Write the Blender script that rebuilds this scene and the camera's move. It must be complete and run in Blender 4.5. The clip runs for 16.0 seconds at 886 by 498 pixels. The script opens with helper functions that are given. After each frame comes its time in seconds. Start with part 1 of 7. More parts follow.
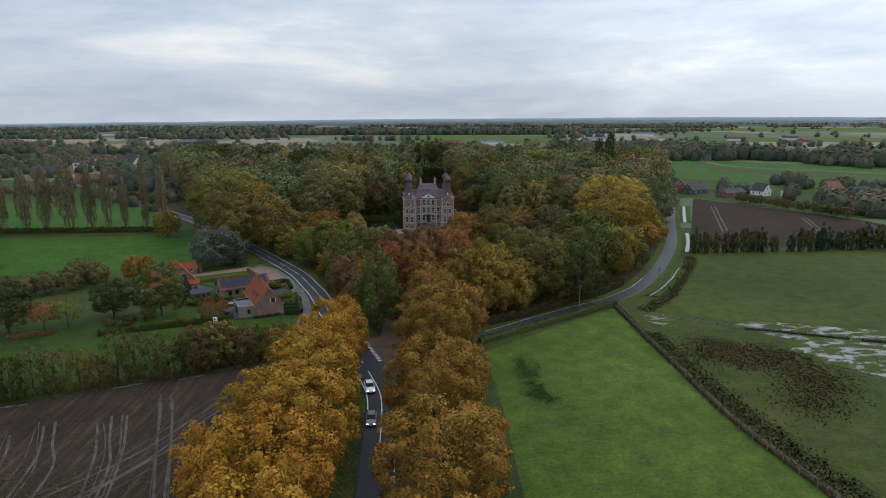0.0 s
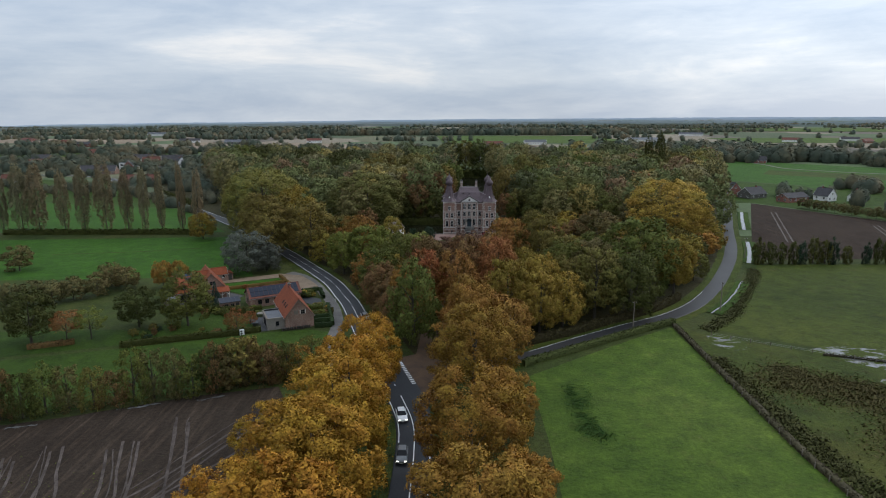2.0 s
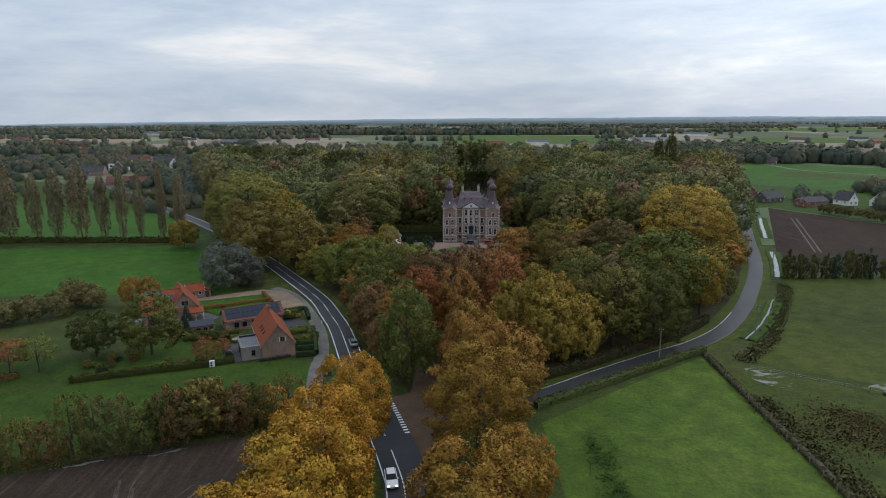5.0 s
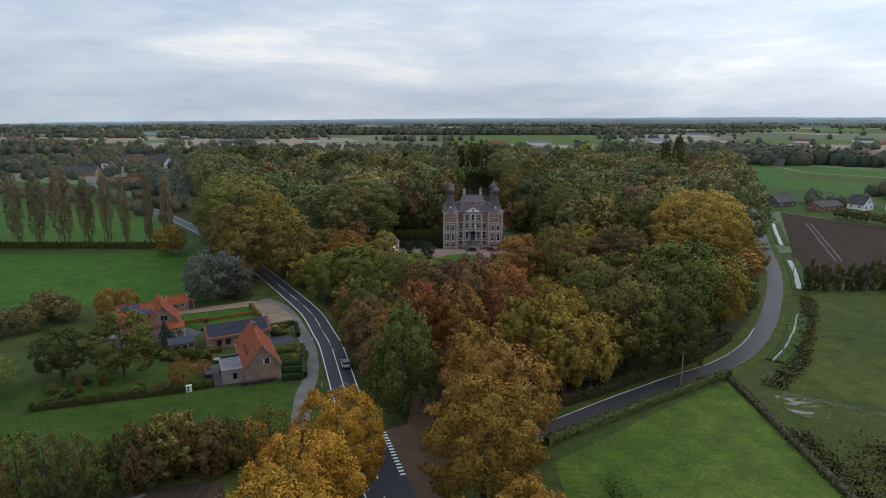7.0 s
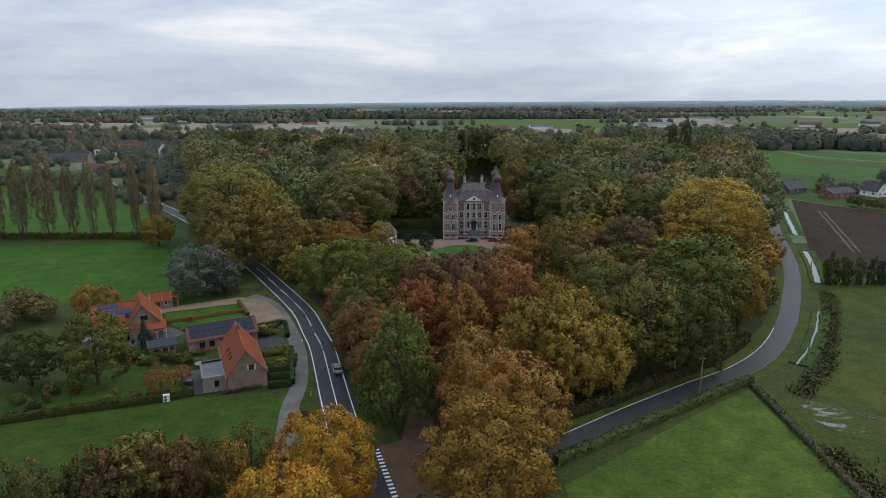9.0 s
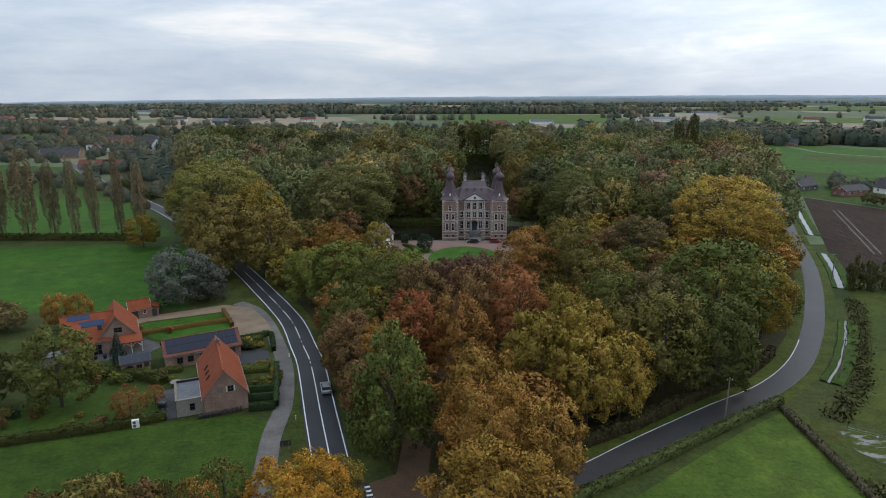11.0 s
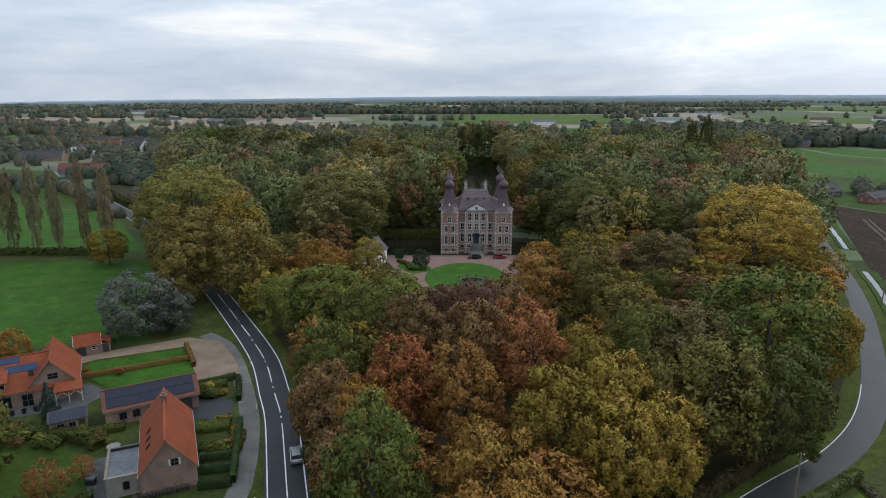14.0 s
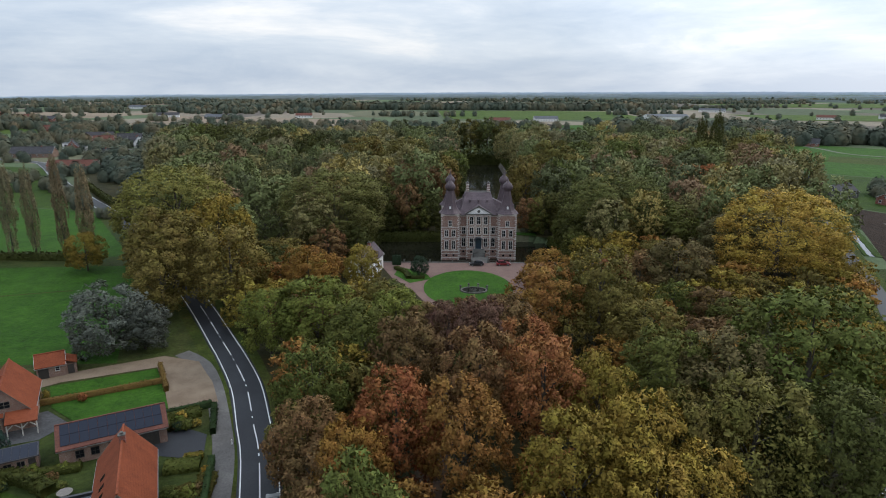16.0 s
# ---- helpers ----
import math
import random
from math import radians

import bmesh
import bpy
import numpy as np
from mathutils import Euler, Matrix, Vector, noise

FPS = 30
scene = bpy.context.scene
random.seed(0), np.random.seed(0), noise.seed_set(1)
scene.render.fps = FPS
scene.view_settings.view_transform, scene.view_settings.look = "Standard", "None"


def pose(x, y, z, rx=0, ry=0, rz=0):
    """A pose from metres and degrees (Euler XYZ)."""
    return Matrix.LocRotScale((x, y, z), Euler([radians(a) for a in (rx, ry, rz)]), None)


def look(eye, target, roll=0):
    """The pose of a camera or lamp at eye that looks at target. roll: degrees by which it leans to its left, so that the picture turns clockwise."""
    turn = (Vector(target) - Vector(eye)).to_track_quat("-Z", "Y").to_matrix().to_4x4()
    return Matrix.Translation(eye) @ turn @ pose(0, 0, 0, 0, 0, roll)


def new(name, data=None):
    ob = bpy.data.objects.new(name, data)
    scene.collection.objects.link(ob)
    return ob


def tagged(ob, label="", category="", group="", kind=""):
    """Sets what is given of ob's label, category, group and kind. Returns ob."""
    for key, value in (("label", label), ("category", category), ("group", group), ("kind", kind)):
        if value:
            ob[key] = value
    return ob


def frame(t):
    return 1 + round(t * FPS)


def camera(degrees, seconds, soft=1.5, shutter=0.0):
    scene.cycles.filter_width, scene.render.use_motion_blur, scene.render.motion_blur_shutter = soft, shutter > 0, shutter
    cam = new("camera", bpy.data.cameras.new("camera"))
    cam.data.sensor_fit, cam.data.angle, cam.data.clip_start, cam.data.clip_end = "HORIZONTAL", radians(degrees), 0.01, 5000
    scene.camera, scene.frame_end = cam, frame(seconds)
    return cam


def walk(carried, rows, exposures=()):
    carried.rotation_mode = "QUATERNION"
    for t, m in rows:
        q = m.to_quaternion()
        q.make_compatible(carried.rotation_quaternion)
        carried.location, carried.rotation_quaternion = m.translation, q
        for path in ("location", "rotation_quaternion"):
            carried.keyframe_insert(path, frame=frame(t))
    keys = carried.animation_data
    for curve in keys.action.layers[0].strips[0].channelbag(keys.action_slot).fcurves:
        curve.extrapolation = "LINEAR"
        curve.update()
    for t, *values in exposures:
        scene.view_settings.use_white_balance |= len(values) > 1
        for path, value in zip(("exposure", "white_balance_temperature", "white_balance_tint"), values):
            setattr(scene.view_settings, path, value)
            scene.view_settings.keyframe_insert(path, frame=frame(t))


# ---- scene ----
cam = camera(70.0, 16.0, 1.0)
PATH = [
    (0, (0.204, -13.274, 54.368), (0.322, -11.324, 53.941), -0.0),
    (0.5, (0.416, -9.98, 54.314), (0.476, -8.026, 53.887), -0.1),
    (1, (0.67, -6.785, 54.244), (0.661, -4.831, 53.818), -0.2),
    (1.5, (0.766, -3.666, 54.228), (0.755, -1.712, 53.802), -0.2),
    (2, (0.751, -0.464, 54.201), (0.741, 1.49, 53.775), -0.1),
    (2.5, (0.81, 2.804, 54.247), (0.799, 4.758, 53.82), -0.1),
    (3, (0.813, 6.164, 54.283), (0.802, 8.118, 53.856), -0.1),
    (3.5, (0.944, 9.64, 54.237), (0.933, 11.593, 53.809), -0.1),
    (4, (0.989, 13.023, 54.26), (0.977, 14.976, 53.832), -0.1),
    (6.5, (0.858, 29.615, 54.32), (0.848, 31.568, 53.891), 0.0),
    (7, (0.782, 32.671, 54.326), (0.77, 34.624, 53.897), 0.1),
    (7.5, (0.761, 35.525, 54.357), (0.749, 37.478, 53.927), 0.1),
    (8, (0.879, 38.008, 54.333), (0.867, 39.961, 53.902), 0.0),
    (8.5, (1.066, 40.581, 54.461), (1.052, 42.534, 54.03), 0.0),
    (9, (1.097, 43.32, 54.382), (1.083, 45.263, 53.905), 0.0),
    (11.5, (1.238, 58.056, 53.961), (1.225, 59.994, 53.468), -0.0),
    (12, (1.362, 61.465, 53.976), (1.348, 63.403, 53.482), -0.0),
    (12.5, (1.411, 65.249, 54.005), (1.397, 67.187, 53.511), 0.0),
    (13, (1.385, 69.103, 53.982), (1.371, 71.041, 53.488), 0.0),
    (13.5, (1.327, 73.187, 53.981), (1.315, 75.125, 53.487), 0.0),
    (14, (1.466, 77.067, 53.916), (1.453, 79.005, 53.423), 0.0),
    (14.5, (1.559, 80.787, 53.885), (1.545, 82.725, 53.392), -0.0),
    (15, (1.605, 84.113, 53.912), (1.591, 86.051, 53.418), -0.0),
    (15.5, (1.606, 87.111, 53.921), (1.592, 89.049, 53.425), 0.1),
    (16, (1.548, 89.855, 53.858), (1.533, 91.79, 53.353), 0.2),
]
walk(cam, [(t, look(eye, target, roll)) for t, eye, target, roll in PATH], [(0.0, 0.06), (8.0, 0.10), (12.0, 0.22), (16.0, 0.26)])

# ---- world, sun, exposure ----
SUN_AZIMUTH, SUN_HEIGHT = 62.0, 24.0      # degrees east of the way ahead, degrees above the horizon
world = bpy.data.worlds.new("world")
scene.world = world
world.use_nodes = True


def make_sky():
    nt = world.node_tree
    nt.nodes.clear()
    n, l = nt.nodes.new, nt.links.new
    out, bg = n("ShaderNodeOutputWorld"), n("ShaderNodeBackground")
    sky = n("ShaderNodeTexSky")
    sky.sky_type, sky.sun_disc = "NISHITA", False
    sky.sun_elevation, sky.sun_rotation = radians(SUN_HEIGHT), radians(SUN_AZIMUTH)
    dim = n("ShaderNodeMix")
    dim.data_type = "RGBA"
    dim.blend_type = "MULTIPLY"
    dim.inputs[0].default_value = 1.0
    dim.inputs[7].default_value = (0.08, 0.08, 0.08, 1)
    l(sky.outputs[0], dim.inputs[6])
    coord = n("ShaderNodeTexCoord")
    # stratus layers: long in azimuth, thin in height
    m1 = n("ShaderNodeMapping")
    m1.inputs["Scale"].default_value = (1.3, 1.3, 7.0)
    m1.inputs["Rotation"].default_value = (radians(2), radians(-3), 0)
    n1 = n("ShaderNodeTexNoise")
    n1.inputs["Scale"].default_value, n1.inputs["Detail"].default_value = 1.5, 9
    n1.inputs["Roughness"].default_value, n1.inputs["Distortion"].default_value = 0.58, 0.3
    l(coord.outputs["Generated"], m1.inputs[0])
    l(m1.outputs[0], n1.inputs[0])
    r1 = n("ShaderNodeValToRGB")
    e = r1.color_ramp.elements
    e[0].position, e[0].color = 0.42, (0.444, 0.53, 0.656, 1)
    e[1].position, e[1].color = 0.65, (0.82, 0.832, 0.856, 1)
    k = e.new(0.55)
    k.color = (0.598, 0.665, 0.756, 1)
    m2 = n("ShaderNodeMapping")
    m2.inputs["Scale"].default_value = (1.0, 1.0, 4.2)
    m2.inputs["Location"].default_value = (3.1, 1.7, 0.4)
    n2 = n("ShaderNodeTexNoise")
    n2.inputs["Scale"].default_value, n2.inputs["Detail"].default_value = 5.5, 8
    n2.inputs["Roughness"].default_value, n2.inputs["Distortion"].default_value = 0.6, 0.5
    l(coord.outputs["Generated"], m2.inputs[0])
    l(m2.outputs[0], n2.inputs[0])
    cloud = n("ShaderNodeMix")
    cloud.inputs[0].default_value = 0.3
    l(n1.outputs[0], cloud.inputs[2])
    l(n2.outputs[0], cloud.inputs[3])
    l(cloud.outputs[0], r1.inputs[0])
    # brighter where the sun stands behind the cloud
    sunny = n("ShaderNodeVectorMath")
    sunny.operation = "DOT_PRODUCT"
    norm = n("ShaderNodeVectorMath")
    norm.operation = "NORMALIZE"
    a, h = radians(SUN_AZIMUTH), radians(SUN_HEIGHT)
    sunny.inputs[1].default_value = (math.sin(a) * math.cos(h), math.cos(a) * math.cos(h), math.sin(h))
    l(coord.outputs["Generated"], norm.inputs[0])
    l(norm.outputs[0], sunny.inputs[0])
    glow = n("ShaderNodeMapRange")
    glow.inputs[1].default_value, glow.inputs[2].default_value = 0.55, 1.0
    glow.inputs[3].default_value, glow.inputs[4].default_value = 1.0, 1.45
    l(sunny.outputs["Value"], glow.inputs[0])
    # the horizon band is a little darker and bluer
    sep = n("ShaderNodeSeparateXYZ")
    l(norm.outputs[0], sep.inputs[0])
    low = n("ShaderNodeMapRange")
    low.inputs[1].default_value, low.inputs[2].default_value = 0.0, 0.16
    low.inputs[3].default_value, low.inputs[4].default_value = 0.86, 1.02
    l(sep.outputs[2], low.inputs[0])
    # an overcast sky is brightest overhead
    high = n("ShaderNodeMapRange")
    high.inputs[1].default_value, high.inputs[2].default_value = 0.22, 0.85
    high.inputs[3].default_value, high.inputs[4].default_value = 1.0, 1.85
    l(sep.outputs[2], high.inputs[0])
    both = n("ShaderNodeMath")
    both.operation = "MULTIPLY"
    l(low.outputs[0], both.inputs[0])
    l(high.outputs[0], both.inputs[1])
    times = n("ShaderNodeMath")
    times.operation = "MULTIPLY"
    l(glow.outputs[0], times.inputs[0])
    l(both.outputs[0], times.inputs[1])
    lit = n("ShaderNodeVectorMath")
    lit.operation = "SCALE"
    l(r1.outputs[0], lit.inputs[0])
    l(times.outputs[0], lit.inputs["Scale"])
    mix = n("ShaderNodeMix")
    mix.data_type = "RGBA"
    mix.inputs[0].default_value = 0.9
    l(dim.outputs[2], mix.inputs[6])
    l(lit.outputs[0], mix.inputs[7])
    l(mix.outputs[2], bg.inputs[0])
    bg.inputs[1].default_value = 1.12
    l(bg.outputs[0], out.inputs[0])


make_sky()
sun = new("sun", bpy.data.lights.new("sun", "SUN"))
sun.data.energy, sun.data.angle, sun.data.color = 0.85, radians(22), (1.0, 0.92, 0.82)
_a, _h = radians(SUN_AZIMUTH), radians(SUN_HEIGHT + 14)
sun.matrix_world = look((math.sin(_a) * math.cos(_h) * 300, math.cos(_a) * math.cos(_h) * 300, math.sin(_h) * 300), (0, 0, 0))


# ---- materials ----
def node_mat(name):
    m = bpy.data.materials.new(name)
    m.use_nodes = True
    nt = m.node_tree
    return m, nt, nt.nodes["Principled BSDF"]


def noise_node(nt, scale, detail=6, rough=0.55, stretch=(1, 1, 1), turn=0.0, distortion=0.0):
    c, mp, nz = nt.nodes.new("ShaderNodeTexCoord"), nt.nodes.new("ShaderNodeMapping"), nt.nodes.new("ShaderNodeTexNoise")
    mp.inputs["Scale"].default_value = stretch
    mp.inputs["Rotation"].default_value = (0, 0, radians(turn))
    nz.inputs["Scale"].default_value, nz.inputs["Detail"].default_value = scale, detail
    nz.inputs["Roughness"].default_value, nz.inputs["Distortion"].default_value = rough, distortion
    nt.links.new(c.outputs["Object"], mp.inputs[0])
    nt.links.new(mp.outputs[0], nz.inputs[0])
    return nz.outputs[0]


def ramp(nt, fac, stops):
    r = nt.nodes.new("ShaderNodeValToRGB")
    e = r.color_ramp.elements
    while len(e) < len(stops):
        e.new(0.5)
    for el, (p, c) in zip(e, stops):
        el.position, el.color = p, (*c, 1)
    nt.links.new(fac, r.inputs[0])
    return r.outputs[0]


def blend(nt, fac, a, b, mode="MIX"):
    m = nt.nodes.new("ShaderNodeMix")
    m.data_type, m.blend_type = "RGBA", mode
    for sock, v in ((m.inputs[0], fac), (m.inputs[6], a), (m.inputs[7], b)):
        if hasattr(v, "links"):
            nt.links.new(v, sock)
        else:
            sock.default_value = v if isinstance(v, float) else (*v, 1)
    return m.outputs[2]


def bump(nt, bsdf, height, strength, distance):
    b = nt.nodes.new("ShaderNodeBump")
    b.inputs["Strength"].default_value, b.inputs["Distance"].default_value = strength, distance
    nt.links.new(height, b.inputs["Height"])
    nt.links.new(b.outputs[0], bsdf.inputs["Normal"])


def surface(name, dark, light, coarse, fine, rough=0.8, relief=0.0, metal=0.0, stretch=(1, 1, 1), turn=0.0, spec=0.4):
    """Two-scale noise between two colours, with relief from the fine grain."""
    m, nt, b = node_mat(name)
    big = noise_node(nt, coarse, 5, 0.6, stretch, turn)
    small = noise_node(nt, fine, 7, 0.65, stretch, turn)
    col = ramp(nt, big, [(0.32, dark), (0.68, light)])
    grain = ramp(nt, small, [(0.25, (0.62, 0.62, 0.62)), (0.75, (1.3, 1.3, 1.3))])
    nt.links.new(blend(nt, 1.0, col, grain, "MULTIPLY"), b.inputs["Base Color"])
    b.inputs["Roughness"].default_value, b.inputs["Metallic"].default_value = rough, metal
    b.inputs["Specular IOR Level"].default_value = spec
    if relief:
        bump(nt, b, small, 0.7, relief)
    return m


def plain(name, colour, rough=0.5, metal=0.0):
    m, nt, b = node_mat(name)
    nz = noise_node(nt, 3.0, 5)
    col = ramp(nt, nz, [(0.3, tuple(0.82 * c for c in colour)), (0.7, tuple(min(1, 1.12 * c) for c in colour))])
    nt.links.new(col, b.inputs["Base Color"])
    b.inputs["Roughness"].default_value, b.inputs["Metallic"].default_value = rough, metal
    return m


def grass(name, dark, mid, light, patch=0.02, dry=(0.12, 0.10, 0.03), dryness=0.35):
    m, nt, b = node_mat(name)
    big = noise_node(nt, patch, 6, 0.6, distortion=0.4)
    mid_n = noise_node(nt, patch * 9, 6, 0.65)
    tuft = noise_node(nt, 1.3, 6, 0.75)
    blot = noise_node(nt, 0.22, 5, 0.7)
    dark, mid, light, dry = (tuple(0.72 * c for c in k) for k in (dark, mid, light, dry))
    col = ramp(nt, big, [(0.3, dark), (0.5, mid), (0.72, light)])
    thin = ramp(nt, mid_n, [(0.56, (0, 0, 0)), (0.78, (dryness, dryness, dryness))])
    col = blend(nt, thin, col, dry)
    col = blend(nt, 1.0, col, ramp(nt, tuft, [(0.25, (0.5, 0.52, 0.5)), (0.75, (1.4, 1.38, 1.35))]), "MULTIPLY")
    col = blend(nt, 1.0, col, ramp(nt, blot, [(0.3, (0.64, 0.67, 0.7)), (0.7, (1.36, 1.31, 1.2))]), "MULTIPLY")
    nt.links.new(col, b.inputs["Base Color"])
    b.inputs["Roughness"].default_value, b.inputs["Specular IOR Level"].default_value = 0.85, 0.1
    bump(nt, b, tuft, 0.9, 0.25)
    return m


def farmland(name):
    """A patchwork of far fields: each cell has its own crop."""
    m, nt, b = node_mat(name)
    c, mp, v = nt.nodes.new("ShaderNodeTexCoord"), nt.nodes.new("ShaderNodeMapping"), nt.nodes.new("ShaderNodeTexVoronoi")
    mp.inputs["Scale"].default_value, mp.inputs["Rotation"].default_value = (1, 0.6, 1), (0, 0, radians(14))
    v.inputs["Scale"].default_value, v.distance = 0.006, "MANHATTAN"
    nt.links.new(c.outputs["Object"], mp.inputs[0])
    nt.links.new(mp.outputs[0], v.inputs[0])
    # crop colours are greyed and lifted throughout, some haze painted in
    crop = ramp(nt, v.outputs["Color"], [(0.0, (0.072, 0.09, 0.052)), (0.3, (0.085, 0.115, 0.06)), (0.5, (0.12, 0.12, 0.075)), (0.62, (0.2, 0.17, 0.13)), (0.78, (0.115, 0.1, 0.085)), (1.0, (0.08, 0.125, 0.06))])
    v_ramp = nt.nodes[-1]
    v_ramp.color_ramp.interpolation = "CONSTANT"
    grain, blot = noise_node(nt, 0.9, 6, 0.7), noise_node(nt, 0.05, 5, 0.65)
    col = blend(nt, 1.0, crop, ramp(nt, grain, [(0.25, (0.6, 0.6, 0.6)), (0.75, (1.35, 1.35, 1.35))]), "MULTIPLY")
    col = blend(nt, 1.0, col, ramp(nt, blot, [(0.3, (0.8, 0.8, 0.8)), (0.7, (1.2, 1.2, 1.15))]), "MULTIPLY")
    nt.links.new(col, b.inputs["Base Color"])
    b.inputs["Roughness"].default_value, b.inputs["Specular IOR Level"].default_value = 0.9, 0.08
    return m


def brickwork(name, brick, other, mortar):
    m, nt, b = node_mat(name)
    c = nt.nodes.new("ShaderNodeTexCoord")
    sep, com = nt.nodes.new("ShaderNodeSeparateXYZ"), nt.nodes.new("ShaderNodeCombineXYZ")
    add = nt.nodes.new("ShaderNodeMath")
    add.operation = "ADD"
    nt.links.new(c.outputs["Object"], sep.inputs[0])
    nt.links.new(sep.outputs[0], add.inputs[0])
    nt.links.new(sep.outputs[1], add.inputs[1])
    nt.links.new(add.outputs[0], com.inputs[0])
    nt.links.new(sep.outputs[2], com.inputs[1])
    t = nt.nodes.new("ShaderNodeTexBrick")
    t.inputs["Color1"].default_value, t.inputs["Color2"].default_value = (*brick, 1), (*other, 1)
    t.inputs["Mortar"].default_value = (*mortar, 1)
    t.inputs["Scale"].default_value, t.inputs["Mortar Size"].default_value = 1.0, 0.008
    t.inputs["Brick Width"].default_value, t.inputs["Row Height"].default_value = 0.21, 0.065
    nt.links.new(com.outputs[0], t.inputs[0])
    stain = noise_node(nt, 0.45, 6, 0.65, (1, 1, 0.5))
    col = blend(nt, 1.0, t.outputs[0], ramp(nt, stain, [(0.3, (0.62, 0.6, 0.6)), (0.7, (1.25, 1.22, 1.2))]), "MULTIPLY")
    nt.links.new(col, b.inputs["Base Color"])
    b.inputs["Roughness"].default_value, b.inputs["Specular IOR Level"].default_value = 0.88, 0.2
    bump(nt, b, t.outputs["Fac"], -0.4, 0.01)
    return m


def roofing(name, dark, light, row=0.3, rough=0.75, course=0.5):
    """Courses of tiles or slates, with weathering."""
    m, nt, b = node_mat(name)
    c = nt.nodes.new("ShaderNodeTexCoord")
    w = nt.nodes.new("ShaderNodeTexWave")
    w.wave_type, w.bands_direction, w.wave_profile = "BANDS", "Z", "SAW"
    w.inputs["Scale"].default_value, w.inputs["Distortion"].default_value = 0.314 / (row * 0.65), 0.15
    nt.links.new(c.outputs["Object"], w.inputs[0])
    stain = noise_node(nt, 0.5, 7, 0.65, (1, 1, 0.4))
    fleck = noise_node(nt, 5.0, 4, 0.7)
    col = ramp(nt, stain, [(0.28, dark), (0.7, light)])
    col = blend(nt, 1.0, col, ramp(nt, fleck, [(0.3, (0.65, 0.65, 0.65)), (0.7, (1.25, 1.25, 1.25))]), "MULTIPLY")
    col = blend(nt, course, col, ramp(nt, w.outputs[0], [(0.0, (0.6, 0.6, 0.6)), (0.3, (1, 1, 1))]), "MULTIPLY")
    nt.links.new(col, b.inputs["Base Color"])
    b.inputs["Roughness"].default_value, b.inputs["Specular IOR Level"].default_value = rough, 0.18
    bump(nt, b, w.outputs[0], 0.6, 0.04)
    return m


def foliage(name, spread=0.036, gloss=0.04, low=0.58, high=1.48):
    """Leaves take the tree's own colour, varied leaf by leaf and over the crown."""
    m, nt, b = node_mat(name)
    info, geo = nt.nodes.new("ShaderNodeObjectInfo"), nt.nodes.new("ShaderNodeNewGeometry")
    drift = noise_node(nt, 2.1, 4, 0.6)
    hue = nt.nodes.new("ShaderNodeMapRange")
    hue.inputs[1].default_value, hue.inputs[2].default_value = 0.25, 0.75
    hue.inputs[3].default_value, hue.inputs[4].default_value = 0.5 - 0.8 * spread, 0.5 + 0.4 * spread
    nt.links.new(drift, hue.inputs[0])
    val = nt.nodes.new("ShaderNodeMapRange")
    val.inputs[3].default_value, val.inputs[4].default_value = low, high
    nt.links.new(geo.outputs["Random Per Island"], val.inputs[0])
    hsv = nt.nodes.new("ShaderNodeHueSaturation")
    nt.links.new(info.outputs["Color"], hsv.inputs["Color"])
    nt.links.new(hue.outputs[0], hsv.inputs["Hue"])
    clump = nt.nodes.new("ShaderNodeMapRange")
    clump.inputs[1].default_value, clump.inputs[2].default_value = 0.3, 0.7
    clump.inputs[3].default_value, clump.inputs[4].default_value = 0.78, 1.24
    nt.links.new(noise_node(nt, 6.0, 3, 0.6), clump.inputs[0])
    both = nt.nodes.new("ShaderNodeMath")
    both.operation = "MULTIPLY"
    nt.links.new(val.outputs[0], both.inputs[0])
    nt.links.new(clump.outputs[0], both.inputs[1])
    nt.links.new(both.outputs[0], hsv.inputs["Value"])
    nt.links.new(hsv.outputs[0], b.inputs["Base Color"])
    b.inputs["Roughness"].default_value, b.inputs["Specular IOR Level"].default_value = 0.6, gloss
    thin, mixed = nt.nodes.new("ShaderNodeBsdfTranslucent"), nt.nodes.new("ShaderNodeMixShader")
    mixed.inputs[0].default_value = 0.1
    nt.links.new(hsv.outputs[0], thin.inputs[0])
    nt.links.new(b.outputs[0], mixed.inputs[1])
    nt.links.new(thin.outputs[0], mixed.inputs[2])
    nt.links.new(mixed.outputs[0], nt.nodes["Material Output"].inputs[0])
    return m


def far_foliage(name, scale=0.022, gain=1.0):
    m, nt, b = node_mat(name)
    geo = nt.nodes.new("ShaderNodeNewGeometry")
    area = noise_node(nt, scale, 4, 0.7)
    # blue-grey leaf tones, lifted by gain, have the distance haze painted in
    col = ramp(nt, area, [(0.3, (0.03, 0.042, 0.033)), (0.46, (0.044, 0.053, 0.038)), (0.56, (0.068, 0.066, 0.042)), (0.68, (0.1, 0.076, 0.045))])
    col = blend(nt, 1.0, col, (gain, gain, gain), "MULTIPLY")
    col = blend(nt, 1.0, col, ramp(nt, geo.outputs["Random Per Island"], [(0, (0.88, 0.88, 0.88)), (1, (1.12, 1.12, 1.12))]), "MULTIPLY")
    nt.links.new(col, b.inputs["Base Color"])
    b.inputs["Roughness"].default_value, b.inputs["Specular IOR Level"].default_value = 0.8, 0.08
    return m


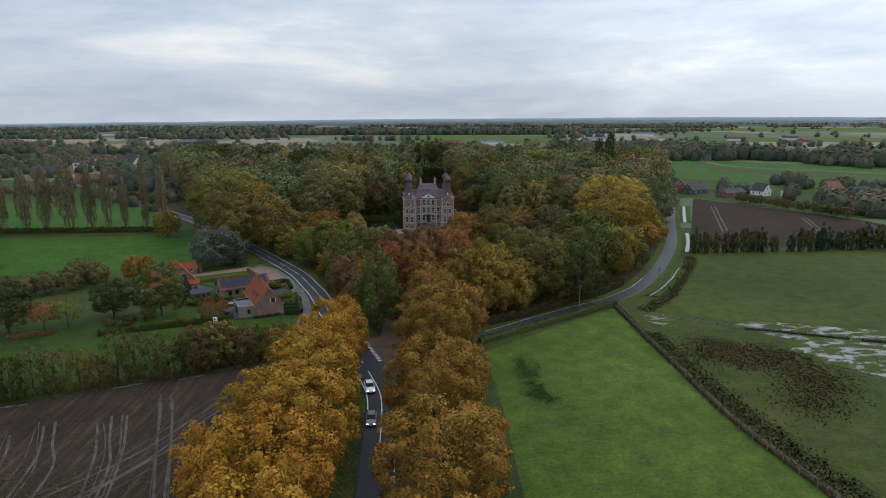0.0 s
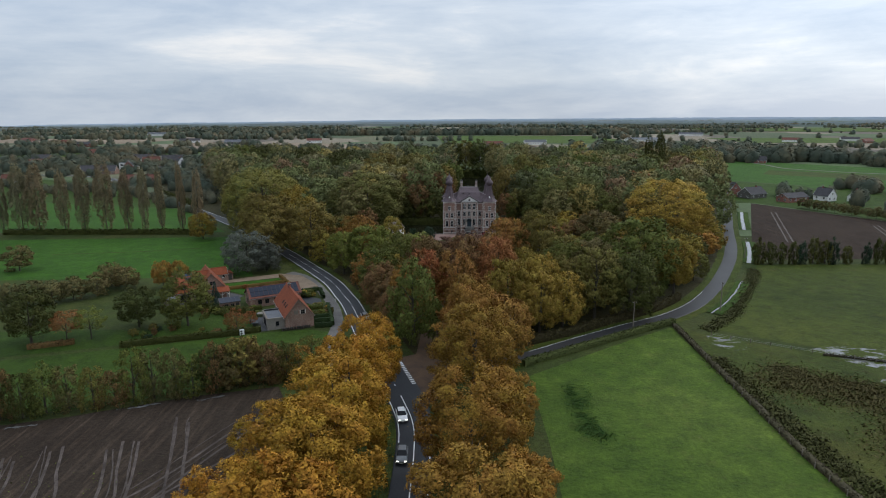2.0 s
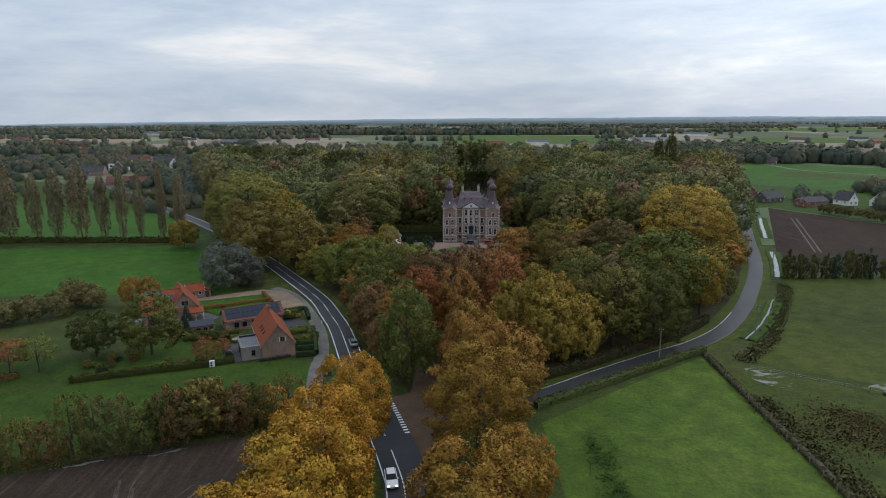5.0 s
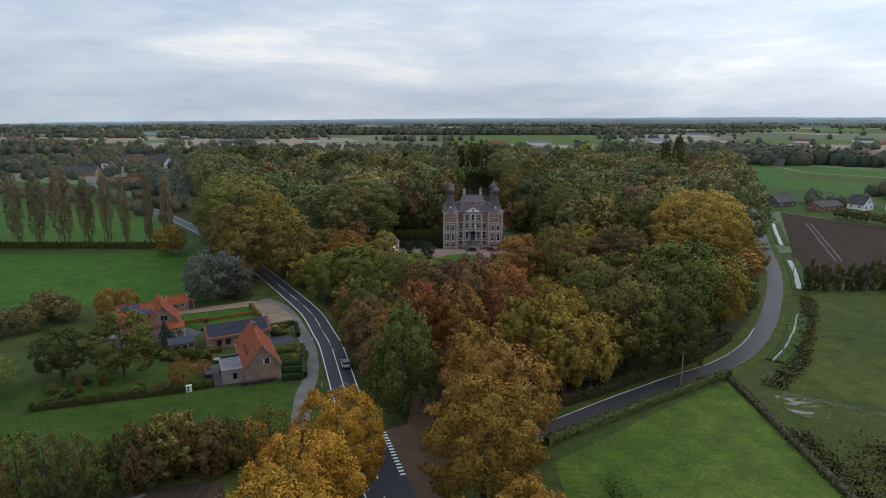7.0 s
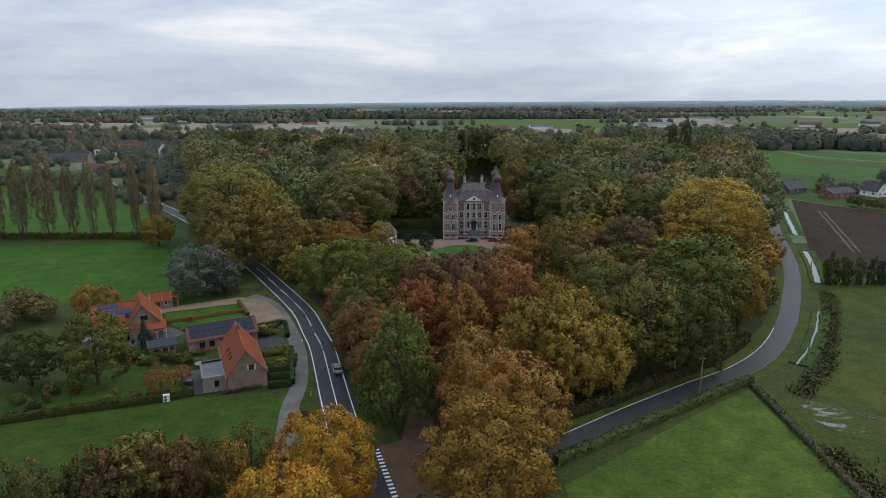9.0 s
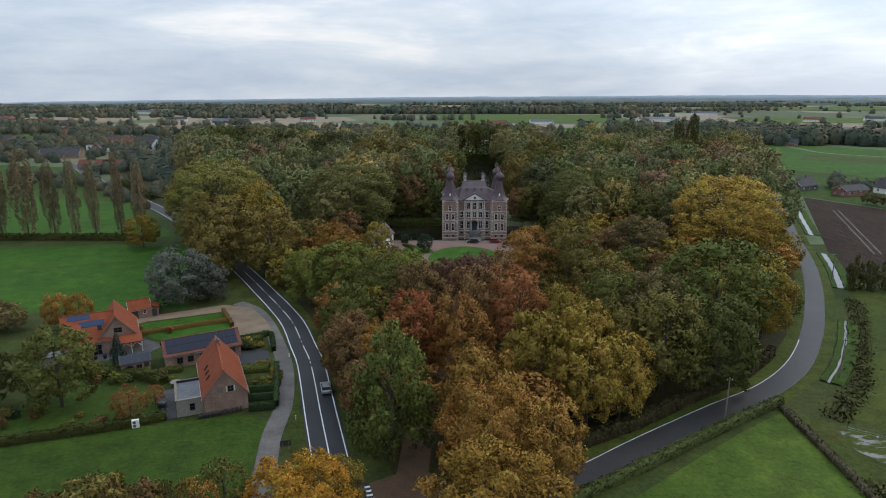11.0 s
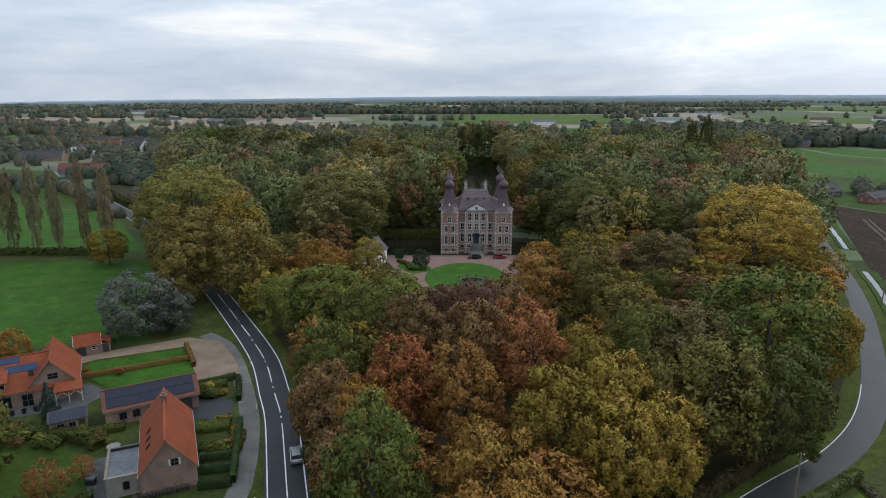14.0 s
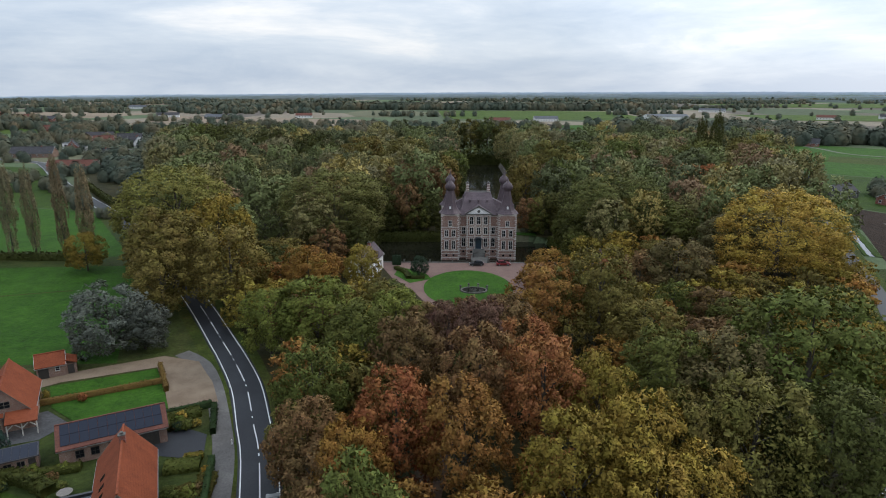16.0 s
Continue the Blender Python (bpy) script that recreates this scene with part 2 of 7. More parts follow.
def ploughed(name, dark, light, turn, pitch):
    m, nt, b = node_mat(name)
    c, mp, w = nt.nodes.new("ShaderNodeTexCoord"), nt.nodes.new("ShaderNodeMapping"), nt.nodes.new("ShaderNodeTexWave")
    mp.inputs["Rotation"].default_value = (0, 0, radians(turn))
    w.inputs["Scale"].default_value, w.inputs["Distortion"].default_value = 0.314 / pitch, 2.5
    w.inputs["Detail"].default_value, w.inputs["Detail Scale"].default_value = 3, 0.4
    nt.links.new(c.outputs["Object"], mp.inputs[0])
    nt.links.new(mp.outputs[0], w.inputs[0])
    clod, area = noise_node(nt, 1.3, 9, 0.8), noise_node(nt, 0.06, 7, 0.7)
    col = ramp(nt, area, [(0.3, dark), (0.7, light)])
    col = blend(nt, 0.14, col, ramp(nt, w.outputs[0], [(0.1, (0.55, 0.55, 0.55)), (0.9, (1.25, 1.25, 1.25))]), "MULTIPLY")
    col = blend(nt, 1.0, col, ramp(nt, clod, [(0.25, (0.5, 0.5, 0.5)), (0.75, (1.5, 1.5, 1.5))]), "MULTIPLY")
    streak = noise_node(nt, 0.9, 6, 0.6, (1, 0.07, 1), turn * 1.6, 0.4)
    col = blend(nt, 1.0, col, ramp(nt, streak, [(0.32, (0.72, 0.73, 0.75)), (0.54, (1.0, 1.0, 1.0)), (0.7, (1.75, 1.68, 1.62))]), "MULTIPLY")
    nt.links.new(col, b.inputs["Base Color"])
    b.inputs["Roughness"].default_value, b.inputs["Specular IOR Level"].default_value = 0.85, 0.06
    bump(nt, b, clod, 1.0, 0.3)
    return m


def standing_water(name, colour, rough=0.06, wave=6.0, ior=1.33):
    m, nt, b = node_mat(name)
    nz = noise_node(nt, wave, 4, 0.5)
    b.inputs["Base Color"].default_value = (*colour, 1)
    b.inputs["Roughness"].default_value, b.inputs["IOR"].default_value = rough, ior
    bump(nt, b, nz, 0.08, 0.05)
    return m


def flooded(name):
    """Grass that stands in shallow water: the water lies open where the hollows are."""
    m, nt, b = node_mat(name)
    wet, tuft = noise_node(nt, 0.16, 7, 0.7, (1, 1.9, 1), -18), noise_node(nt, 1.5, 6, 0.7)
    mask = ramp(nt, wet, [(0.51, (0, 0, 0)), (0.57, (1, 1, 1))])
    green = blend(nt, 1.0, (0.043, 0.057, 0.011), ramp(nt, tuft, [(0.25, (0.5, 0.5, 0.5)), (0.75, (1.45, 1.45, 1.45))]), "MULTIPLY")
    nt.links.new(blend(nt, mask, green, (0.10, 0.10, 0.095)), b.inputs["Base Color"])
    nt.links.new(blend(nt, mask, (0.85, 0.85, 0.85), (0.08, 0.08, 0.08)), b.inputs["Roughness"])
    nt.links.new(blend(nt, mask, (0.08, 0.08, 0.08), (0.5, 0.5, 0.5)), b.inputs["Specular IOR Level"])
    b.inputs["IOR"].default_value = 1.5
    return m


M = dict(
    ground=farmland("farmland"),
    verge=grass("rough_verge", (0.035, 0.055, 0.014), (0.052, 0.072, 0.018), (0.08, 0.082, 0.028), 0.03, (0.11, 0.085, 0.04), 0.6),
    pasture=grass("bright_pasture", (0.052, 0.094, 0.014), (0.072, 0.121, 0.018), (0.1, 0.145, 0.026), 0.03, (0.12, 0.125, 0.035), 0.55),
    meadow=grass("damp_meadow", (0.042, 0.062, 0.011), (0.058, 0.08, 0.013), (0.078, 0.096, 0.018), 0.02, (0.12, 0.10, 0.03), 0.5),
    lawn=grass("mown_lawn", (0.033, 0.09, 0.010), (0.042, 0.112, 0.012), (0.052, 0.13, 0.015), 0.05, (0.08, 0.13, 0.03), 0.2),
    yard=grass("garden_grass", (0.031, 0.062, 0.009), (0.042, 0.08, 0.011), (0.054, 0.095, 0.014), 0.04, (0.07, 0.075, 0.02), 0.35),
    park=grass("park_floor", (0.03, 0.034, 0.014), (0.045, 0.042, 0.018), (0.06, 0.05, 0.02), 0.05, (0.10, 0.06, 0.02), 0.6),
    scrub=grass("rank_grass", (0.04, 0.062, 0.012), (0.058, 0.078, 0.015), (0.08, 0.08, 0.02), 0.05, (0.09, 0.055, 0.025), 0.8),
    mud=ploughed("wet_ploughland", (0.031, 0.0225, 0.0165), (0.052, 0.039, 0.029), 8, 1.6),
    soil=ploughed("brown_ploughland", (0.025, 0.0165, 0.012), (0.039, 0.027, 0.019), -22, 2.2),
    stubble=surface("stubble", (0.18, 0.14, 0.1), (0.25, 0.195, 0.14), 0.01, 0.4, 0.9, spec=0.08),
    rut=surface("wet_rut", (0.034, 0.0255, 0.02), (0.105, 0.084, 0.073), 0.3, 3.0, 0.7, spec=0.15),
    asphalt=surface("asphalt", (0.018, 0.0195, 0.023), (0.028, 0.030, 0.034), 0.12, 5.0, 0.6, 0.004, spec=0.25),
    lane=surface("worn_lane", (0.018, 0.018, 0.019), (0.03, 0.03, 0.031), 0.1, 4.0, 0.55, 0.004, spec=0.32),
    path=surface("pale_path", (0.085, 0.079, 0.074), (0.14, 0.13, 0.12), 0.2, 4.0, 0.8, 0.006, spec=0.2),
    slab=surface("grey_slabs", (0.05, 0.05, 0.052), (0.085, 0.085, 0.086), 0.5, 3.0, 0.8, spec=0.08),
    gravel=surface("gravel", (0.145, 0.105, 0.072), (0.21, 0.16, 0.113), 0.25, 9.0, 0.9, 0.02, spec=0.15),
    redgravel=surface("red_gravel", (0.12, 0.07, 0.058), (0.165, 0.103, 0.083), 0.2, 8.0, 0.9, 0.02),
    leafmould=surface("leaf_litter", (0.05, 0.03, 0.018), (0.09, 0.05, 0.025), 0.3, 5.0, 0.9, 0.03),
    paint=surface("road_paint", (0.55, 0.55, 0.54), (0.68, 0.68, 0.67), 0.6, 5.0, 0.6),
    brick=brickwork("pink_brick", (0.25, 0.145, 0.11), (0.19, 0.11, 0.085), (0.3, 0.255, 0.21)),
    oldbrick=brickwork("castle_brick", (0.20, 0.105, 0.082), (0.25, 0.15, 0.12), (0.27, 0.22, 0.19)),
    redbrick=brickwork("red_brick", (0.24, 0.075, 0.05), (0.19, 0.065, 0.05), (0.25, 0.2, 0.18)),
    stone=surface("pale_limestone", (0.37, 0.33, 0.30), (0.52, 0.47, 0.42), 0.5, 4.0, 0.85, 0.01),
    darkstone=surface("dark_stone", (0.07, 0.066, 0.06), (0.125, 0.118, 0.105), 0.4, 4.0, 0.85, 0.01),
    tile=roofing("clay_tiles", (0.15, 0.037, 0.015), (0.235, 0.062, 0.026)),
    oldtile=roofing("old_clay_tiles", (0.1, 0.042, 0.031), (0.16, 0.062, 0.044)),
    slate=roofing("slate", (0.062, 0.044, 0.048), (0.115, 0.086, 0.094), 0.25, 0.5, 0.4),
    darkroof=roofing("dark_tiles", (0.045, 0.043, 0.046), (0.075, 0.072, 0.076), 0.3, 0.85),
    flatroof=surface("zinc_flat_roof", (0.075, 0.08, 0.09), (0.11, 0.118, 0.13), 0.4, 2.0, 0.65, spec=0.25),
    render_white=surface("white_render", (0.62, 0.61, 0.59), (0.75, 0.74, 0.72), 0.4, 4.0, 0.8),
    render_beige=surface("beige_render", (0.18, 0.16, 0.138), (0.235, 0.212, 0.182), 0.4, 4.0, 0.85),
    white=plain("white_paint", (0.68, 0.68, 0.66), 0.5),
    timber=surface("grey_timber", (0.12, 0.10, 0.08), (0.19, 0.16, 0.13), 0.8, 5.0, 0.8, stretch=(1, 1, 8)),
    darkwood=surface("dark_timber", (0.03, 0.026, 0.022), (0.05, 0.043, 0.036), 0.8, 5.0, 0.75),
    pale_wood=surface("pale_timber", (0.45, 0.42, 0.37), (0.58, 0.54, 0.48), 0.8, 5.0, 0.75),
    bark=surface("bark", (0.04, 0.033, 0.025), (0.08, 0.067, 0.05), 2.0, 9.0, 0.9, 0.03),
    glass=standing_water("window_glass", (0.010, 0.011, 0.013), 0.15, 1.0, 1.22),
    solar=standing_water("solar_cells", (0.016, 0.02, 0.032), 0.3, 1.0, 1.25),
    solarblue=standing_water("blue_solar_cells", (0.018, 0.035, 0.08), 0.25, 1.0),
    water=standing_water("pond_water", (0.014, 0.014, 0.009), 0.07, 2.0),
    floodwater=standing_water("flood_water", (0.12, 0.12, 0.115), 0.12, 1.0),
    flooded=flooded("flooded_grass"),
    leaf=foliage("leaves"),
    canopy=foliage("canopy_leaves", 0.03, 0.04, 0.65, 1.4),
    needle=foliage("needles", 0.015),
    far=far_foliage("hazed_far_leaves", 0.022, 1.6),
    metal=plain("galvanised_steel", (0.35, 0.36, 0.37), 0.45, 0.8),
    blue=plain("blue_paint", (0.014, 0.032, 0.045), 0.4),
    black=plain("black_paint", (0.015, 0.015, 0.017), 0.3),
    rubber=plain("rubber", (0.02, 0.02, 0.02), 0.8),
    silver=plain("silver_paint", (0.3, 0.31, 0.32), 0.3, 0.5),
    darkgrey=plain("grey_car_paint", (0.12, 0.125, 0.13), 0.3, 0.5),
    carwhite=plain("white_car_paint", (0.75, 0.75, 0.75), 0.25),
    red=plain("red_paint", (0.17, 0.016, 0.018), 0.3),
    terracotta=plain("terracotta", (0.3, 0.12, 0.07), 0.8),
)
_lamp, _nt, _b = node_mat("headlight")
_b.inputs["Emission Color"].default_value, _b.inputs["Emission Strength"].default_value = (1, 0.95, 0.85, 1), 3.0
M["headlight"] = _lamp


# ---- mesh building ----
class Build:
    """Collects vertices and faces of one part."""

    def __init__(self):
        self.v, self.f = [], []

    def add(self, verts, faces):
        k = len(self.v)
        self.v.extend(verts)
        self.f.extend([tuple(i + k for i in f) for f in faces])
        return self

    def box(self, x0, y0, z0, x1, y1, z1):
        return self.add([(x0, y0, z0), (x1, y0, z0), (x1, y1, z0), (x0, y1, z0), (x0, y0, z1), (x1, y0, z1), (x1, y1, z1), (x0, y1, z1)],
                        [(0, 3, 2, 1), (4, 5, 6, 7), (0, 1, 5, 4), (1, 2, 6, 5), (2, 3, 7, 6), (3, 0, 4, 7)])

    def beam(self, a, b, w, d=None):
        """A square bar from a to b."""
        a, b, d = Vector(a), Vector(b), d or w
        ax = (b - a).normalized()
        s = ax.cross(Vector((0, 0, 1)))
        s = s.normalized() if s.length > 1e-4 else Vector((1, 0, 0))
        t = ax.cross(s)
        c = [(-1, -1), (1, -1), (1, 1), (-1, 1)]
        vs = [tuple(p + s * (i * w / 2) + t * (j * d / 2)) for p in (a, b) for i, j in c]
        return self.add(vs, [(0, 1, 2, 3), (7, 6, 5, 4), (0, 4, 5, 1), (1, 5, 6, 2), (2, 6, 7, 3), (3, 7, 4, 0)])

    def prism(self, outline, y0, y1):
        """An outline in x and z, drawn out along y."""
        n = len(outline)
        vs = [(x, y, z) for y in (y0, y1) for x, z in outline]
        fs = [tuple(range(n)), tuple(range(2 * n - 1, n - 1, -1))]
        fs += [(i, i + n, (i + 1) % n + n, (i + 1) % n) for i in range(n)]
        return self.add(vs, fs)

    def lathe(self, profile, cx, cy, sides=16, turn=0.0, square=0.0):
        """A profile of (radius, z), turned about an upright axis; square pulls the rings towards a square."""
        vs, fs = [], []
        for r, z in profile:
            for i in range(sides):
                a = 2 * math.pi * i / sides + turn
                c, s = math.cos(a), math.sin(a)
                k = 1 + square * (1 / max(abs(c), abs(s)) - 1)
                vs.append((cx + r * k * c, cy + r * k * s, z))
        for j in range(len(profile) - 1):
            for i in range(sides):
                fs.append((j * sides + i, j * sides + (i + 1) % sides, (j + 1) * sides + (i + 1) % sides, (j + 1) * sides + i))
        fs.append(tuple(range(sides - 1, -1, -1)))
        fs.append(tuple((len(profile) - 1) * sides + i for i in range(sides)))
        return self.add(vs, fs)

    def mesh(self, name, material, smooth=False):
        me = bpy.data.meshes.new(name)
        me.from_pydata(self.v, [], self.f)
        me.materials.append(material)
        if smooth:
            me.polygons.foreach_set("use_smooth", [True] * len(me.polygons))
        me.update()
        return me


def part(name, made, material, parent=None, label="", smooth=False):
    """Links what was built as one mesh object, under a thing or a part."""
    ob = new(name, made.mesh(name, material, smooth) if isinstance(made, Build) else made)
    if parent is not None:
        ob.parent = parent
    if label:
        tagged(ob, label)
    return ob


def thing(name, label, category, m=None, group=""):
    ob = new(name)
    ob.empty_display_size = 0.3
    if m is not None:
        ob.matrix_world = m
    return tagged(ob, label, category, group)


def smooth_line(points, step):
    """A curve through points, cut at even steps: positions and directions."""
    pts = [Vector((*p, 0)) for p in points]
    out = []
    for i in range(len(pts) - 1):
        p0, p1, p2, p3 = pts[max(i - 1, 0)], pts[i], pts[i + 1], pts[min(i + 2, len(pts) - 1)]
        n = max(1, int((p2 - p1).length / step))
        for k in range(n):
            t = k / n
            m1, m2 = (p2 - p0) * 0.5, (p3 - p1) * 0.5
            out.append((2 * t**3 - 3 * t**2 + 1) * p1 + (t**3 - 2 * t**2 + t) * m1 + (3 * t**2 - 2 * t**3) * p2 + (t**3 - t**2) * m2)
    out.append(pts[-1])
    ways = [(out[min(i + 1, len(out) - 1)] - out[max(i - 1, 0)]).normalized() for i in range(len(out))]
    return out, ways


def ribbon(points, left, right, z, step=3.0, drop=0.0, jitter=0.0, start=0, stop=None, seed=3):
    """A strip along a line, from left to right of it (metres to the right), with skirts of depth drop."""
    ps, ws = smooth_line(points, step)
    ps, ws = ps[start:stop], ws[start:stop]
    rng = random.Random(seed)
    b = Build()
    for p, w in zip(ps, ws):
        side = Vector((w.y, -w.x, 0))
        l, r = p + side * (left + rng.uniform(-jitter, jitter)), p + side * (right + rng.uniform(-jitter, jitter))
        row = [(l.x, l.y, z), (r.x, r.y, z)]
        if drop:
            row = [(l.x - side.x * 0.15, l.y - side.y * 0.15, z - drop), *row, (r.x + side.x * 0.15, r.y + side.y * 0.15, z - drop)]
        b.v.extend(row)
    k = 4 if drop else 2
    for i in range(len(ps) - 1):
        for j in range(k - 1):
            b.f.append((i * k + j, i * k + j + 1, (i + 1) * k + j + 1, (i + 1) * k + j))
    return b


def land(x, y):
    """Height of the ground: flat near by, falling away to the west and rising to the east far off."""
    r = math.hypot(x, y)
    if r < 900:
        return 0.0
    s = min(1.0, (r - 900) / 4000.0)
    return s * s * (-18 + 42 * x / r)


def in_moat(x, y):
    front = -24 < x < 39 and 279.4 < y < 317 - 5 * max(0.0, (x - 28) / 11)
    neck = 4 < x < 25 + 1.5 * math.sin(y * 0.1) and 314 < y < 392
    back = 11 + 2 * math.sin(y * 0.05) < x < 38 + 2 * math.sin(y * 0.07) and 386 < y < 546
    return front or neck or back


# ---- ground, fields, water ----
def ground():
    xs = sorted({*range(-60, 62, 2), *[-24.2, -23.8, 38.8, 39.2], *range(-400, -60, 20), *range(80, 401, 20), *range(-2000, -400, 160), *range(560, 2001, 160), -3000, -4000, -5200, 3000, 4000, 5200})
    ys = sorted({-400, -200, -100, 0, 60, 120, 160, 200, 230, 260, 275, 279, 279.6, *range(281, 320, 2), *range(320, 552, 4), *range(560, 1000, 40), *range(1000, 3000, 200), 3000, 3500, 4000, 4500, 5200})
    b = Build()
    for y in ys:
        for x in xs:
            k = min(1.0, 4950 / max(1.0, math.hypot(x, y)))
            b.v.append((x * k, y * k, -4.0 if in_moat(x, y) else land(x * k, y * k)))
    n = len(xs)
    for j in range(len(ys) - 1):
        for i in range(n - 1):
            b.f.append((j * n + i, j * n + i + 1, (j + 1) * n + i + 1, (j + 1) * n + i))
    tagged(part("ground", b, M["ground"]), "flat green farmland reaching to the horizon", "ground", kind="structure")


ground()


def field(name, corners, material, label, z=0.03, cells=10, category="field"):
    """A field between four corners, lying on the ground."""
    a, b_, c, d = [Vector((*p, 0)) for p in corners]
    b = Build()
    for j in range(cells + 1):
        for i in range(cells + 1):
            u, v = i / cells, j / cells
            p = (a * (1 - u) + b_ * u) * (1 - v) + (d * (1 - u) + c * u) * v
            b.v.append((p.x, p.y, land(p.x, p.y) + z))
    for j in range(cells):
        for i in range(cells):
            k = j * (cells + 1) + i
            b.f.append((k, k + 1, k + cells + 2, k + cells + 1))
    return tagged(part(name, b, material), label, category, kind="structure")


def area(name, outline, material, label, z=0.04, category="ground"):
    b = Build()
    b.add([(x, y, z) for x, y in outline], [tuple(range(len(outline)))])
    return tagged(part(name, b, material), label, category, kind="structure")


# the near fields
area("near_ground", [(-420, -380), (420, -380), (420, 275), (112, 275), (48, 278.8), (-34, 278.8), (-130, 350), (-420, 420)], M["verge"], "rough grassland between the fields", 0.012)
area("ploughed_field", [(-22, -60), (-22, 60), (-25, 100), (-33, 118), (-49.7, 113.2), (-68, 105), (-90, 98), (-150, 78), (-150, -60)], M["mud"], "wet brown ploughed field with wheel ruts", 0.03, "field")
area("pasture", [(16.5, -40), (16.8, 67), (18, 96), (17.9, 123), (33, 135), (48, 146.5), (58.3, 153.5), (58.4, 112), (58.2, 87), (61, 62), (66, -40)], M["pasture"], "bright green grass pasture beside the avenue", 0.05, "field")
area("rank_meadow", [(60, 154), (59.2, 112), (59.4, 87.6), (62, 62), (66, -20), (190, -20), (175, 115), (115, 124), (84, 137), (66, 147)], M["scrub"], "rough wet meadow with dark rushes", 0.04, "field")
area("wet_meadow", [(68, 152), (88, 139), (116, 126.5), (180, 118), (330, 90), (300, 219), (200, 222.5), (113, 221), (98, 199), (84, 172)], M["meadow"], "olive green damp meadow", 0.05, "field")
field("west_pasture", [(-300, 190), (-64, 205), (-92, 274), (-300, 258)], M["lawn"], "green pasture behind the farmhouses", 0.03)
area("village_lawn", [(-34, 121.5), (-27, 130), (-28.5, 150), (-34, 152), (-45, 149.5), (-75, 139), (-140, 118), (-140, 92), (-68, 108), (-48, 116)], M["yard"], "mown lawn between hedge and garden", 0.035, "lawn")
area("garden_lawn", [(-47.5, 152), (-50, 161), (-58, 164), (-67, 164.5), (-70, 158), (-76, 152), (-120, 150), (-140, 160), (-140, 120), (-75, 141.5)], M["yard"], "mown garden lawn beside the villa", 0.045, "lawn")
area("roadside_grass", [(-420, 410), (-330, 406), (-151, 356.5), (-205, 422), (-262, 498), (-420, 540)], M["yard"], "green meadow beside the road", 0.02, "field")
field("poplar_meadow", [(-330, 284), (-100, 284), (-150, 355), (-330, 405)], M["lawn"], "green meadow behind the poplars", 0.03)
field("east_ploughland", [(114.5, 229), (240, 231), (232, 292), (183, 376)], M["soil"], "dark brown ploughed field with pale tracks", 0.04)
area("farm_yards", [(168, 374), (184, 378), (233, 294), (330, 300), (419, 329), (226, 497), (198, 448)], M["yard"], "mown grass round the farms", 0.02, "lawn")
field("east_meadow", [(226, 500), (420, 330), (520, 520), (300, 720)], M["lawn"], "bright green meadow beyond the farms", 0.05)
field("meadow_strip", [(262, 452), (375, 372), (400, 400), (270, 520)], M["lawn"], "light green strip of young grass", 0.09)
field("bare_strip", [(276, 552), (440, 440), (470, 480), (300, 590)], M["meadow"], "olive strip of rough grass", 0.09)
tagged(part("farm_track", ribbon([(300, 712), (322, 690), (326, 650), (325, 608), (345, 582), (376, 556), (430, 522), (520, 470)], -1.9, 1.9, 0.14, 6.0, 0.1), M["path"]), "pale farm track across the meadow", "path", kind="structure")
field("middle_meadow", [(-5, 1115), (330, 1080), (330, 1420), (-20, 1430)], M["pasture"], "wide green meadow in the distance", 0.3)
field("north_meadow", [(150, 870), (300, 880), (310, 960), (140, 965)], M["lawn"], "green meadow behind the wood", 0.3)
field("north_ploughland", [(40, 900), (150, 900), (140, 1000), (20, 1000)], M["soil"], "brown ploughed field behind the wood", 0.3)
field("stubble_field", [(-420, 930), (-120, 920), (-130, 1080), (-480, 1180)], M["stubble"], "pale brown stubble field in the distance", 0.3)
field("stubble_field", [(-260, 1180), (-70, 1180), (-60, 1420), (-240, 1440)], M["ground"], "grey green field in the distance", 0.35)
field("far_pasture", [(-900, 1150), (-560, 1100), (-520, 1250), (-900, 1350)], M["stubble"], "pale stubble field far off", 0.4)
field("far_pasture", [(-560, 760), (-330, 800), (-330, 900), (-640, 900)], M["pasture"], "green pasture beyond the village", 0.3)
field("far_pasture", [(520, 1100), (900, 1050), (950, 1250), (520, 1300)], M["pasture"], "green pasture far off", 0.4)
field("far_pasture", [(900, 900), (1250, 800), (1350, 1000), (950, 1080)], M["pasture"], "green pasture far off", 0.4)
field("far_pasture", [(-100, 1750), (420, 1700), (450, 2050), (-100, 2100)], M["stubble"], "pale field far off", 0.8)
field("far_pasture", [(-1200, 1750), (-500, 1800), (-500, 2100), (-1250, 2050)], M["stubble"], "pale field far off", 0.8)
field("far_pasture", [(700, 1700), (1500, 1600), (1600, 1900), (750, 2050)], M["pasture"], "green field far off", 0.8)

# the castle's grounds
area("wood_floor", [(-6, 134), (-13, 152), (-21, 175), (-30, 194), (-42, 216), (-54, 238), (-60, 250), (-100, 300), (-140, 345), (-24.5, 345), (-24.5, 279.2), (39.5, 279.2), (39.5, 345), (150, 345), (128, 290), (113, 252), (102, 228), (90, 208), (80, 192), (70, 179), (58, 167), (44, 157.5), (30, 147), (18, 138)], M["park"], "leaf-strewn ground under the park trees", 0.05)


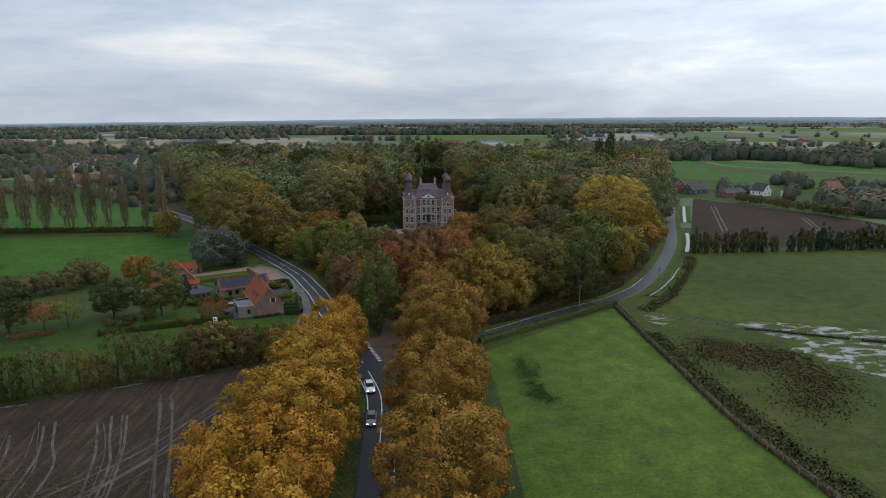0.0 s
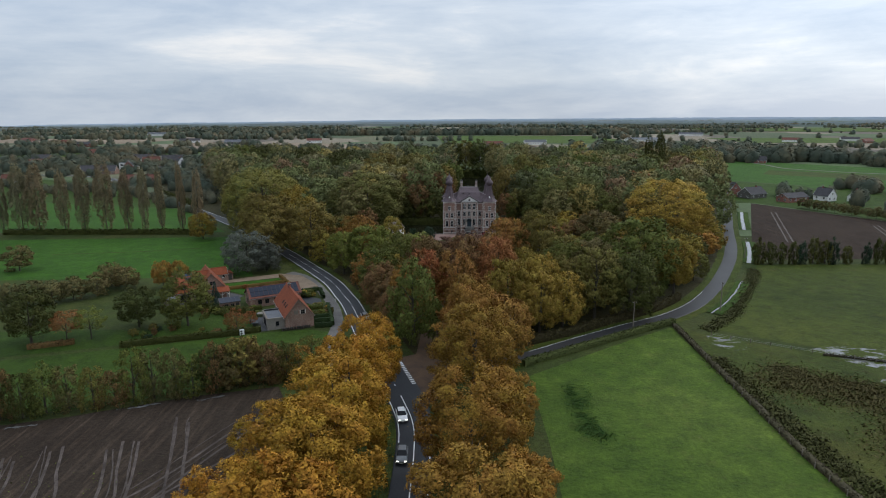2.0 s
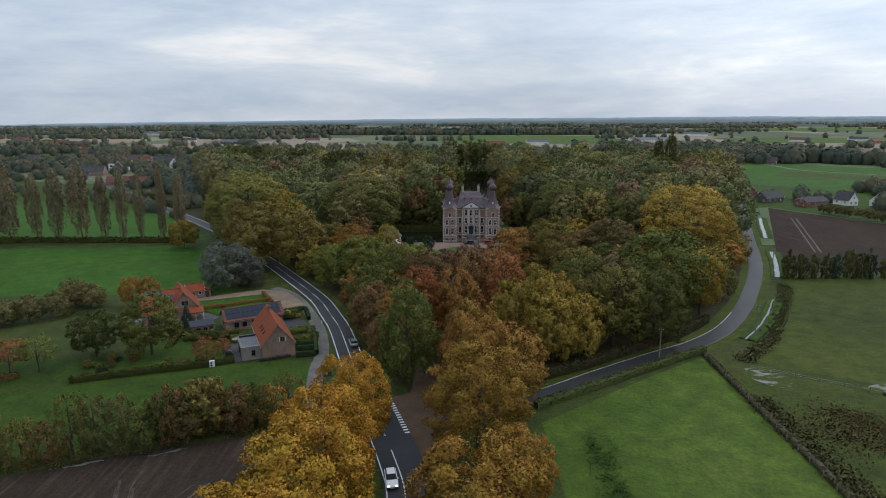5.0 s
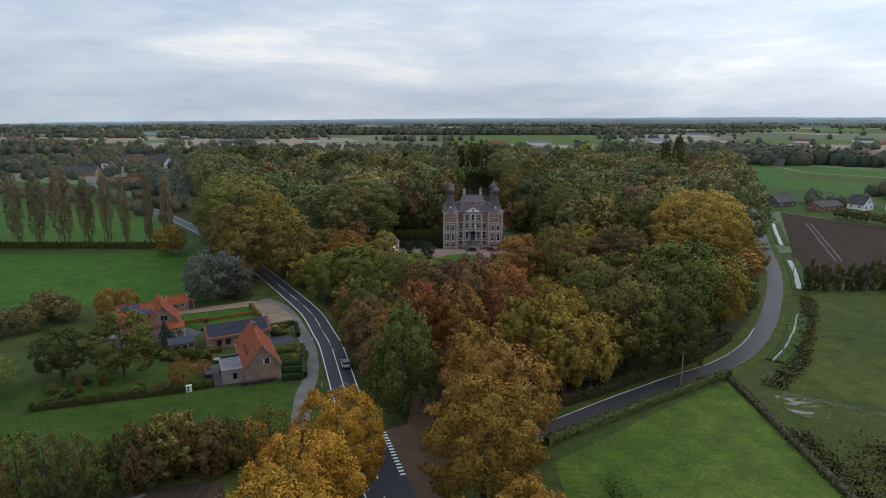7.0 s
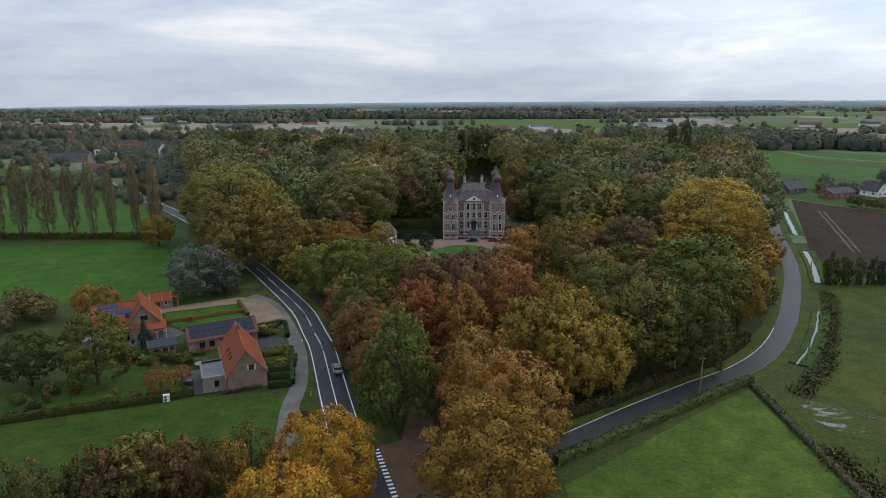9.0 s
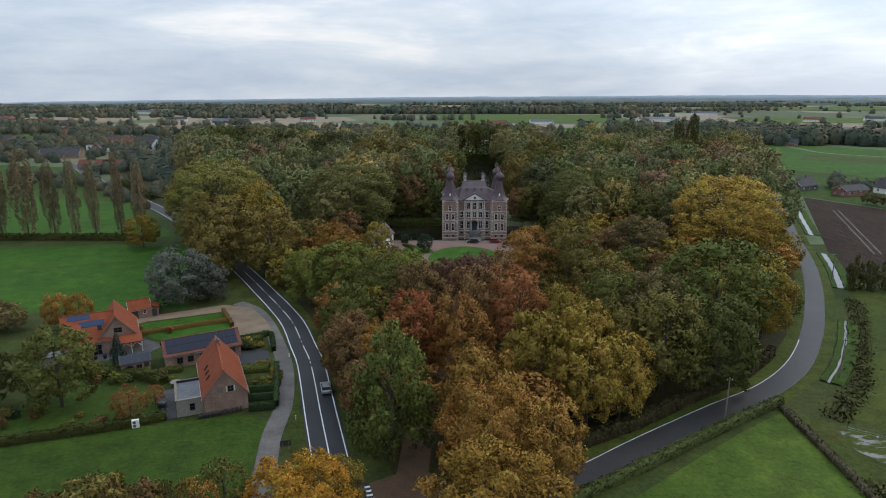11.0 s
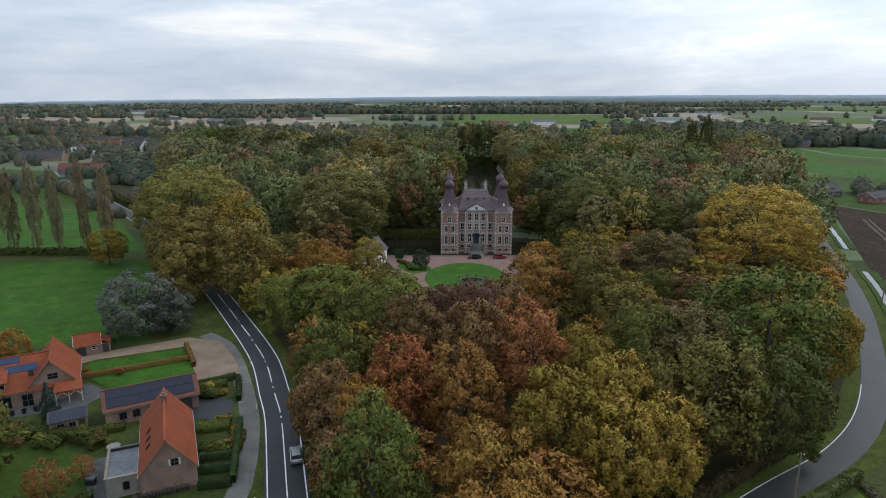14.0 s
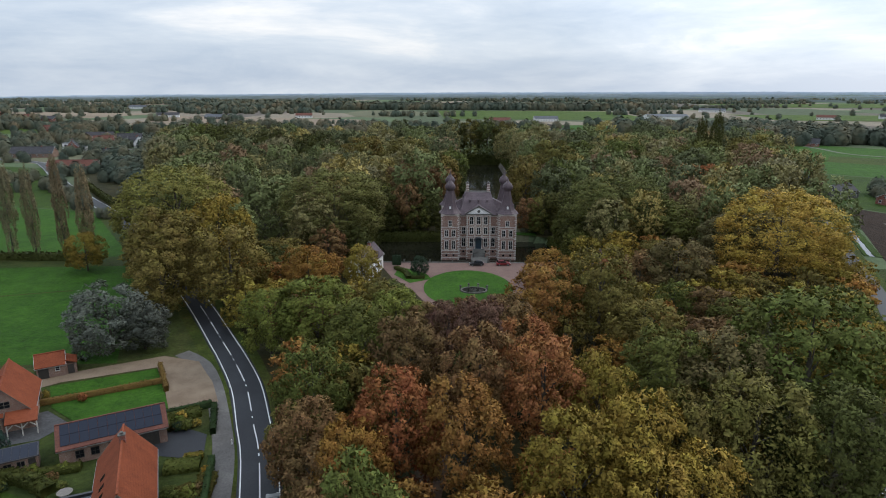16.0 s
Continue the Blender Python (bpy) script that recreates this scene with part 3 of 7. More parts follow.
area("moat_bank", [(-70, 312), (-24.3, 312), (-24.3, 317.4), (3.6, 317.4), (3.6, 386), (10, 396), (10, 546), (-70, 546)], M["park"], "leafy bank of the moat under the trees", 0.06)
area("moat_bank", [(29, 318), (39.3, 312), (70, 312), (70, 546), (40.5, 546), (40.5, 384), (28, 384)], M["park"], "leafy bank of the moat under the trees", 0.06)
area("wood_floor", [(-140, 345.2), (-70.2, 345.2), (-70.2, 546.2), (10, 546.2), (10, 600), (-230, 600), (-228, 480)], M["park"], "leaf-strewn ground under the far wood", 0.05)
area("wood_floor", [(70.2, 345.2), (150, 345.2), (172, 400), (245, 600), (10.2, 600), (10.2, 547), (70.2, 547)], M["park"], "leaf-strewn ground under the far wood", 0.05)
area("bank_grass", [(24.6, 317.3), (34, 316), (34, 320), (25, 322)], M["lawn"], "strip of grass behind the moat", 0.09, "lawn")
tagged(part("field_drain", ribbon([(-152, 238), (-144.7, 239.6), (-121, 243.3), (-98.5, 250)], -0.45, 0.45, 0.05, 2.0, 0, 0.15), M["scrub"]), "shallow dark drain across the pasture", "ditch", kind="structure")


def oval(cx, cy, rx, ry, n=40, squash=0.0):
    return [(cx + rx * math.cos(2 * math.pi * i / n), cy + ry * math.sin(2 * math.pi * i / n) * (1 - squash * math.cos(2 * math.pi * i / n))) for i in range(n)]


area("forecourt", [(-20, 279), (-14, 262), (-8, 252), (-5, 244), (-1, 236), (4, 228), (12, 228), (17, 238), (22, 248), (32, 262), (34, 279)], M["redgravel"], "reddish gravel forecourt before the castle", 0.09)
area("round_lawn", oval(7.2, 254.5, 12.2, 16.2), M["lawn"], "oval mown lawn before the castle", 0.14, "lawn")
area("coach_lawn", [(-14, 266), (-9, 258), (-3, 262), (-5, 268), (-13, 274)], M["lawn"], "small lawn beside the coach house", 0.13, "lawn")
tagged(part("water", Build().add([(-45, 279.3, -2.3), (60, 279.3, -2.3), (60, 560, -2.3), (-45, 560, -2.3)], [(0, 1, 2, 3)]), M["water"]), "dark still water of the moat and pond", "water", kind="structure")

# the flooded corner and the ditch beside the lane
area("flooded_grass", [(83, 137.5), (92, 141), (101, 138), (112, 134), (124, 130.5), (128, 122), (124, 108), (112, 103), (100, 104), (92, 112), (88, 119), (95, 126), (88, 132)], M["flooded"], "shallow flood water between tufts of grass", 0.08, "water")
area("puddle", [(64.8, 147.5), (70, 147), (72.5, 142.5), (70, 137.5), (66, 138), (64, 142)], M["flooded"], "small pool of flood water in grass", 0.08, "water")


# ---- roads ----
MAIN = [(-4.6, -60), (-4.6, 40), (-4.6, 75), (-4.5, 92), (-5.1, 102), (-7.3, 111), (-11.2, 123.5), (-14.8, 134), (-17.9, 144.3), (-20.2, 152), (-26.2, 172.4), (-29.9, 182), (-35.3, 195.5), (-42, 208), (-46, 214.8), (-57.2, 233.7), (-68, 251), (-90, 286), (-118, 324), (-148, 361), (-174, 391), (-203, 425), (-236, 468), (-262, 503), (-284, 528), (-318, 545), (-372, 556)]
LANE = [(-6, 121), (3, 125.5), (12, 130), (20.8, 135.2), (32.5, 143.7), (47.3, 153.8), (60.7, 162.5), (72.4, 173.8), (84, 190), (95, 208.5), (107, 231), (118, 255), (134.4, 295.5), (176, 392)]


def lay_roads():
    road = tagged(part("road", ribbon(MAIN, -2.95, 2.95, 0.12, 3.0, 0.12), M["asphalt"]), "two-lane asphalt road with white edge lines", "road", kind="structure")
    part("edge_line", ribbon(MAIN, -2.7, -2.52, 0.135, 3.0, start=50), M["paint"], road, "white painted edge line")
    ps, _ = smooth_line(MAIN, 3.0)
    gap0 = next(i for i, p in enumerate(ps) if p.y > 117)
    gap1 = next(i for i, p in enumerate(ps) if p.y > 137)
    part("edge_line", ribbon(MAIN, 2.52, 2.7, 0.135, 3.0, stop=gap0 - 6), M["paint"], road, "white painted edge line")
    part("edge_line", ribbon(MAIN, 2.52, 2.7, 0.135, 3.0, start=gap1), M["paint"], road, "white painted edge line")
    # centre line: solid before the junction, then long and short dashes
    fine, ways = smooth_line(MAIN, 0.5)
    s, marks = 0.0, []
    for i, p in enumerate(fine[:-1]):
        s += (fine[i + 1] - p).length
        marks.append(s)

    def dash(y0, y1):
        i0 = next(i for i, p in enumerate(fine) if p.y >= y0)
        i1 = next(i for i, p in enumerate(fine) if p.y >= y1)
        part("dash", ribbon(MAIN, -0.09, 0.09, 0.135, 0.5, start=i0, stop=i1 + 1), M["paint"], road, "white centre dash")
    part("centre_line", ribbon(MAIN, -0.09, 0.09, 0.135, 0.5, start=next(i for i, p in enumerate(fine) if p.y > 80), stop=next(i for i, p in enumerate(fine) if p.y > 114)), M["paint"], road, "white solid centre line")
    for y0 in (118, 121, 124, 127, 130):
        dash(y0, y0 + 1.0)
    dash(133.5, 171)
    y = 172.5
    while y < 235:
        dash(y, y + 0.7)
        dash(y + 2.2, y + 9.3)
        y += 11.3
    # give-way teeth across the mouth of the lane
    a, b = Vector((-10.0, 132.3, 0)), Vector((-5.9, 119.6, 0))
    along = (b - a).normalized()
    across = Vector((along.y, -along.x, 0)) * 0.42
    for i in range(15):
        p = a.lerp(b, i / 14)
        q = p + along * 0.42
        vs = [p + across, p - across, q - across, q + across]
        part("tooth", Build().add([(v.x, v.y, 0.15) for v in vs], [(0, 1, 2, 3)]), M["paint"], road, "white give-way block")
    lane = tagged(part("lane", ribbon(LANE, -2.2, 2.2, 0.10, 2.5, 0.1), M["lane"]), "narrow grey asphalt lane", "road", kind="structure")
    part("edge_line", ribbon(LANE, -2.05, -1.93, 0.114, 2.5, start=12, stop=42), M["paint"], lane, "faded white edge line")
    area("junction", [(-9.8, 133), (-5.4, 119.4), (-2.6, 110), (0.5, 114), (4, 122), (7, 127), (2, 133), (-3, 137)], M["leafmould"], "brown leaf-strewn mouth of the side road", 0.125, "road")
    area("junction_asphalt", [(-6.5, 112), (-3.8, 102), (-2.0, 102.5), (-2.5, 110), (-5.2, 119), (-9.6, 132.8), (-13.2, 135.5), (-9, 122)], M["asphalt"], "dark asphalt apron of the junction", 0.13, "road")
    tagged(part("footpath", ribbon([(-18, 118), (-22, 125), (-24.6, 133), (-26.5, 142.8), (-27.1, 148), (-27.3, 154.4), (-29, 163.5), (-32, 174), (-36.2, 184.4), (-41.5, 196), (-47, 205), (-53, 210)], -1.5, 1.5, 0.09, 2.0, 0.08), M["path"]), "pale asphalt service path beside the road", "path", kind="structure")
    tagged(part("castle_drive", ribbon([(-4, 130), (-3, 150), (0, 175), (3, 200), (6, 232)], -2.2, 2.2, 0.085, 4, 0.05), M["leafmould"]), "leaf-covered drive through the wood", "path", kind="structure")
    tagged(part("verge", ribbon(LANE, 2.3, 4.4, 0.07, 2.5, 0.05, 0.25, start=6), M["meadow"]), "grassy verge along the lane", "verge", kind="structure")
    tagged(part("verge", ribbon(LANE, -4.6, -2.3, 0.075, 2.5, 0.05, 0.25, start=6), M["meadow"]), "grassy verge at the foot of the wood", "verge", kind="structure")
    tagged(part("verge", ribbon(MAIN, -5.4, -3.2, 0.07, 3.0, 0.05, 0.2, start=50, stop=112), M["scrub"]), "rough grass verge along the road", "verge", kind="structure")
    tagged(part("verge", ribbon(MAIN, 3.2, 4.9, 0.075, 3.0, 0.05, 0.2, start=70, stop=112), M["scrub"]), "rough grass verge at the foot of the wood", "verge", kind="structure")
    ls, _ = smooth_line(LANE, 2.5)
    for k, (side, y0, y1) in enumerate(((6.4, 168, 203), (6.6, 226, 264), (6.8, 291, 345))):
        n0, n1 = (next(i for i, p in enumerate(ls) if p.y > y) for y in (y0, y1))
        wide = 0.55 if k == 0 else 1.6
        ditch = tagged(part("ditch", ribbon(LANE, side - wide * 0.5, side + wide * 0.5, 0.16, 2.5, 0, 0.25, n0, n1, k), M["floodwater"]), "water-filled ditch beside the lane", "ditch", kind="structure")
        part("bank", ribbon(LANE, side - wide * 0.5 - 1.2, side - wide * 0.5 - 0.1, 0.3, 2.5, 0.28, 0.2, n0, n1, k), M["yard"], ditch, "grassy bank")
        part("bank", ribbon(LANE, side + wide * 0.5 + 0.1, side + wide * 0.5 + 2.2, 0.32, 2.5, 0.3, 0.2, n0, n1, k), M["yard"], ditch, "grassy bank")
    # gravel yard and drive by the farmhouses
    area("gravel_yard", [(-56, 208.5), (-48, 206), (-42, 197), (-38.3, 189.5), (-46, 187), (-49.6, 194), (-55, 203)], M["gravel"], "pale gravel parking yard", 0.10)
    area("gravel_drive", [(-56, 208.4), (-54.8, 203.2), (-70, 196.4), (-77, 190), (-80, 192), (-73.5, 199)], M["gravel"], "pale gravel drive", 0.11)
    area("hedged_lawn", [(-54.8, 202.6), (-49.6, 193.6), (-46, 187.2), (-59, 182.2), (-66, 187), (-71, 194.8)], M["lawn"], "mown lawn inside clipped hedges", 0.105, "lawn")
    area("paved_court", [(-35, 174), (-36.4, 179), (-45, 183), (-46, 176), (-42, 173), (-38, 172.5)], M["asphalt"], "dark asphalt court behind the house", 0.07)
    area("terrace", [(-52, 160), (-47, 163.5), (-43.5, 151.5), (-46.5, 150.2)], M["slab"], "grey slab terrace beside the annexe", 0.075)
    area("villa_terrace", [(-80, 176), (-75, 171.5), (-62, 177), (-60, 182), (-66, 186)], M["slab"], "grey paved terrace round the villa", 0.06)


lay_roads()


def lay_tracks():
    """Wheel ruts in the ploughland."""
    rng = random.Random(5)
    sets = [[(-48, 105), (-47.3, 102), (-44.6, 94.3), (-40.7, 83), (-36, 68), (-30, 48)], [(-45.2, 103), (-42, 94.3), (-38.8, 83), (-34, 68), (-28, 48)],
            [(-34.5, 104), (-37.8, 96), (-41.4, 86.8), (-46, 79), (-58, 64)], [(-33, 100.7), (-36.2, 94.2), (-39.4, 86), (-44, 76), (-56, 61)], [(-30, 100), (-35, 90), (-41, 80), (-53, 60)],
            [(-53.4, 96.3), (-50.1, 87.7), (-46.5, 78), (-43, 60)], [(-51.1, 96.3), (-45.6, 82), (-41, 60)], [(-63.7, 93), (-61, 86.3), (-58.5, 79), (-56, 60)], [(-62.9, 94.6), (-59, 87), (-55, 78), (-53, 60)],
            [(-54.9, 93.6), (-50.1, 82), (-46, 66)], [(-68, 90), (-64, 82), (-60, 66)], [(-70, 91), (-66.5, 82), (-63, 66)], [(-77, 88), (-73, 79), (-70, 64)], [(-79.5, 88), (-75.5, 79), (-73, 64)]]
    faint = [([(x + shift, y) for x, y in line], 0.09) for line, shift in ((line, rng.choice((-1, 1)) * rng.uniform(1.0, 2.6)) for line in sets)]
    for i, (line, half) in enumerate([(line, 0.22) for line in sets] + faint):
        b = ribbon([(x + rng.uniform(-0.3, 0.3), y) for x, y in line], -half, half, 0.04 + 0.0045 * i, 0.9, 0, 0.05, seed=rng.randrange(999))
        tagged(part("wheel_rut", b, M["rut"]), "muddy wet wheel rut in the soil", "rut", kind="structure")
    for line in ([(-71.7, 102.1), (-76.5, 100.7)], [(-53.5, 110.5), (-56.6, 109.2), (-60.6, 107.7)], [(-47, 111.6), (-42, 114.2)]):
        tagged(part("puddle", ribbon(line, -0.22, 0.22, 0.05, 0.6, 0, 0.3, seed=rng.randrange(99)), M["floodwater"]), "narrow puddle at the field's edge", "water", kind="structure")
    for x0, y0, x1, y1 in ((177.6, 341, 144.6, 261), (206, 300, 190, 262), (228, 286, 214, 250)):
        for off in (0, 2.3):
            b = ribbon([(x0 + off, y0), ((x0 + x1) / 2 + off, (y0 + y1) / 2), (x1 + off, y1)], -0.35, 0.35, 0.06, 3.0, 0, 0.1)
            tagged(part("wheel_track", b, M["rut"]), "pale wheel track across the ploughland", "track", kind="structure")


lay_tracks()


# ---- trees ----
TINT = dict(gold=(0.275, 0.165, 0.02), copper=(0.21, 0.13, 0.022), amber=(0.15, 0.092, 0.019), yellow=(0.13, 0.105, 0.018), olive=(0.084, 0.075, 0.018),
            green=(0.056, 0.066, 0.015), dark=(0.04, 0.046, 0.012), lime=(0.08, 0.10, 0.02), brown=(0.092, 0.06, 0.022), plum=(0.075, 0.044, 0.026),
            rust=(0.15, 0.07, 0.022), rustbrown=(0.135, 0.075, 0.018), grey=(0.075, 0.068, 0.024), sun=(0.235, 0.17, 0.03), willow=(0.064, 0.07, 0.05),
            yew=(0.018, 0.032, 0.016), fir=(0.02, 0.038, 0.026), poplar=(0.112, 0.1, 0.05), moss=(0.104, 0.1, 0.023), domegreen=(0.07, 0.074, 0.02))
WORDS = dict(gold="golden orange", copper="copper orange", amber="amber brown", yellow="yellowing green", olive="olive green", green="green", dark="dark green",
             lime="light green", brown="brown", plum="dark purple-brown", rust="rust red", rustbrown="reddish brown", grey="thinning grey-green", sun="bright yellow",
             willow="silvery grey", yew="dark evergreen", fir="dark conifer green", poplar="thin brownish", moss="mossy olive green", domegreen="dull green")


def unit(a):
    return a / (np.linalg.norm(a, axis=-1, keepdims=True) + 1e-9)


def leaf_cards(rng, pts, nrm, size, loose, along=None):
    """Small leaf sprays at points, roughly across normals; along gives the way in which their tips point."""
    n = len(pts)
    nn = unit(nrm + rng.normal(size=(n, 3)) * loose)
    if along is None:
        t = unit(np.cross(nn, rng.normal(size=(n, 3))))
        long, wide = 1.0, 0.87
    else:
        t = along + rng.normal(size=(n, 3)) * 0.55
        t = unit(t - nn * (t * nn).sum(axis=1, keepdims=True))
        long, wide = 1.35, 0.7
    u = np.cross(nn, t)
    s = size * rng.uniform(0.55, 1.4, (n, 1))
    k = rng.uniform(0.75, 1.35, (3, n, 1))
    v = np.stack([pts + t * s * k[0] * long, pts + (u * wide - t * 0.5) * s * k[1], pts - (u * wide + t * 0.5) * s * k[2]], axis=1).reshape(-1, 3)
    return v, np.arange(3 * n).reshape(-1, 3)


def quick_mesh(name, verts, faces, material, normals=None):
    """Triangles as one mesh; normals round the leaf masses off."""
    verts, faces = np.asarray(verts, dtype=np.float32), np.asarray(faces, dtype=np.int32)
    me = bpy.data.meshes.new(name)
    me.vertices.add(len(verts))
    me.vertices.foreach_set("co", verts.ravel())
    me.loops.add(3 * len(faces))
    me.loops.foreach_set("vertex_index", faces.ravel())
    me.polygons.add(len(faces))
    me.polygons.foreach_set("loop_start", np.arange(0, 3 * len(faces), 3, dtype=np.int32))
    me.materials.append(material)
    me.update(calc_edges=True)
    if normals is not None:
        me.normals_split_custom_set_from_vertices(unit(np.asarray(normals, dtype=float)).tolist())
    return me


ICO = bmesh.new()
bmesh.ops.create_icosphere(ICO, subdivisions=1, radius=1.06)
ICO_V = np.array([v.co[:] for v in ICO.verts])
ICO_F = np.array([[v.index for v in f.verts] for f in ICO.faces])
ICO.free()


def crown_data(seed, cards, size, shape="round", lobes=26, core=0.2, loose=0.65, uneven=0.14):
    """A crown of branch ends, each a cluster of smaller leaf clumps; radius 1. Vertices, faces, normals."""
    rng = np.random.default_rng(seed)
    cs, rs, out = [], [], []
    for i in range(lobes):
        h = (i + 0.5) / lobes
        a = i * 2.4 + rng.uniform(-0.5, 0.5)
        if shape in ("round", "egg"):
            z = -0.93 + 1.91 * h
            w = math.sqrt(max(0.0, 1 - z * z)) if z > 0 else math.sqrt(1 - (0.78 * z) ** 2)
            d = np.array([w * math.cos(a), w * math.sin(a), z])
            r = rng.uniform(0.2, 0.4) * (26 / lobes) ** 0.3
            c = np.array([0, 0, 1.22]) + d * np.array([1, 1, 1.28]) * (1.04 - r) * rng.uniform(1 - uneven, 1 + 0.75 * uneven)
            if shape == "egg":
                c[:2] *= 1.12 - 0.55 * h ** 1.6
            cs.append(c)
        else:
            z = 0.1 + 1.3 * h
            if shape == "cone":
                w, r = 0.95 * (1 - h) + 0.12, rng.uniform(0.18, 0.3) * (1.15 - 0.6 * h)
            else:
                w, r = 0.9 * (0.45 + 0.55 * min(1, 2.5 * h)) * math.sqrt(1 - 0.8 * h ** 4), rng.uniform(0.2, 0.32)
            k = max(0.0, w - r) * rng.uniform(0.5, 1.1)
            d = np.array([math.cos(a), math.sin(a), 0.5])
            cs.append(np.array([k * math.cos(a), k * math.sin(a), z]))
        rs.append(r)
        out.append(d / np.linalg.norm(d))
    cs, rs, out = np.array(cs), np.array(rs), np.array(out)
    # smaller clumps over the outer half of every branch end
    per = 11
    d2 = unit(rng.normal(size=(lobes, per, 3)) * 0.75 + out[:, None, :] * 0.8 + np.array([0, 0, 0.35]))
    c2 = (cs[:, None, :] + d2 * rs[:, None, None] * rng.uniform(0.55, 1.0, (lobes, per, 1))).reshape(-1, 3)
    r2 = (rs[:, None] * rng.uniform(0.24, 0.5, (lobes, per))).reshape(-1)
    up = d2.reshape(-1, 3)
    own = np.repeat(np.arange(lobes), per)
    pick = rng.choice(len(c2), size=int(cards * 1.7), p=r2**2 / (r2**2).sum())
    d = unit(rng.normal(size=(len(pick), 3)) + up[pick] * 0.55)
    pts = c2[pick] + d * r2[pick][:, None] * rng.uniform(0.6, 1.25, (len(pick), 1))
    near = np.linalg.norm(pts[:, None, :] - cs[None], axis=2) < rs[None] * 0.72
    near[np.arange(len(pick)), own[pick]] = False
    keep = ~near.any(axis=1)
    pts, d, pick = pts[keep][:cards], d[keep][:cards], pick[keep][:cards]
    branch = unit(pts - cs[own[pick]])
    middle = np.array([0, 0, 1.1 if shape in ("round", "egg") else 0.6]) * np.array([1, 1, 1.0])
    whole = unit((pts - middle) * np.array([1, 1, 0.7]))
    soft = unit(d * 0.45 + branch * 0.6 + whole * 0.5)
    if shape in ("round", "egg"):
        # inner foliage behind the gaps
        n = cards // 7
        q = unit(rng.normal(size=(n, 3)))
        fit_in = np.array([0.62, 0.62, 0.84]) * (np.array([0.9, 0.9, 1]) if shape == "egg" else 1)
        pts = np.concatenate([q * fit_in * rng.uniform(0.88, 1.08, (n, 1)) + np.array([0, 0, 1.15]), pts])
        soft, branch = np.concatenate([q, soft]), np.concatenate([q, branch])
    v, f = leaf_cards(rng, pts, soft + np.array([0, 0, 0.15]), size, loose, branch + np.array([0, 0, -0.15]))
    if shape in ("tall", "cone"):
        three = v.reshape(-1, 3, 3)
        mid = three.mean(axis=1, keepdims=True)
        v = (mid + (three - mid) * np.array([1, 1, 0.28])).reshape(-1, 3)
    nn = np.cross(v[1::3] - v[0::3], v[2::3] - v[0::3])
    nv = np.repeat(unit(soft + 0.5 * unit(nn)), 3, axis=0)
    vs, fs, ns, k = [v], [f], [nv], len(v)
    if core:
        for c, r in zip(cs, rs):
            w = ICO_V * r * core * (1 + rng.normal(size=(len(ICO_V), 1)) * 0.1)
            vs.append(w + c)
            ns.append(unit(w))
            fs.append(ICO_F + k)
            k += len(w)
    return np.concatenate(vs), np.concatenate(fs), np.concatenate(ns)


def crown_mesh(seed, cards, size, shape="round", lobes=26, core=0.2, loose=0.65, uneven=0.14):
    v, f, n = crown_data(seed, cards, size, shape, lobes, core, loose, uneven)
    return quick_mesh("crown", v, f, M["needle"] if shape == "cone" else M["leaf"], n)


def trunk_mesh(seed, limbs=6):
    """A tapered trunk of height 1 with forking limbs."""
    rng = random.Random(seed)
    b = Build()

    def limb(a, c, r0, r1, n=6):
        a, c = Vector(a), Vector(c)
        ax = (c - a).normalized()
        s = ax.orthogonal().normalized()
        t = ax.cross(s)
        k = len(b.v)
        root = min(range(min(k, 36)), key=lambda i: (Vector(b.v[i]) - a).length) if k else None
        for p, r in ((a, r0), (a.lerp(c, 0.5) + Vector((rng.uniform(-0.01, 0.01), rng.uniform(-0.01, 0.01), 0)), (r0 + r1) / 2), (c, r1)):
            b.v.extend([tuple(p + s * r * math.cos(2 * math.pi * i / n) + t * r * math.sin(2 * math.pi * i / n)) for i in range(n)])
        for j in range(2):
            b.f.extend([(k + j * n + i, k + j * n + (i + 1) % n, k + (j + 1) * n + (i + 1) % n, k + (j + 1) * n + i) for i in range(n)])
        if root is not None:
            b.f.append((k, k + 1, root))
    limb((0, 0, -0.02), (0.01, 0, 0.45), 0.03, 0.02)
    limb((0.01, 0, 0.45), (0, 0.01, 0.9), 0.02, 0.005)
    for i in range(limbs):
        a, z = i * 2.4 + rng.uniform(0, 1), rng.uniform(0.28, 0.6)
        d = rng.uniform(0.14, 0.24)
        limb((0.005, 0, z), (d * math.cos(a), d * math.sin(a), z + rng.uniform(0.12, 0.28)), 0.012, 0.003, 5)
    return b.mesh("trunk", M["bark"])


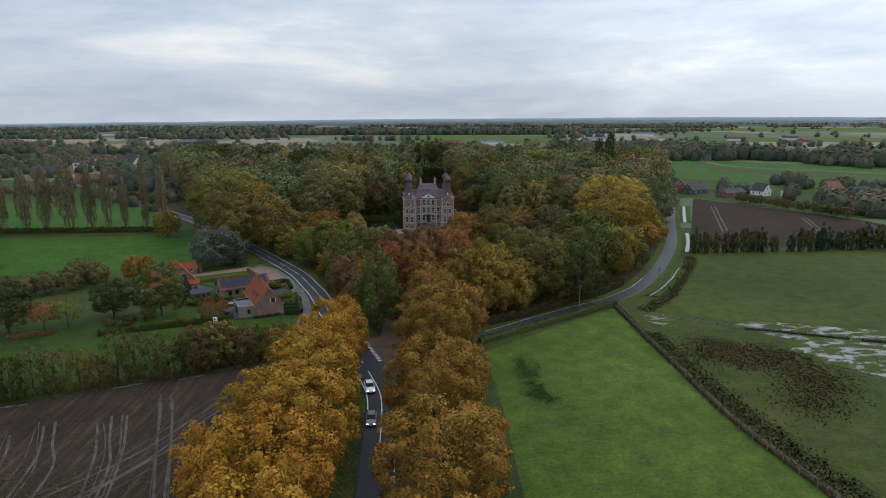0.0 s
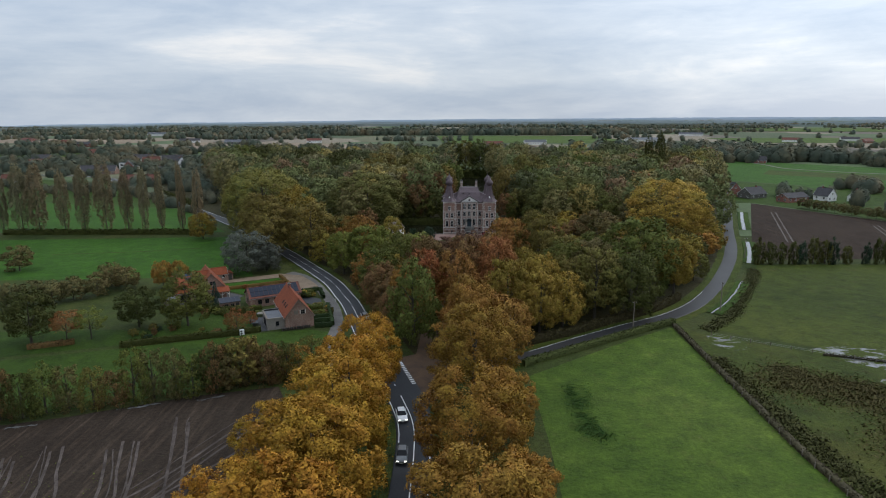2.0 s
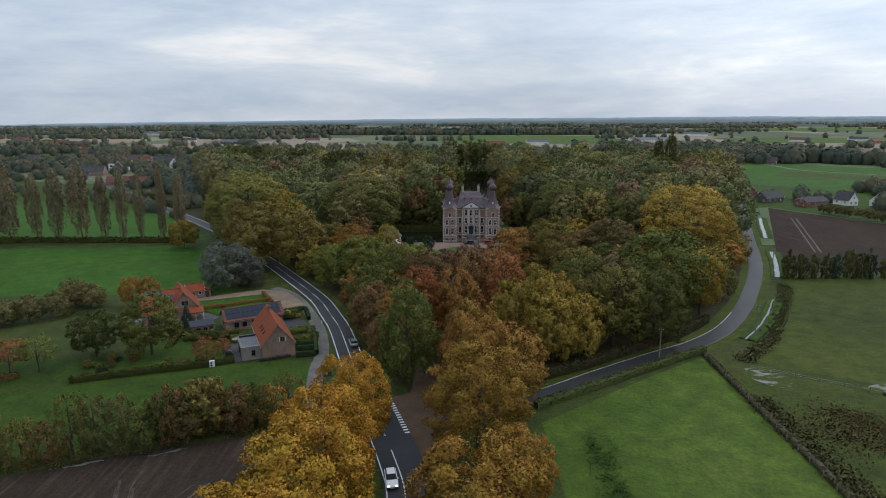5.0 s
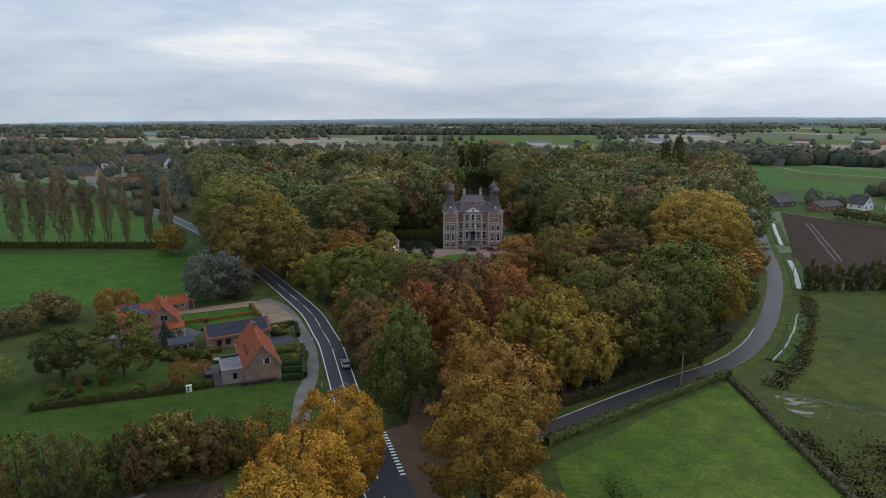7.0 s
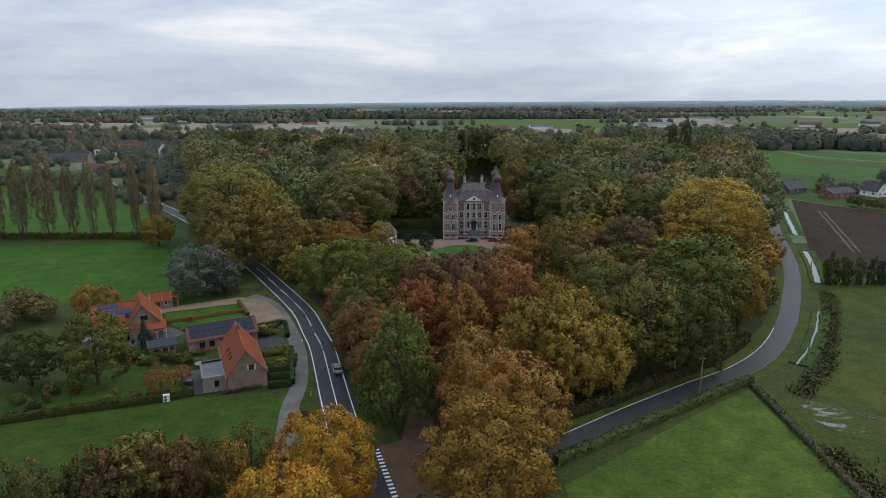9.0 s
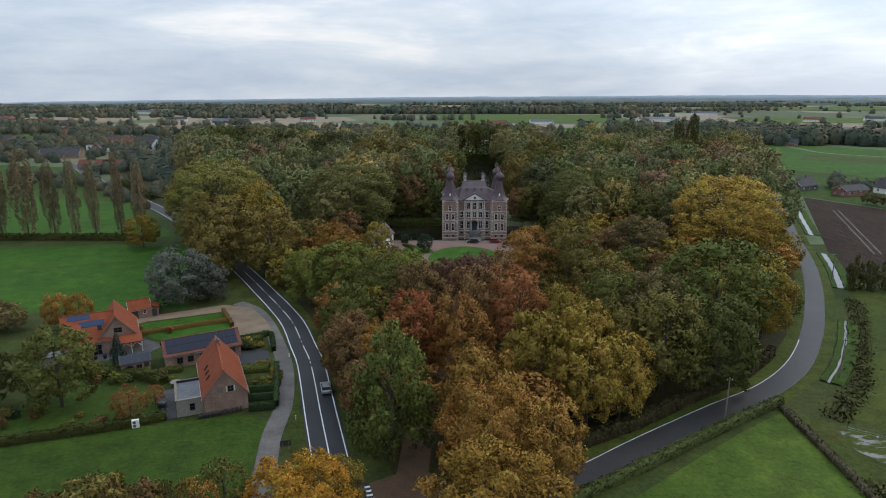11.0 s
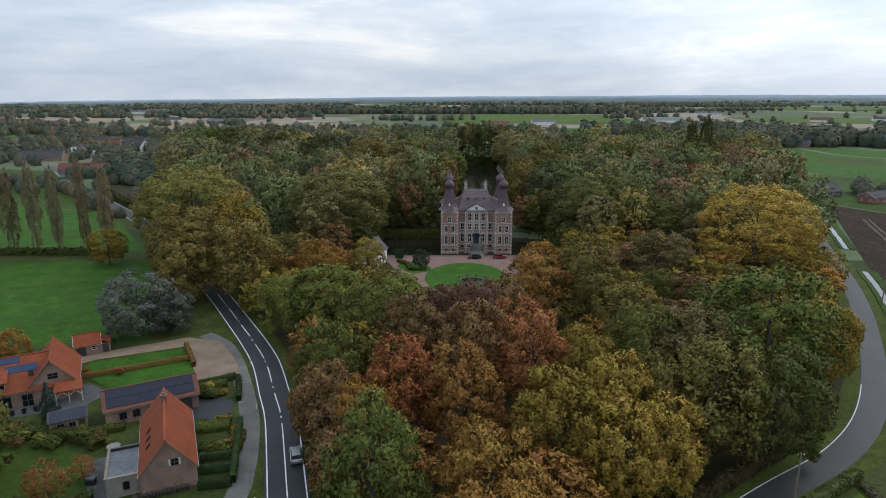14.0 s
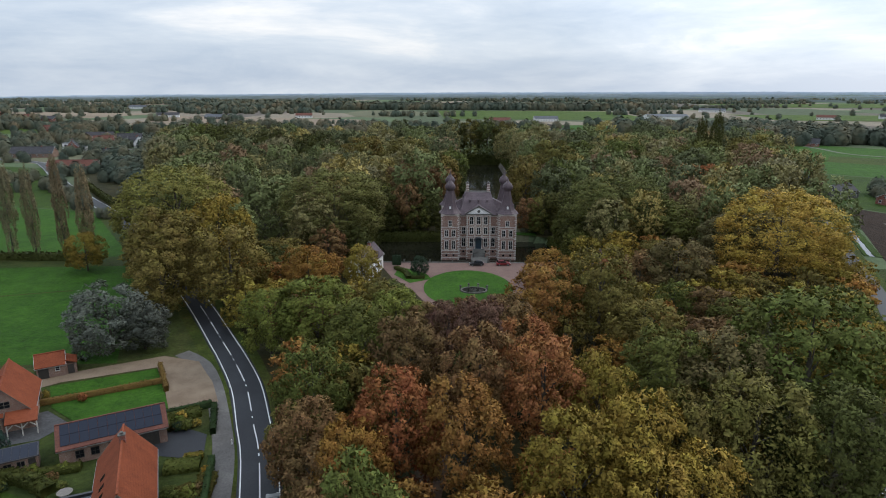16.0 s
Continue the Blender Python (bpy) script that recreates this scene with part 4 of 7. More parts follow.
CROWNS = {"fine": [crown_mesh(10 + i, 27000, 0.0205, lobes=60, uneven=0.09) for i in range(4)],
          "dome": [crown_mesh(15 + i, 30000, 0.0185, lobes=110, uneven=0.05) for i in range(3)],
          "near": [crown_mesh(20 + i, 9500, 0.033, lobes=44) for i in range(8)],
          "egg": [crown_mesh(28 + i, 10000, 0.032, "egg", 48) for i in range(2)],
          "mid": [crown_mesh(30 + i, 3600, 0.053, lobes=28) for i in range(6)],
          "fill": [crown_mesh(40 + i, 2700, 0.054, lobes=24) for i in range(5)],
          "small": [crown_mesh(60 + i, 1300, 0.082, lobes=14) for i in range(4)],
          "thin": [crown_mesh(70 + i, 3800, 0.036, "round", 26, 0.0, 1.0) for i in range(3)],
          "cone": [crown_mesh(50 + i, 3400, 0.062, "cone", 36) for i in range(2)],
          "wisp": [crown_mesh(80 + i, 6000, 0.058, "tall", 48, 0.0, 0.8) for i in range(5)]}
TRUNKS = [trunk_mesh(90 + i) for i in range(4)]
WHO = random.Random(11)


def tree(x, y, height, radius, kind, form="near", name="tree", clear=0.08, group="", where="", z=0.0, stretch=2.7):
    """One tree: a trunk and a crown in its own colour."""
    ob = thing(name, f"{WORDS[kind]} {name.replace('_', ' ')} {where}".strip(), name.split("_")[-1], pose(x, y, z, 0, 0, WHO.uniform(0, 360)), group)
    t = new("trunk", WHO.choice(TRUNKS))
    slim = 0.3 if form == "wisp" else 0.8
    t.parent, t.scale = ob, (height * WHO.uniform(0.85, 1.15) * slim, height * slim, height * 0.92)
    c = new("crown", WHO.choice(CROWNS[form]))
    deep = min(height * (1 - clear), radius * (stretch if form in ("fine", "near", "mid", "dome") else 99.0))
    c.parent, c.location = ob, (0, 0, height - deep)
    c.scale = (radius, radius * WHO.uniform(0.92, 1.08), deep / (1.45 if form in ("cone", "wisp") else 2.45))
    k = WHO.uniform(0.86, 1.14) * (0.98 if kind in ("gold", "copper") else 1.44)
    r, g, b = TINT[kind]
    b *= 1.12
    c.color = (r * k * WHO.uniform(0.97, 1.13), g * k, b * k, 1)
    return ob


TREE_SPOTS = []


def plant(kind, rows, form="near", where="in the castle wood", **more):
    for x, y, h, r in rows:
        TREE_SPOTS.append((x, y, r))
        h *= 1.45 if y > 335 else 1.2 if y > 317 else 1.0
        if 142 < y < 225 and -40 < x < 80 and r > 3.5:
            r *= 1.05
        tree(x, y, h, r, kind, "dome" if r > 15 else form, where=where, **more)


plant("gold", [(-14.2, 112.5, 17, 6.4), (-15.6, 98, 18, 7.4), (-15.8, 85, 19, 8.2), (-16, 71, 19, 8.4), (-17, 57, 19, 8.4), (-23, 79, 15, 6), (-24.5, 64, 15, 6), (-16, 43, 19, 8.2)], where="along the avenue", group="avenue trees", clear=0.12, form="fine")
plant("copper", [(5.9, 110, 19.5, 8.2), (4.4, 83, 18.5, 8.2), (4.2, 60, 18.5, 8.0), (4.5, 39, 18, 8.0), (10.5, 97, 12.5, 5.0), (10.2, 71, 12.5, 5.0)], where="along the avenue", group="avenue trees", clear=0.12, form="fine")
plant("amber", [(6.6, 126.5, 18.8, 6.9)], where="at the junction", form="fine")
plant("amber", [(6.5, 139.5, 18, 6.2)])
plant("amber", [(14.6, 131, 14, 5.0), (-33.2, 240.6, 15, 7), (-10.1, 157.3, 15, 4.4)])
plant("rustbrown", [(21.4, 215, 18, 7.5)])
plant("olive", [(33.3, 215.3, 21, 8)])
plant("amber", [(-88.3, 191.4, 9, 3.2), (-83.1, 191.4, 9, 3.1)], where="beside the villa")
plant("green", [(57.1, 180.2, 24.5, 10.4)])
plant("dark", [(49.5, 160.7, 19, 6.6), (-70, 434, 20, 14), (-102, 460, 20, 14), (-138, 490, 20, 14)])
plant("dark", [(-78.2, 154, 11, 5.1), (-98.6, 142.5, 13.5, 5.8)], where="on the garden lawn", clear=0.1)
plant("yellow", [(-104.5, 268, 12, 5.7), (-21.2, 251, 13, 4.6), (23.4, 172.6, 17, 5.4), (16.3, 155, 18, 5.8), (25, 158.7, 18, 5.9), (69.5, 184.2, 18, 5.6)])
plant("yellow", [(-12.3, 125.4, 9, 3.1), (-18.5, 124.7, 8, 2.6)], where="beside the junction")
plant("moss", [(-80, 276, 30, 17)])
plant("moss", [(176, 455, 17, 13.5), (194, 492, 17, 13), (152, 474, 16, 12)])
plant("olive", [(-50.5, 235, 21, 10)])
plant("domegreen", [(-37, 300, 26, 17), (58, 299, 25, 17)])
plant("olive", [(-66.8, 241, 23, 10.3), (-76, 256, 22, 9), (-65, 229, 18, 7.5), (39.4, 204, 15, 6.8), (32.8, 161, 17, 5.6), (40.3, 161, 19, 7.2), (52, 400, 19, 12), (-19.8, 417, 19, 13), (-42, 416, 19, 13), (160, 430, 19, 13)])
plant("green", [(-66, 154.9, 14.5, 6.0)], where="in the villa's garden")
plant("yellow", [(-62.4, 262, 24, 9), (24, 149, 16, 5.6), (30, 151.5, 15, 5.2)])
for _rows, _kind in (([(-22, 322, 14, 6.5), (-6, 324, 13, 6), (43, 318, 14, 6.5)], "dark"), ([(-14, 323, 15, 6.5), (31, 322, 11, 5), (-1, 345, 15, 6.5)], "brown"),
                     ([(37, 321, 13, 6), (33, 345, 16, 7), (35, 365, 17, 7.5), (0, 372, 16, 7)], "olive"), ([(-26, 330, 16, 7), (-30, 318, 15, 6), (4, 398, 17, 7), (46, 345, 17, 7)], "green")):
    plant(_kind, _rows, form="mid", where="on the bank of the moat", clear=0.03)
plant("dark", [(-27.5, 287, 10, 5), (-28, 306, 11, 5.5), (-20, 319.8, 8, 4.8), (0.5, 320.5, 8, 4.6), (43, 295, 11, 5.5), (8, 547, 7.5, 6), (29, 548, 7.5, 6)], form="mid", where="hanging over the moat", clear=0.0)
plant("green", [(-28, 296.5, 9, 5), (-10, 319.8, 9, 5), (43, 286, 9, 5), (43, 304, 11, 5.5), (35, 320, 8, 4.5), (18, 549, 8, 6), (40, 546, 8, 6)], form="mid", where="hanging over the moat", clear=0.0)
plant("willow", [(-67.5, 210.5, 14.5, 8.0), (-61.5, 212, 10.5, 5.2)], where="on the pasture's edge", clear=0.0, name="willow_tree")
plant("lime", [(-24.7, 209.2, 17, 8), (-34, 208.3, 15, 5.6), (-9, 210.9, 14, 5.5)])
plant("green", [(-13.7, 194.9, 17, 6.2), (-18.9, 177.5, 16, 5.3), (71, 290, 18, 10), (36.3, 182, 17, 6.4), (69.4, 425, 18, 13), (-158, 507, 20, 13), (93.5, 426, 18, 13), (135.9, 427, 18, 13)])
plant("brown", [(-5.1, 186.9, 17.5, 5.8), (-3, 208, 12, 5.2), (13, 203.5, 15, 5.6), (5, 213, 11.5, 4.8), (13.5, 214, 12.2, 4.8), (6.6, 176.9, 20, 6.0), (-16.6, 163.1, 15, 4.6), (-12, 354, 17, 11)])
plant("dark", [(6, 560, 20, 9), (30, 562, 21, 9.5)], form="mid", where="at the end of the pond")
plant("olive", [(18, 564, 20, 9), (43, 559, 19, 9)], form="mid", where="at the end of the pond")
plant("brown", [(-11.6, 149, 12, 4.2), (-15, 158.5, 12, 4.2)], where="beside the road")
plant("olive", [(-13, 153.5, 9, 3.6), (-19.5, 168.5, 11, 4)], where="beside the road")
plant("plum", [(7.6, 196.8, 16.8, 5.4), (2, 203, 14.4, 4.6), (9.4, 207, 14, 4.6)])
plant("rust", [(14.9, 185.8, 17, 5.8), (15.3, 172.4, 19.5, 5.6), (-5.1, 165, 18, 5.9), (100.6, 358, 15, 9.5), (116, 366, 14, 8), (24.5, 244.7, 7, 3.2), (46, 255.9, 8, 4.6)])
plant("rust", [(-52.1, 151, 6, 2.8), (-50, 155.6, 4, 1.7)], form="thin", where="in the villa's garden")
plant("rustbrown", [(3.7, 162, 18, 6)])
plant("grey", [(60.4, 245.7, 16, 9.4), (86.2, 272.3, 18, 9.8), (44.7, 178.9, 18, 7.4)])
plant("sun", [(91, 256.4, 27, 16)])
plant("yew", [(-6.6, 265.5, 6, 2.7)], where="beside the forecourt", clear=0.02)
plant("rust", [(-90.4, 143.1, 8, 3.5)], form="thin", where="on the lawn", clear=0.3)
plant("lime", [(-85.6, 145, 8, 3.6)], form="thin", where="on the lawn", clear=0.3)
plant("grey", [(-118.4, 174.3, 7, 3.6), (-112.9, 174.3, 7, 3.6), (-109, 178, 7, 3.6), (-104, 182, 7, 3.7), (-104.9, 192, 8, 4.2), (-99.3, 190.1, 7, 4.2), (-148, 213, 9, 5), (-124, 171, 7, 3.6)], form="mid", where="in the pasture hedge", clear=0.05)
TREE_SPOTS.extend([(-7, 139, 6), (147, 447, 8)])
tree(-6.9, 140.5, 20.5, 6.4, "green", "egg", "hornbeam_tree", 0.0, where="at the wood's corner")
tree(150, 446, 35, 5.2, "dark", "wisp", "spruce_tree", 0.02, where="standing over the wood")
tree(143, 449, 32, 4.4, "dark", "wisp", "spruce_tree", 0.02, where="standing over the wood")
tree(-65, 172.5, 6.5, 1.9, "fir", "cone", "fir_tree", 0.05, where="beside the villa")


def inside_wood(x, y):
    road = np.interp(y, [130, 144, 172, 196, 215, 234, 251, 286, 361, 493], [-12.5, -17.5, -26.1, -35.3, -46, -57, -68, -90, -148, -257])
    lane = np.interp(y, [130, 135, 144, 154, 162, 174, 190, 208, 231, 255, 295, 392, 600], [12, 20.8, 32.5, 47, 60.7, 72.4, 84, 95, 107, 118, 134, 176, 250])
    if not (road + 6 < x < lane - 6.5) or y < 142 or y > 570:
        return False
    if ((x - 8) / 19) ** 2 + ((y - 257) / 25) ** 2 < 1 or (-24 < x < 37 and 258 < y < 282) or in_moat(x, y):
        return False
    if in_moat(x + 5, y) or in_moat(x - 5, y) or in_moat(x, y + 4) or in_moat(x, y - 5):
        return False
    return not (x < 8 - 0.465 * (y - 87) and y > 330)


def fill_wood():
    """Smaller trees between the large ones; the far half of the wood is one mass of crowns."""
    rng, nrg = random.Random(21), np.random.default_rng(22)
    south = ["green", "olive", "brown", "yellow", "dark", "amber", "rustbrown", "olive", "yellow"]
    low = []
    for i in range(6):
        low.append(crown_data(100 + i, 2300, 0.056, lobes=30, core=0.0, uneven=0.1))
    mass = {c: [[], [], [], 0] for c in ("olive", "dark", "green", "brown", "yellow", "grey")}
    y = 142.0
    while y < 570:
        step = 9.4 if y < 275 else 12.5
        x = -250.0
        while x < 250:
            px, py = x + rng.uniform(-0.4, 0.4) * step, y + rng.uniform(-0.4, 0.4) * step
            r = rng.uniform(4.0, 5.4) if y < 275 else rng.uniform(6.0, 10.4)
            if inside_wood(px, py) and all((px - a) ** 2 + (py - b) ** 2 > (0.55 * c + 0.6 * r) ** 2 for a, b, c in TREE_SPOTS):
                TREE_SPOTS.append((px, py, r * 0.8))
                if y < 275:
                    h = rng.uniform(7.5, 12)
                    if -10 < px < 26 and py > 190:
                        h = min(h, max(3.5, 53 * (1 - (py - 80) / 160)))
                    if -30 < px < -6 and py > 222:
                        h = min(h, max(4.0, 53 * (1 - (py - 90) / 172)))
                    if h < 4.2:
                        x += step
                        continue
                    tree(px, py, h, min(r * 1.15, h * 0.6), rng.choice(south), "fill", where="filling the castle wood", clear=0.04)
                else:
                    h, turn = 12.0 + r * rng.uniform(1.1, 1.75), rng.uniform(0, 6.28)
                    v, f, nv = rng.choice(low)
                    c, s = math.cos(turn), math.sin(turn)
                    w = np.stack([(v[:, 0] * c - v[:, 1] * s) * r + px, (v[:, 0] * s + v[:, 1] * c) * r + py, v[:, 2] * r * 1.0 + h - r * 2.45], axis=1)
                    heap = mass[rng.choice(["olive", "olive", "olive", "dark", "dark", "dark", "green", "green", "green", "brown", "yellow", "grey"])]
                    heap[0].append(w)
                    heap[1].append(f + heap[3])
                    heap[2].append(np.stack([nv[:, 0] * c - nv[:, 1] * s, nv[:, 0] * s + nv[:, 1] * c, nv[:, 2]], axis=1))
                    heap[3] += len(w)
            x += step
        y += step
    for kind, (vs, fs, ns, _) in mass.items():
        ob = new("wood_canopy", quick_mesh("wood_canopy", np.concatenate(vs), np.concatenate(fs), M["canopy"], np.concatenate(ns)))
        # leaf colours brightened, greyed and blued: haze painted into the canopy
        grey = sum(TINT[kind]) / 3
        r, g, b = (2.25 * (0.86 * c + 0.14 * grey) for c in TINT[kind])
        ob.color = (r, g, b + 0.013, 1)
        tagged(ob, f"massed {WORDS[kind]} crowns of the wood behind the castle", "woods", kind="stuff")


fill_wood()


# ---- tree rows and hedges ----
def rows_of_trees():
    rng = random.Random(31)
    for x, r in ((-219, 3.2), (-209, 3.4), (-200, 3.0), (-191.3, 3.9), (-183.7, 4.4), (-172.6, 3.2), (-163.4, 3.5), (-153.3, 4.1), (-143.2, 2.6), (-136.3, 2.3), (-128, 2.1), (-118.8, 2.1), (-111, 2.3)):
        tree(x, 282 + rng.uniform(-1, 1), rng.uniform(25, 28.5), r * 1.3, "poplar", "wisp", "poplar_tree", 0.05, "poplar row", "with half-bare branches")
    for i in range(14):
        x = 113.5 + i * 3.9 + rng.uniform(-0.8, 0.8)
        if 9 <= i <= 9:
            continue
        tree(x, 222.5 + rng.uniform(-0.8, 0.8), rng.uniform(6.2, 9.8), rng.uniform(1.7, 2.3), rng.choice(["dark", "dark", "yew"]), "small", "tree", -0.15, "field-edge row", "between meadow and ploughland")
    for i in range(12):
        x = 168 + i * 4.5 + rng.uniform(-0.8, 0.8)
        tree(x, 225 + rng.uniform(-1, 2), rng.uniform(7, 11), rng.uniform(2.0, 3.0), rng.choice(["dark", "yew"]), "small", "tree", -0.15, "field-edge row", "between meadow and ploughland")
    for i in range(15):
        t = i / 14
        tree(203 + 25 * t + rng.uniform(-1, 1), 356 - 60 * t, rng.uniform(5.5, 7), rng.uniform(2.5, 3.2), "grey", "small", "pollard_willow", 0.12, "pollard willows", "beside the ploughland")
    for i in range(20):
        t = i / 19
        x, y = -96 + 64 * t, 97 + 24.5 * t
        tree(x + rng.uniform(-0.8, 0.8), y + rng.uniform(-0.5, 0.7), rng.uniform(6.5, 11.5), rng.uniform(2.2, 3.7), rng.choice(["olive", "brown", "grey", "olive", "dark", "green", "grey", "brown"]), "thin", "tree", -0.18, "field hedge", "in a thinning autumn field hedge")
    for x, y, h, r, kind in ((-40.5, 119.2, 10.5, 4.4, "olive"), (-46, 117.2, 9.0, 3.6, "dark"), (-35.5, 120.8, 8.5, 3.4, "brown")):
        tree(x, y, h, r, kind, "mid", "tree", 0.0, "field hedge", "in a thinning autumn field hedge")
    for x, y in ((-30, 123), (-33.5, 121.5), (-28, 127)):
        tree(x, y, rng.uniform(6.5, 8), rng.uniform(2.8, 3.4), rng.choice(["olive", "amber"]), "thin", "tree", -0.18, "field hedge", "in a thinning autumn field hedge")


rows_of_trees()


def hedge(line, width, height, kind, label, size=0.16, dens=34, name="hedge", z=0.0):
    """A clipped hedge along a line: a dense core with leaf clumps over its faces."""
    ps, ws = smooth_line(line, 1.2)
    rng = np.random.default_rng(len(TREE_SPOTS) + int(abs(line[0][0]) * 10))
    pts, nrm, core = [], [], Build()
    for p, w in zip(ps, ws):
        s = Vector((w.y, -w.x, 0)) * width * 0.46
        for q, h in ((p - s, 0), (p - s, height * 0.93), (p + s, height * 0.93), (p + s, 0)):
            core.v.append((q.x, q.y, z + h + rng.uniform(-0.05, 0.05) * height))
    for i in range(len(ps) - 1):
        for j in range(3):
            p0, p1, p2, p3 = i * 4 + j, i * 4 + j + 1, (i + 1) * 4 + j + 1, (i + 1) * 4 + j
            core.f += [(p0, p1, p2), (p0, p2, p3)]
        n = int(dens * (ps[i + 1] - ps[i]).length * (width + 2 * height) / 3)
        w = ws[i]
        side = np.array([w.y, -w.x, 0])
        for _ in range(n):
            t, u = rng.uniform(), rng.uniform(0, width + 2 * height)
            p = np.array(ps[i].lerp(ps[i + 1], t)) + np.array([0, 0, z])
            if u < height:
                pts.append(p - side * width / 2 + np.array([0, 0, u]))
                nrm.append(-side)
            elif u < height + width:
                pts.append(p + side * (u - height - width / 2) + np.array([0, 0, height]))
                nrm.append(np.array([0, 0, 1.0]))
            else:
                pts.append(p + side * width / 2 + np.array([0, 0, u - height - width]))
                nrm.append(side)
    m = len(core.v)
    core.f += [(0, 1, 2), (0, 2, 3), (m - 1, m - 2, m - 3), (m - 1, m - 3, m - 4)]
    v, f = leaf_cards(rng, np.array(pts) + rng.normal(size=(len(pts), 3)) * 0.06 * (1 + height * 0.3), np.array(nrm), size, 0.6)
    ob = new(name, quick_mesh(name, np.concatenate([v, np.array(core.v)]), np.concatenate([f, np.array(core.f) + len(v)]), M["leaf"]))
    ob.color = (*TINT[kind], 1)
    return tagged(ob, label, "hedge")


TINT["beech"] = (0.115, 0.075, 0.022)
TINT["box"] = (0.023, 0.04, 0.014)
TINT["bramble"] = (0.05, 0.045, 0.025)
TINT["lanegreen"] = (0.05, 0.062, 0.02)
TINT["lanehedge"] = (0.048, 0.042, 0.018)
hedge([(17.5, 128.5), (33.5, 139.2), (47.8, 149), (60, 156.8)], 1.3, 1.5, "lanegreen", "clipped dull green hedge along the lane", 0.2)
hedge([(14, 138), (30.5, 147.5), (45.5, 158), (58.6, 167.4), (69, 178)], 1.4, 2.2, "lanehedge", "tall brown-green hedge at the wood's foot", 0.25, 26)
hedge([(59.5, 155), (59, 134), (58.8, 112), (58.6, 87.6), (61.4, 64), (64, 40)], 1.3, 0.7, "bramble", "low overgrown fence line with brambles", 0.2, 30)
hedge([(86, 134.6), (94, 132), (104, 127.5), (107.5, 126)], 0.7, 0.5, "bramble", "low strip of rushes in the flood water", 0.2, 30, "rush_strip")
hedge([(110, 125), (121, 121)], 0.7, 0.5, "bramble", "low strip of rushes in the flood water", 0.2, 30, "rush_strip")
hedge([(-146, 366), (-170, 396), (-198, 431)], 2.2, 2.8, "dark", "clipped dark hedge beside the road", 0.4, 10)
hedge([(-199, 279.5), (-150, 280), (-108, 280)], 2.0, 2.2, "dark", "dark hedge at the foot of the poplars", 0.5, 8)
hedge([(-54.6, 203.4), (-48.9, 193.2)], 0.8, 1.2, "beech", "clipped copper beech hedge", 0.13)
hedge([(-50.6, 197), (-60, 192), (-69, 187.6)], 0.8, 1.1, "beech", "clipped copper beech hedge", 0.13)
hedge([(-38.2, 187.5), (-35.4, 179)], 0.9, 1.3, "box", "clipped dark green hedge", 0.13)
hedge([(-38.8, 188), (-45.6, 184.4)], 0.9, 1.2, "box", "clipped dark green hedge", 0.13)
hedge([(-32.8, 171.5), (-28.6, 155)], 0.9, 1.4, "box", "clipped dark green hedge", 0.13)
for _y in (153.9, 157.6, 160.8):
    hedge([(-33.0 - (_y - 154) * 0.33, _y - 0.3), (-28.6 - (_y - 154) * 0.27, _y + 0.6)], 0.9, 1.3, "box", "clipped dark green hedge", 0.13)
hedge([(-46, 150.8), (-53, 147.6), (-64, 144), (-76, 139.6)], 1.3, 1.4, "dark", "dark garden hedge beside the lawn", 0.2)
hedge([(-88, 142), (-97, 138.4)], 1.2, 1.2, "brown", "brown clipped hedge on the lawn", 0.2)
hedge([(-52, 163.6), (-58, 166.5), (-70, 168), (-78, 166)], 2.2, 1.4, "dark", "dark leafy garden border beside the villa", 0.22, 26, "garden_border")
hedge([(-34.5, 165), (-31.2, 162), (-32, 168)], 2.4, 0.9, "olive", "leafy border of perennials", 0.2, 26, "garden_border")
hedge([(-39, 169.4), (-34.2, 170.6)], 3.0, 0.9, "green", "leafy garden bed beside the house", 0.2, 26, "garden_border")
hedge([(-37.2, 172), (-34.6, 172.8)], 1.4, 0.8, "yellow", "low yellowing garden bed", 0.18, 26, "garden_border")
hedge([(-39.8, 185.5), (-44.6, 182.4), (-42, 180.6)], 2.4, 1.1, "green", "leafy border of shrubs", 0.2, 26, "garden_border")
hedge([(-60, 166.8), (-51, 169.6)], 1.6, 0.9, "green", "low green planting before the barn", 0.18, 26, "garden_border")


def tufts(name, label, line, width, count, height, size, kind, seed):
    """Ragged low growth scattered along a line."""
    ps, _ = smooth_line(line, 1.0)
    rng = np.random.default_rng(seed)
    n = count
    at = rng.integers(0, len(ps) - 1, n)
    base = np.array([ps[i][:] for i in at]) + np.concatenate([rng.normal(size=(n, 2)) * width * 0.4, np.zeros((n, 1))], axis=1)
    lump = np.array([max(0.15, 0.5 + noise.noise(Vector((p[0] * 0.35, p[1] * 0.35, seed)))) for p in base])
    base[:, 2] = rng.uniform(0.02, 1.0, n) * height * lump
    v, f = leaf_cards(rng, base, np.tile([0.0, 0.0, 0.6], (n, 1)), size, 0.8)
    ob = new(name, quick_mesh(name, v, f, M["leaf"], np.tile([0.0, 0.0, 1.0], (len(v), 1)) + rng.normal(size=(len(v), 3)) * 0.3))
    ob.color = (*TINT[kind], 1)
    return tagged(ob, label, "scrub", kind="stuff")


